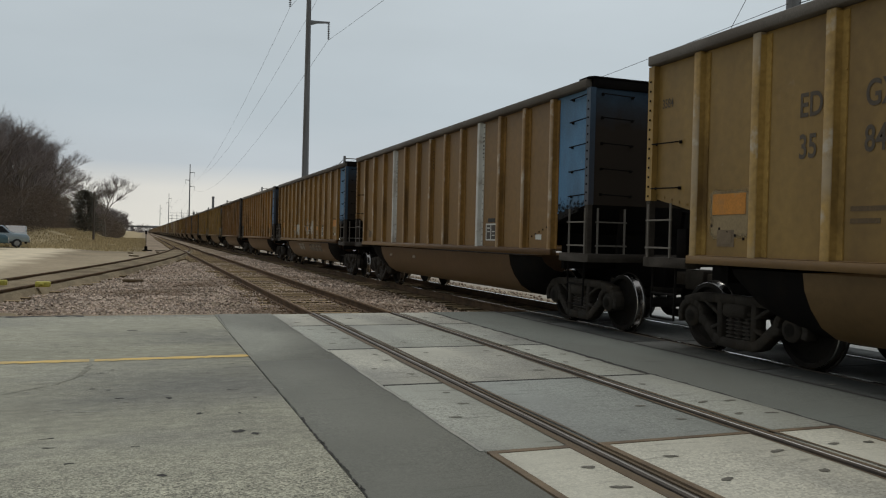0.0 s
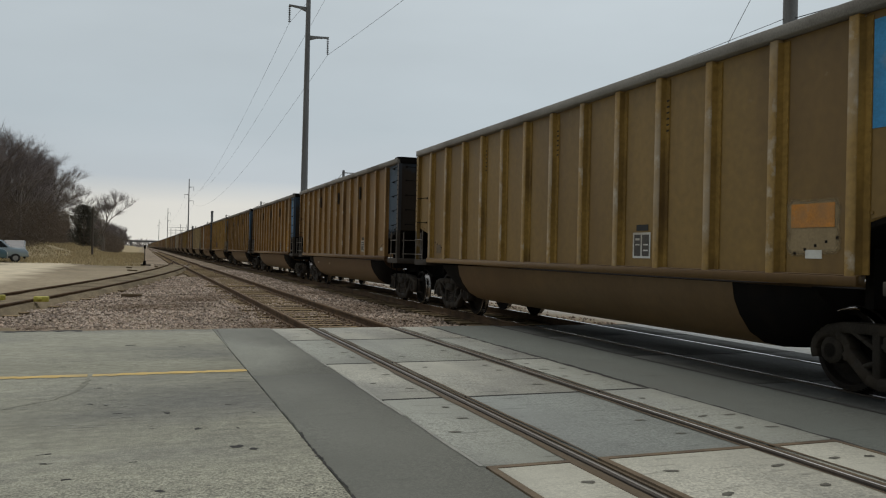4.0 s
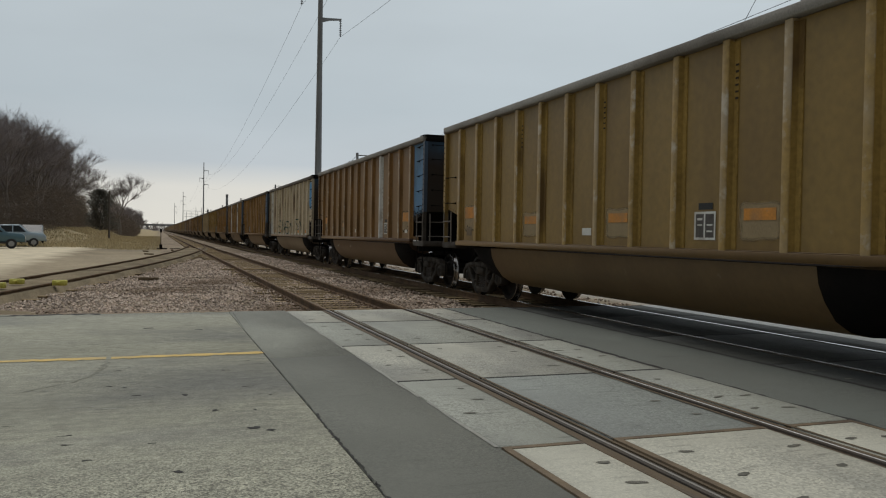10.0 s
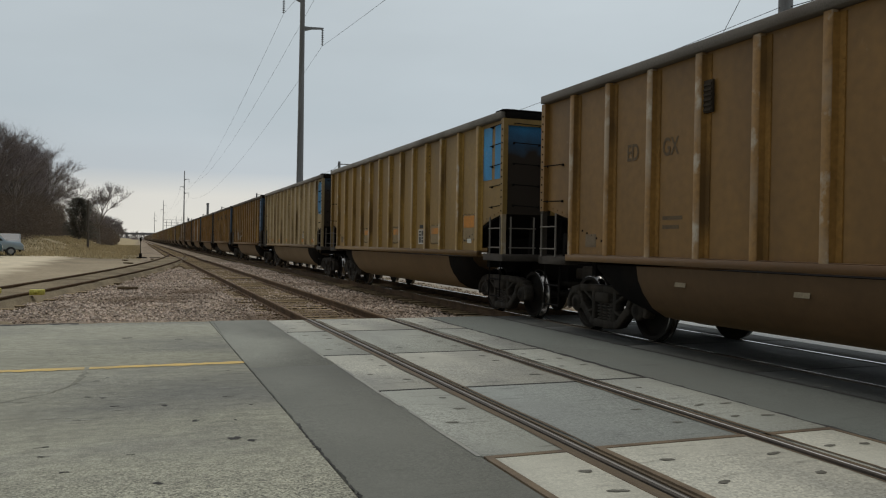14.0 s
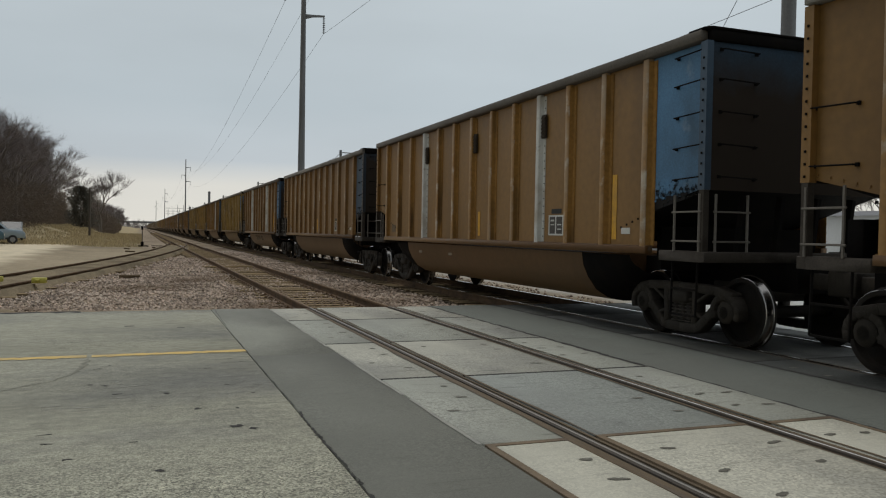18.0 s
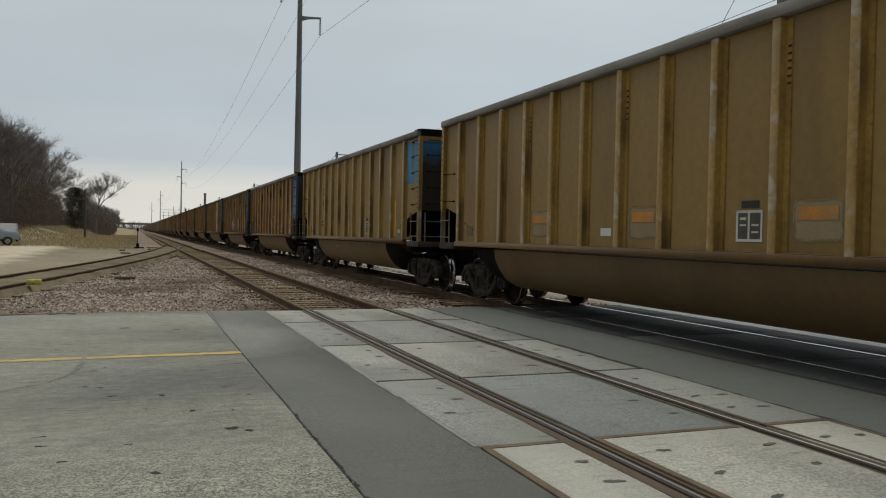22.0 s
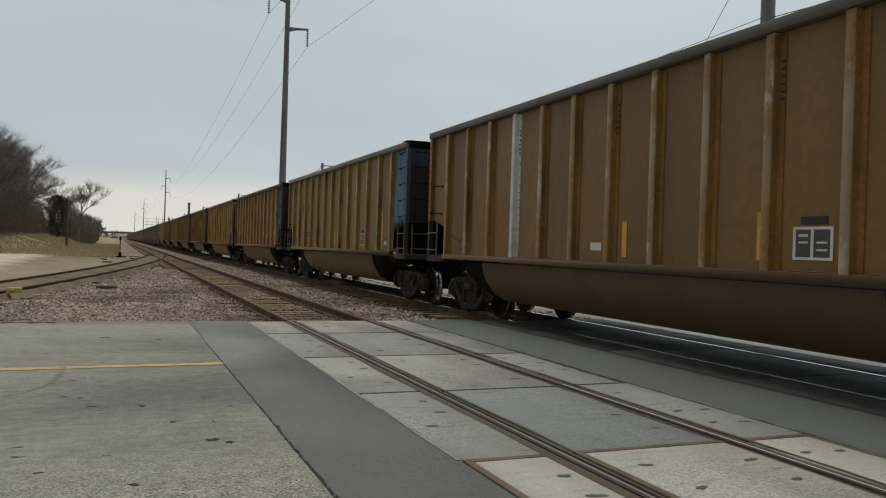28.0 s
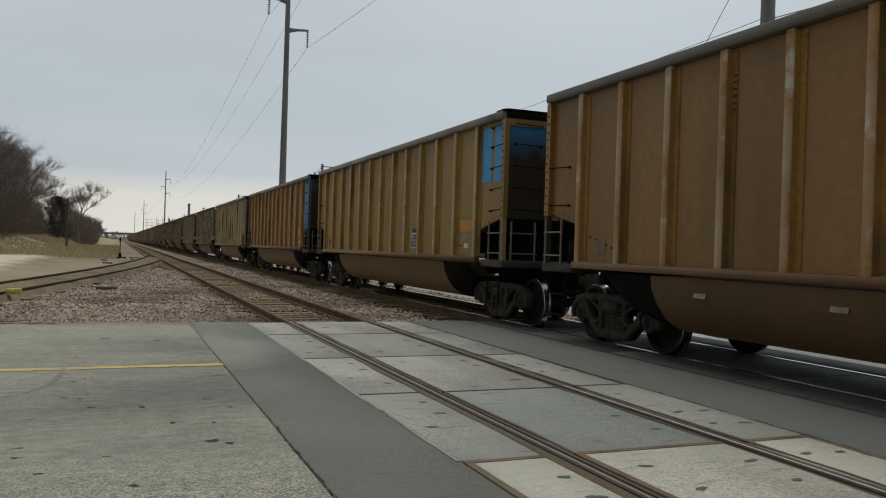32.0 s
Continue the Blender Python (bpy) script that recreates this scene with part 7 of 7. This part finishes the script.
# graffiti on single cars: strokes, then worn skins of paint
DUST, CHALK, OCHRE, STEEL = (0.34, 0.31, 0.26), (0.5, 0.49, 0.45), (0.3, 0.21, 0.1), (0.15, 0.17, 0.18)
TAGS = ((2, spell("NA", -6.9, -8.6, 1.36, 2.1, 1), 0.05, DUST), (4, spell("M", -2.42, -2.75, 1.62, 1.95, 2), 0.035, (0.45, 0.5, 0.5)), (4, [[(-2.75, 1.9), (-2.6, 1.5)]], 0.03, (0.45, 0.5, 0.5)),
        (10, spell("SBAS", -4.7, -6.9, 1.36, 2.02, 3), 0.035, (0.27, 0.16, 0.14)), (13, [[(-6.0, 1.5), (-6.8, 1.95), (-7.0, 1.4)], [(-6.3, 1.1), (-6.6, 0.8), (-7.2, 0.85)]], 0.05, (0.3, 0.24, 0.15)),
        (16, spell("SNCESWEDA", -3.9, -10.6, 1.34, 2.02, 5), 0.07, (0.012, 0.045, 0.028)), (16, [[(-9.6, 1.95), (-10.4, 2.05), (-11.2, 1.98), (-11.4, 1.6), (-11.1, 1.4)]], 0.06, (0.012, 0.045, 0.028)),
        (17, spell("SA", -3.6, -4.8, 1.36, 1.8, 8), 0.04, DUST), (18, scrawl(6, -11.55, -12.25, 1.5, 1.9, 4), 0.022, (0.05, 0.036, 0.026)),
        (19, spell("W", -11.0, -11.5, 1.45, 1.85, 21), 0.05, CHALK), (22, scrawl(7, -2.5, -5.5, 1.4, 2.2, 4), 0.045, DUST),
        (23, scrawl(9, -2.4, -3.3, 1.55, 1.98, 3), 0.014, DUST), (23, scrawl(11, -3.5, -4.0, 1.6, 1.98, 2), 0.014, DUST),
        (29, scrawl(14, -11.4, -12.1, 1.45, 1.9, 4), 0.02, (0.06, 0.045, 0.035)), (29, scrawl(15, -8.1, -8.8, 1.5, 1.85, 3), 0.02, (0.06, 0.045, 0.035)),
        (32, spell("W", -7.42, -7.76, 1.74, 2.1, 31), 0.035, CHALK), (32, spell("EB", -7.84, -8.64, 1.6, 2.14, 32), 0.035, CHALK), (32, spell("M", -8.65, -9.08, 1.58, 2.1, 33), 0.035, CHALK),
        (32, spell(">", -9.36, -9.64, 1.5, 1.72, 34), 0.035, CHALK), (33, spell("AACAI", -5.4, -10.2, 1.36, 2.35, 35), 0.05, (0.33, 0.28, 0.2)), (33, spell("A", -11.4, -12.1, 1.34, 2.25, 36), 0.05, (0.36, 0.32, 0.25)),
        (34, spell("S", -2.3, -2.8, 1.45, 1.95, 37), 0.045, CHALK), (37, spell("CI", -6.6, -7.4, 1.4, 1.7, 38), 0.025, DUST),
        (41, [[(-4.9, 2.35), (-4.45, 2.33), (-4.44, 2.32), (-4.42, 1.45), (-4.43, 1.44), (-4.93, 1.43)], [(-4.43, 1.9), (-4.8, 1.9)]], 0.06, (0.56, 0.55, 0.48)),
        (41, [[(-5.95, 2.38), (-5.48, 2.38), (-5.47, 2.37), (-5.45, 1.47), (-5.46, 1.46), (-6.02, 1.45)], [(-5.46, 1.93), (-5.85, 1.93)], [(-6.54, 1.45), (-6.77, 2.38), (-6.79, 2.38), (-7.07, 1.46)], [(-6.62, 1.8), (-6.97, 1.8)]], 0.07, (0.74, 0.73, 0.66)))
for k, lines, wide, color in TAGS:
    tagged(part("graffiti", strokes(lines, wide), cars[k], "sprayed graffiti strokes", color=color), kind="stuff")
SKINS = ((2, -4.0, -6.1, 1.3, 2.0, (0.54, 0.52, 0.45)), (2, -6.9, -9.1, 1.33, 2.15, (0.52, 0.49, 0.41)), (2, -5.1, -7.1, 0.56, 1.16, (0.47, 0.43, 0.36)), (2, -7.2, -10.8, 0.62, 1.16, (0.26, 0.22, 0.17)),
         (11, -5.3, -6.2, 1.28, 2.02, OCHRE), (11, -6.35, -7.2, 1.3, 1.98, STEEL), (11, -7.3, -8.3, 1.3, 2.0, OCHRE), (11, -5.3, -6.4, 0.72, 1.14, OCHRE), (11, -7.1, -8.6, 0.62, 1.14, (0.2, 0.14, 0.08)),
         (17, -3.4, -5.4, 1.3, 1.9, DUST), (18, -4.1, -6.4, 0.76, 1.12, (0.24, 0.21, 0.17)), (22, -2.4, -5.6, 1.33, 2.1, DUST), (27, -4.6, -9.0, 0.62, 1.15, (0.2, 0.15, 0.1)),
         (33, -5.3, -7.9, 1.3, 2.4, (0.46, 0.42, 0.34)), (33, -8.0, -10.1, 1.3, 2.4, (0.42, 0.37, 0.28)), (33, -11.3, -12.2, 1.3, 2.25, (0.5, 0.46, 0.38)), (33, -3.0, -11.4, 0.5, 1.16, (0.31, 0.265, 0.21)), (34, -2.1, -3.0, 1.4, 2.0, DUST),
         (10, -4.6, -7.0, 1.34, 2.05, (0.24, 0.17, 0.13)), (23, -2.3, -3.4, 1.45, 2.0, DUST))
for k, y0, y1, z0, z1, color in SKINS:
    tagged(part("graffiti", decal(y0, y1, z0, z1), cars[k], "worn patch of sprayed paint", color=color), kind="stuff")
# the large outlined piece that runs from the side down over the belly
OUTLINE = [[(-5.28, 1.7), (-5.34, 1.95), (-5.6, 2.07), (-5.95, 2.06), (-6.16, 1.9), (-6.2, 1.4)], [(-6.3, 1.32), (-6.42, 1.98), (-6.8, 2.03), (-7.12, 2.02), (-7.2, 1.8)], [(-7.2, 1.75), (-7.3, 2.05), (-7.8, 2.15), (-8.4, 2.0), (-8.6, 1.5)],
           [(-5.3, 1.6), (-5.27, 1.1), (-5.5, 0.86), (-6.0, 0.74), (-6.6, 0.7), (-6.75, 0.76), (-6.9, 0.66), (-7.3, 0.62), (-8.0, 0.66), (-8.6, 0.8), (-8.7, 1.3)], [(-5.6, 1.45), (-5.75, 1.8), (-5.95, 1.5)]]
tagged(part("graffiti", strokes(OUTLINE, 0.05), cars[11], "pale graffiti outline", color=(0.36, 0.33, 0.29)), kind="stuff")
tagged(part("graffiti", strokes([[(-6.55, 1.9), (-6.62, 1.4), (-6.85, 1.9), (-6.95, 1.4)], [(-5.3, 1.4), (-5.34, 1.8)]], 0.09), cars[11], "dark blue graffiti strokes", color=(0.07, 0.09, 0.11)), kind="stuff")
part("white_strip", Shape().box(-0.004, 0, RIBS[-1], RIBS[0], SILL + 0.015, SILL + 0.1).mesh("white_strip", M_WHITE), cars[16], "white painted strip along the sill", m=pose(-SHEET - 0.003, 0, 0))

r = random.Random(31)
for k in range(47, 84):
    c = r.choice((B, B, B, D, D, O, P, Q))
    l = (c, "full", DULLBLUE)
    g = r.uniform(0.75, 0.95)
    # paint mixed towards grey-brown: distance haze put into the colour
    cars[k] = far_car([g * (0.6 * a + 0.4 * b) for a, b in zip(PAINT[l[0]], (0.13, 0.1, 0.07))], l[1], l[2], words_for(l))


def travel(t):
    """How far the train has come at t seconds."""
    return 21.8051 * t - 0.0041225 * t * t


def motions():
    """The train rolls towards the camera, and its wheels turn while they are near."""
    for k, car in cars.items():
        walk(car, [(t, pose(FAR, 9.4 + PITCH * k - travel(t), 0.004)) for t in (0, 4, 8, 12, 16, 20, 24, 28, 32)])
    rolling = 0.48                  # rolling radius
    for k in range(-2, 47):
        start, stop = (9.4 + PITCH * k - d for d in (30.0, -5.0))
        times = [i / FPS for i in range(1, 32 * FPS) if start < travel(i / FPS) < stop]
        rows = [(t, math.degrees(travel(t) / rolling)) for t in times]
        if not rows:
            continue
        rows = [(0, rows[0][1])] + rows + [(32, rows[-1][1])]
        for w in cars[k].children:
            if w.name.startswith("wheelset"):
                y = w.matrix_basis.translation.y
                walk(w, [(t, pose(0, y, WHEEL, a)) for t, a in rows])


motions()
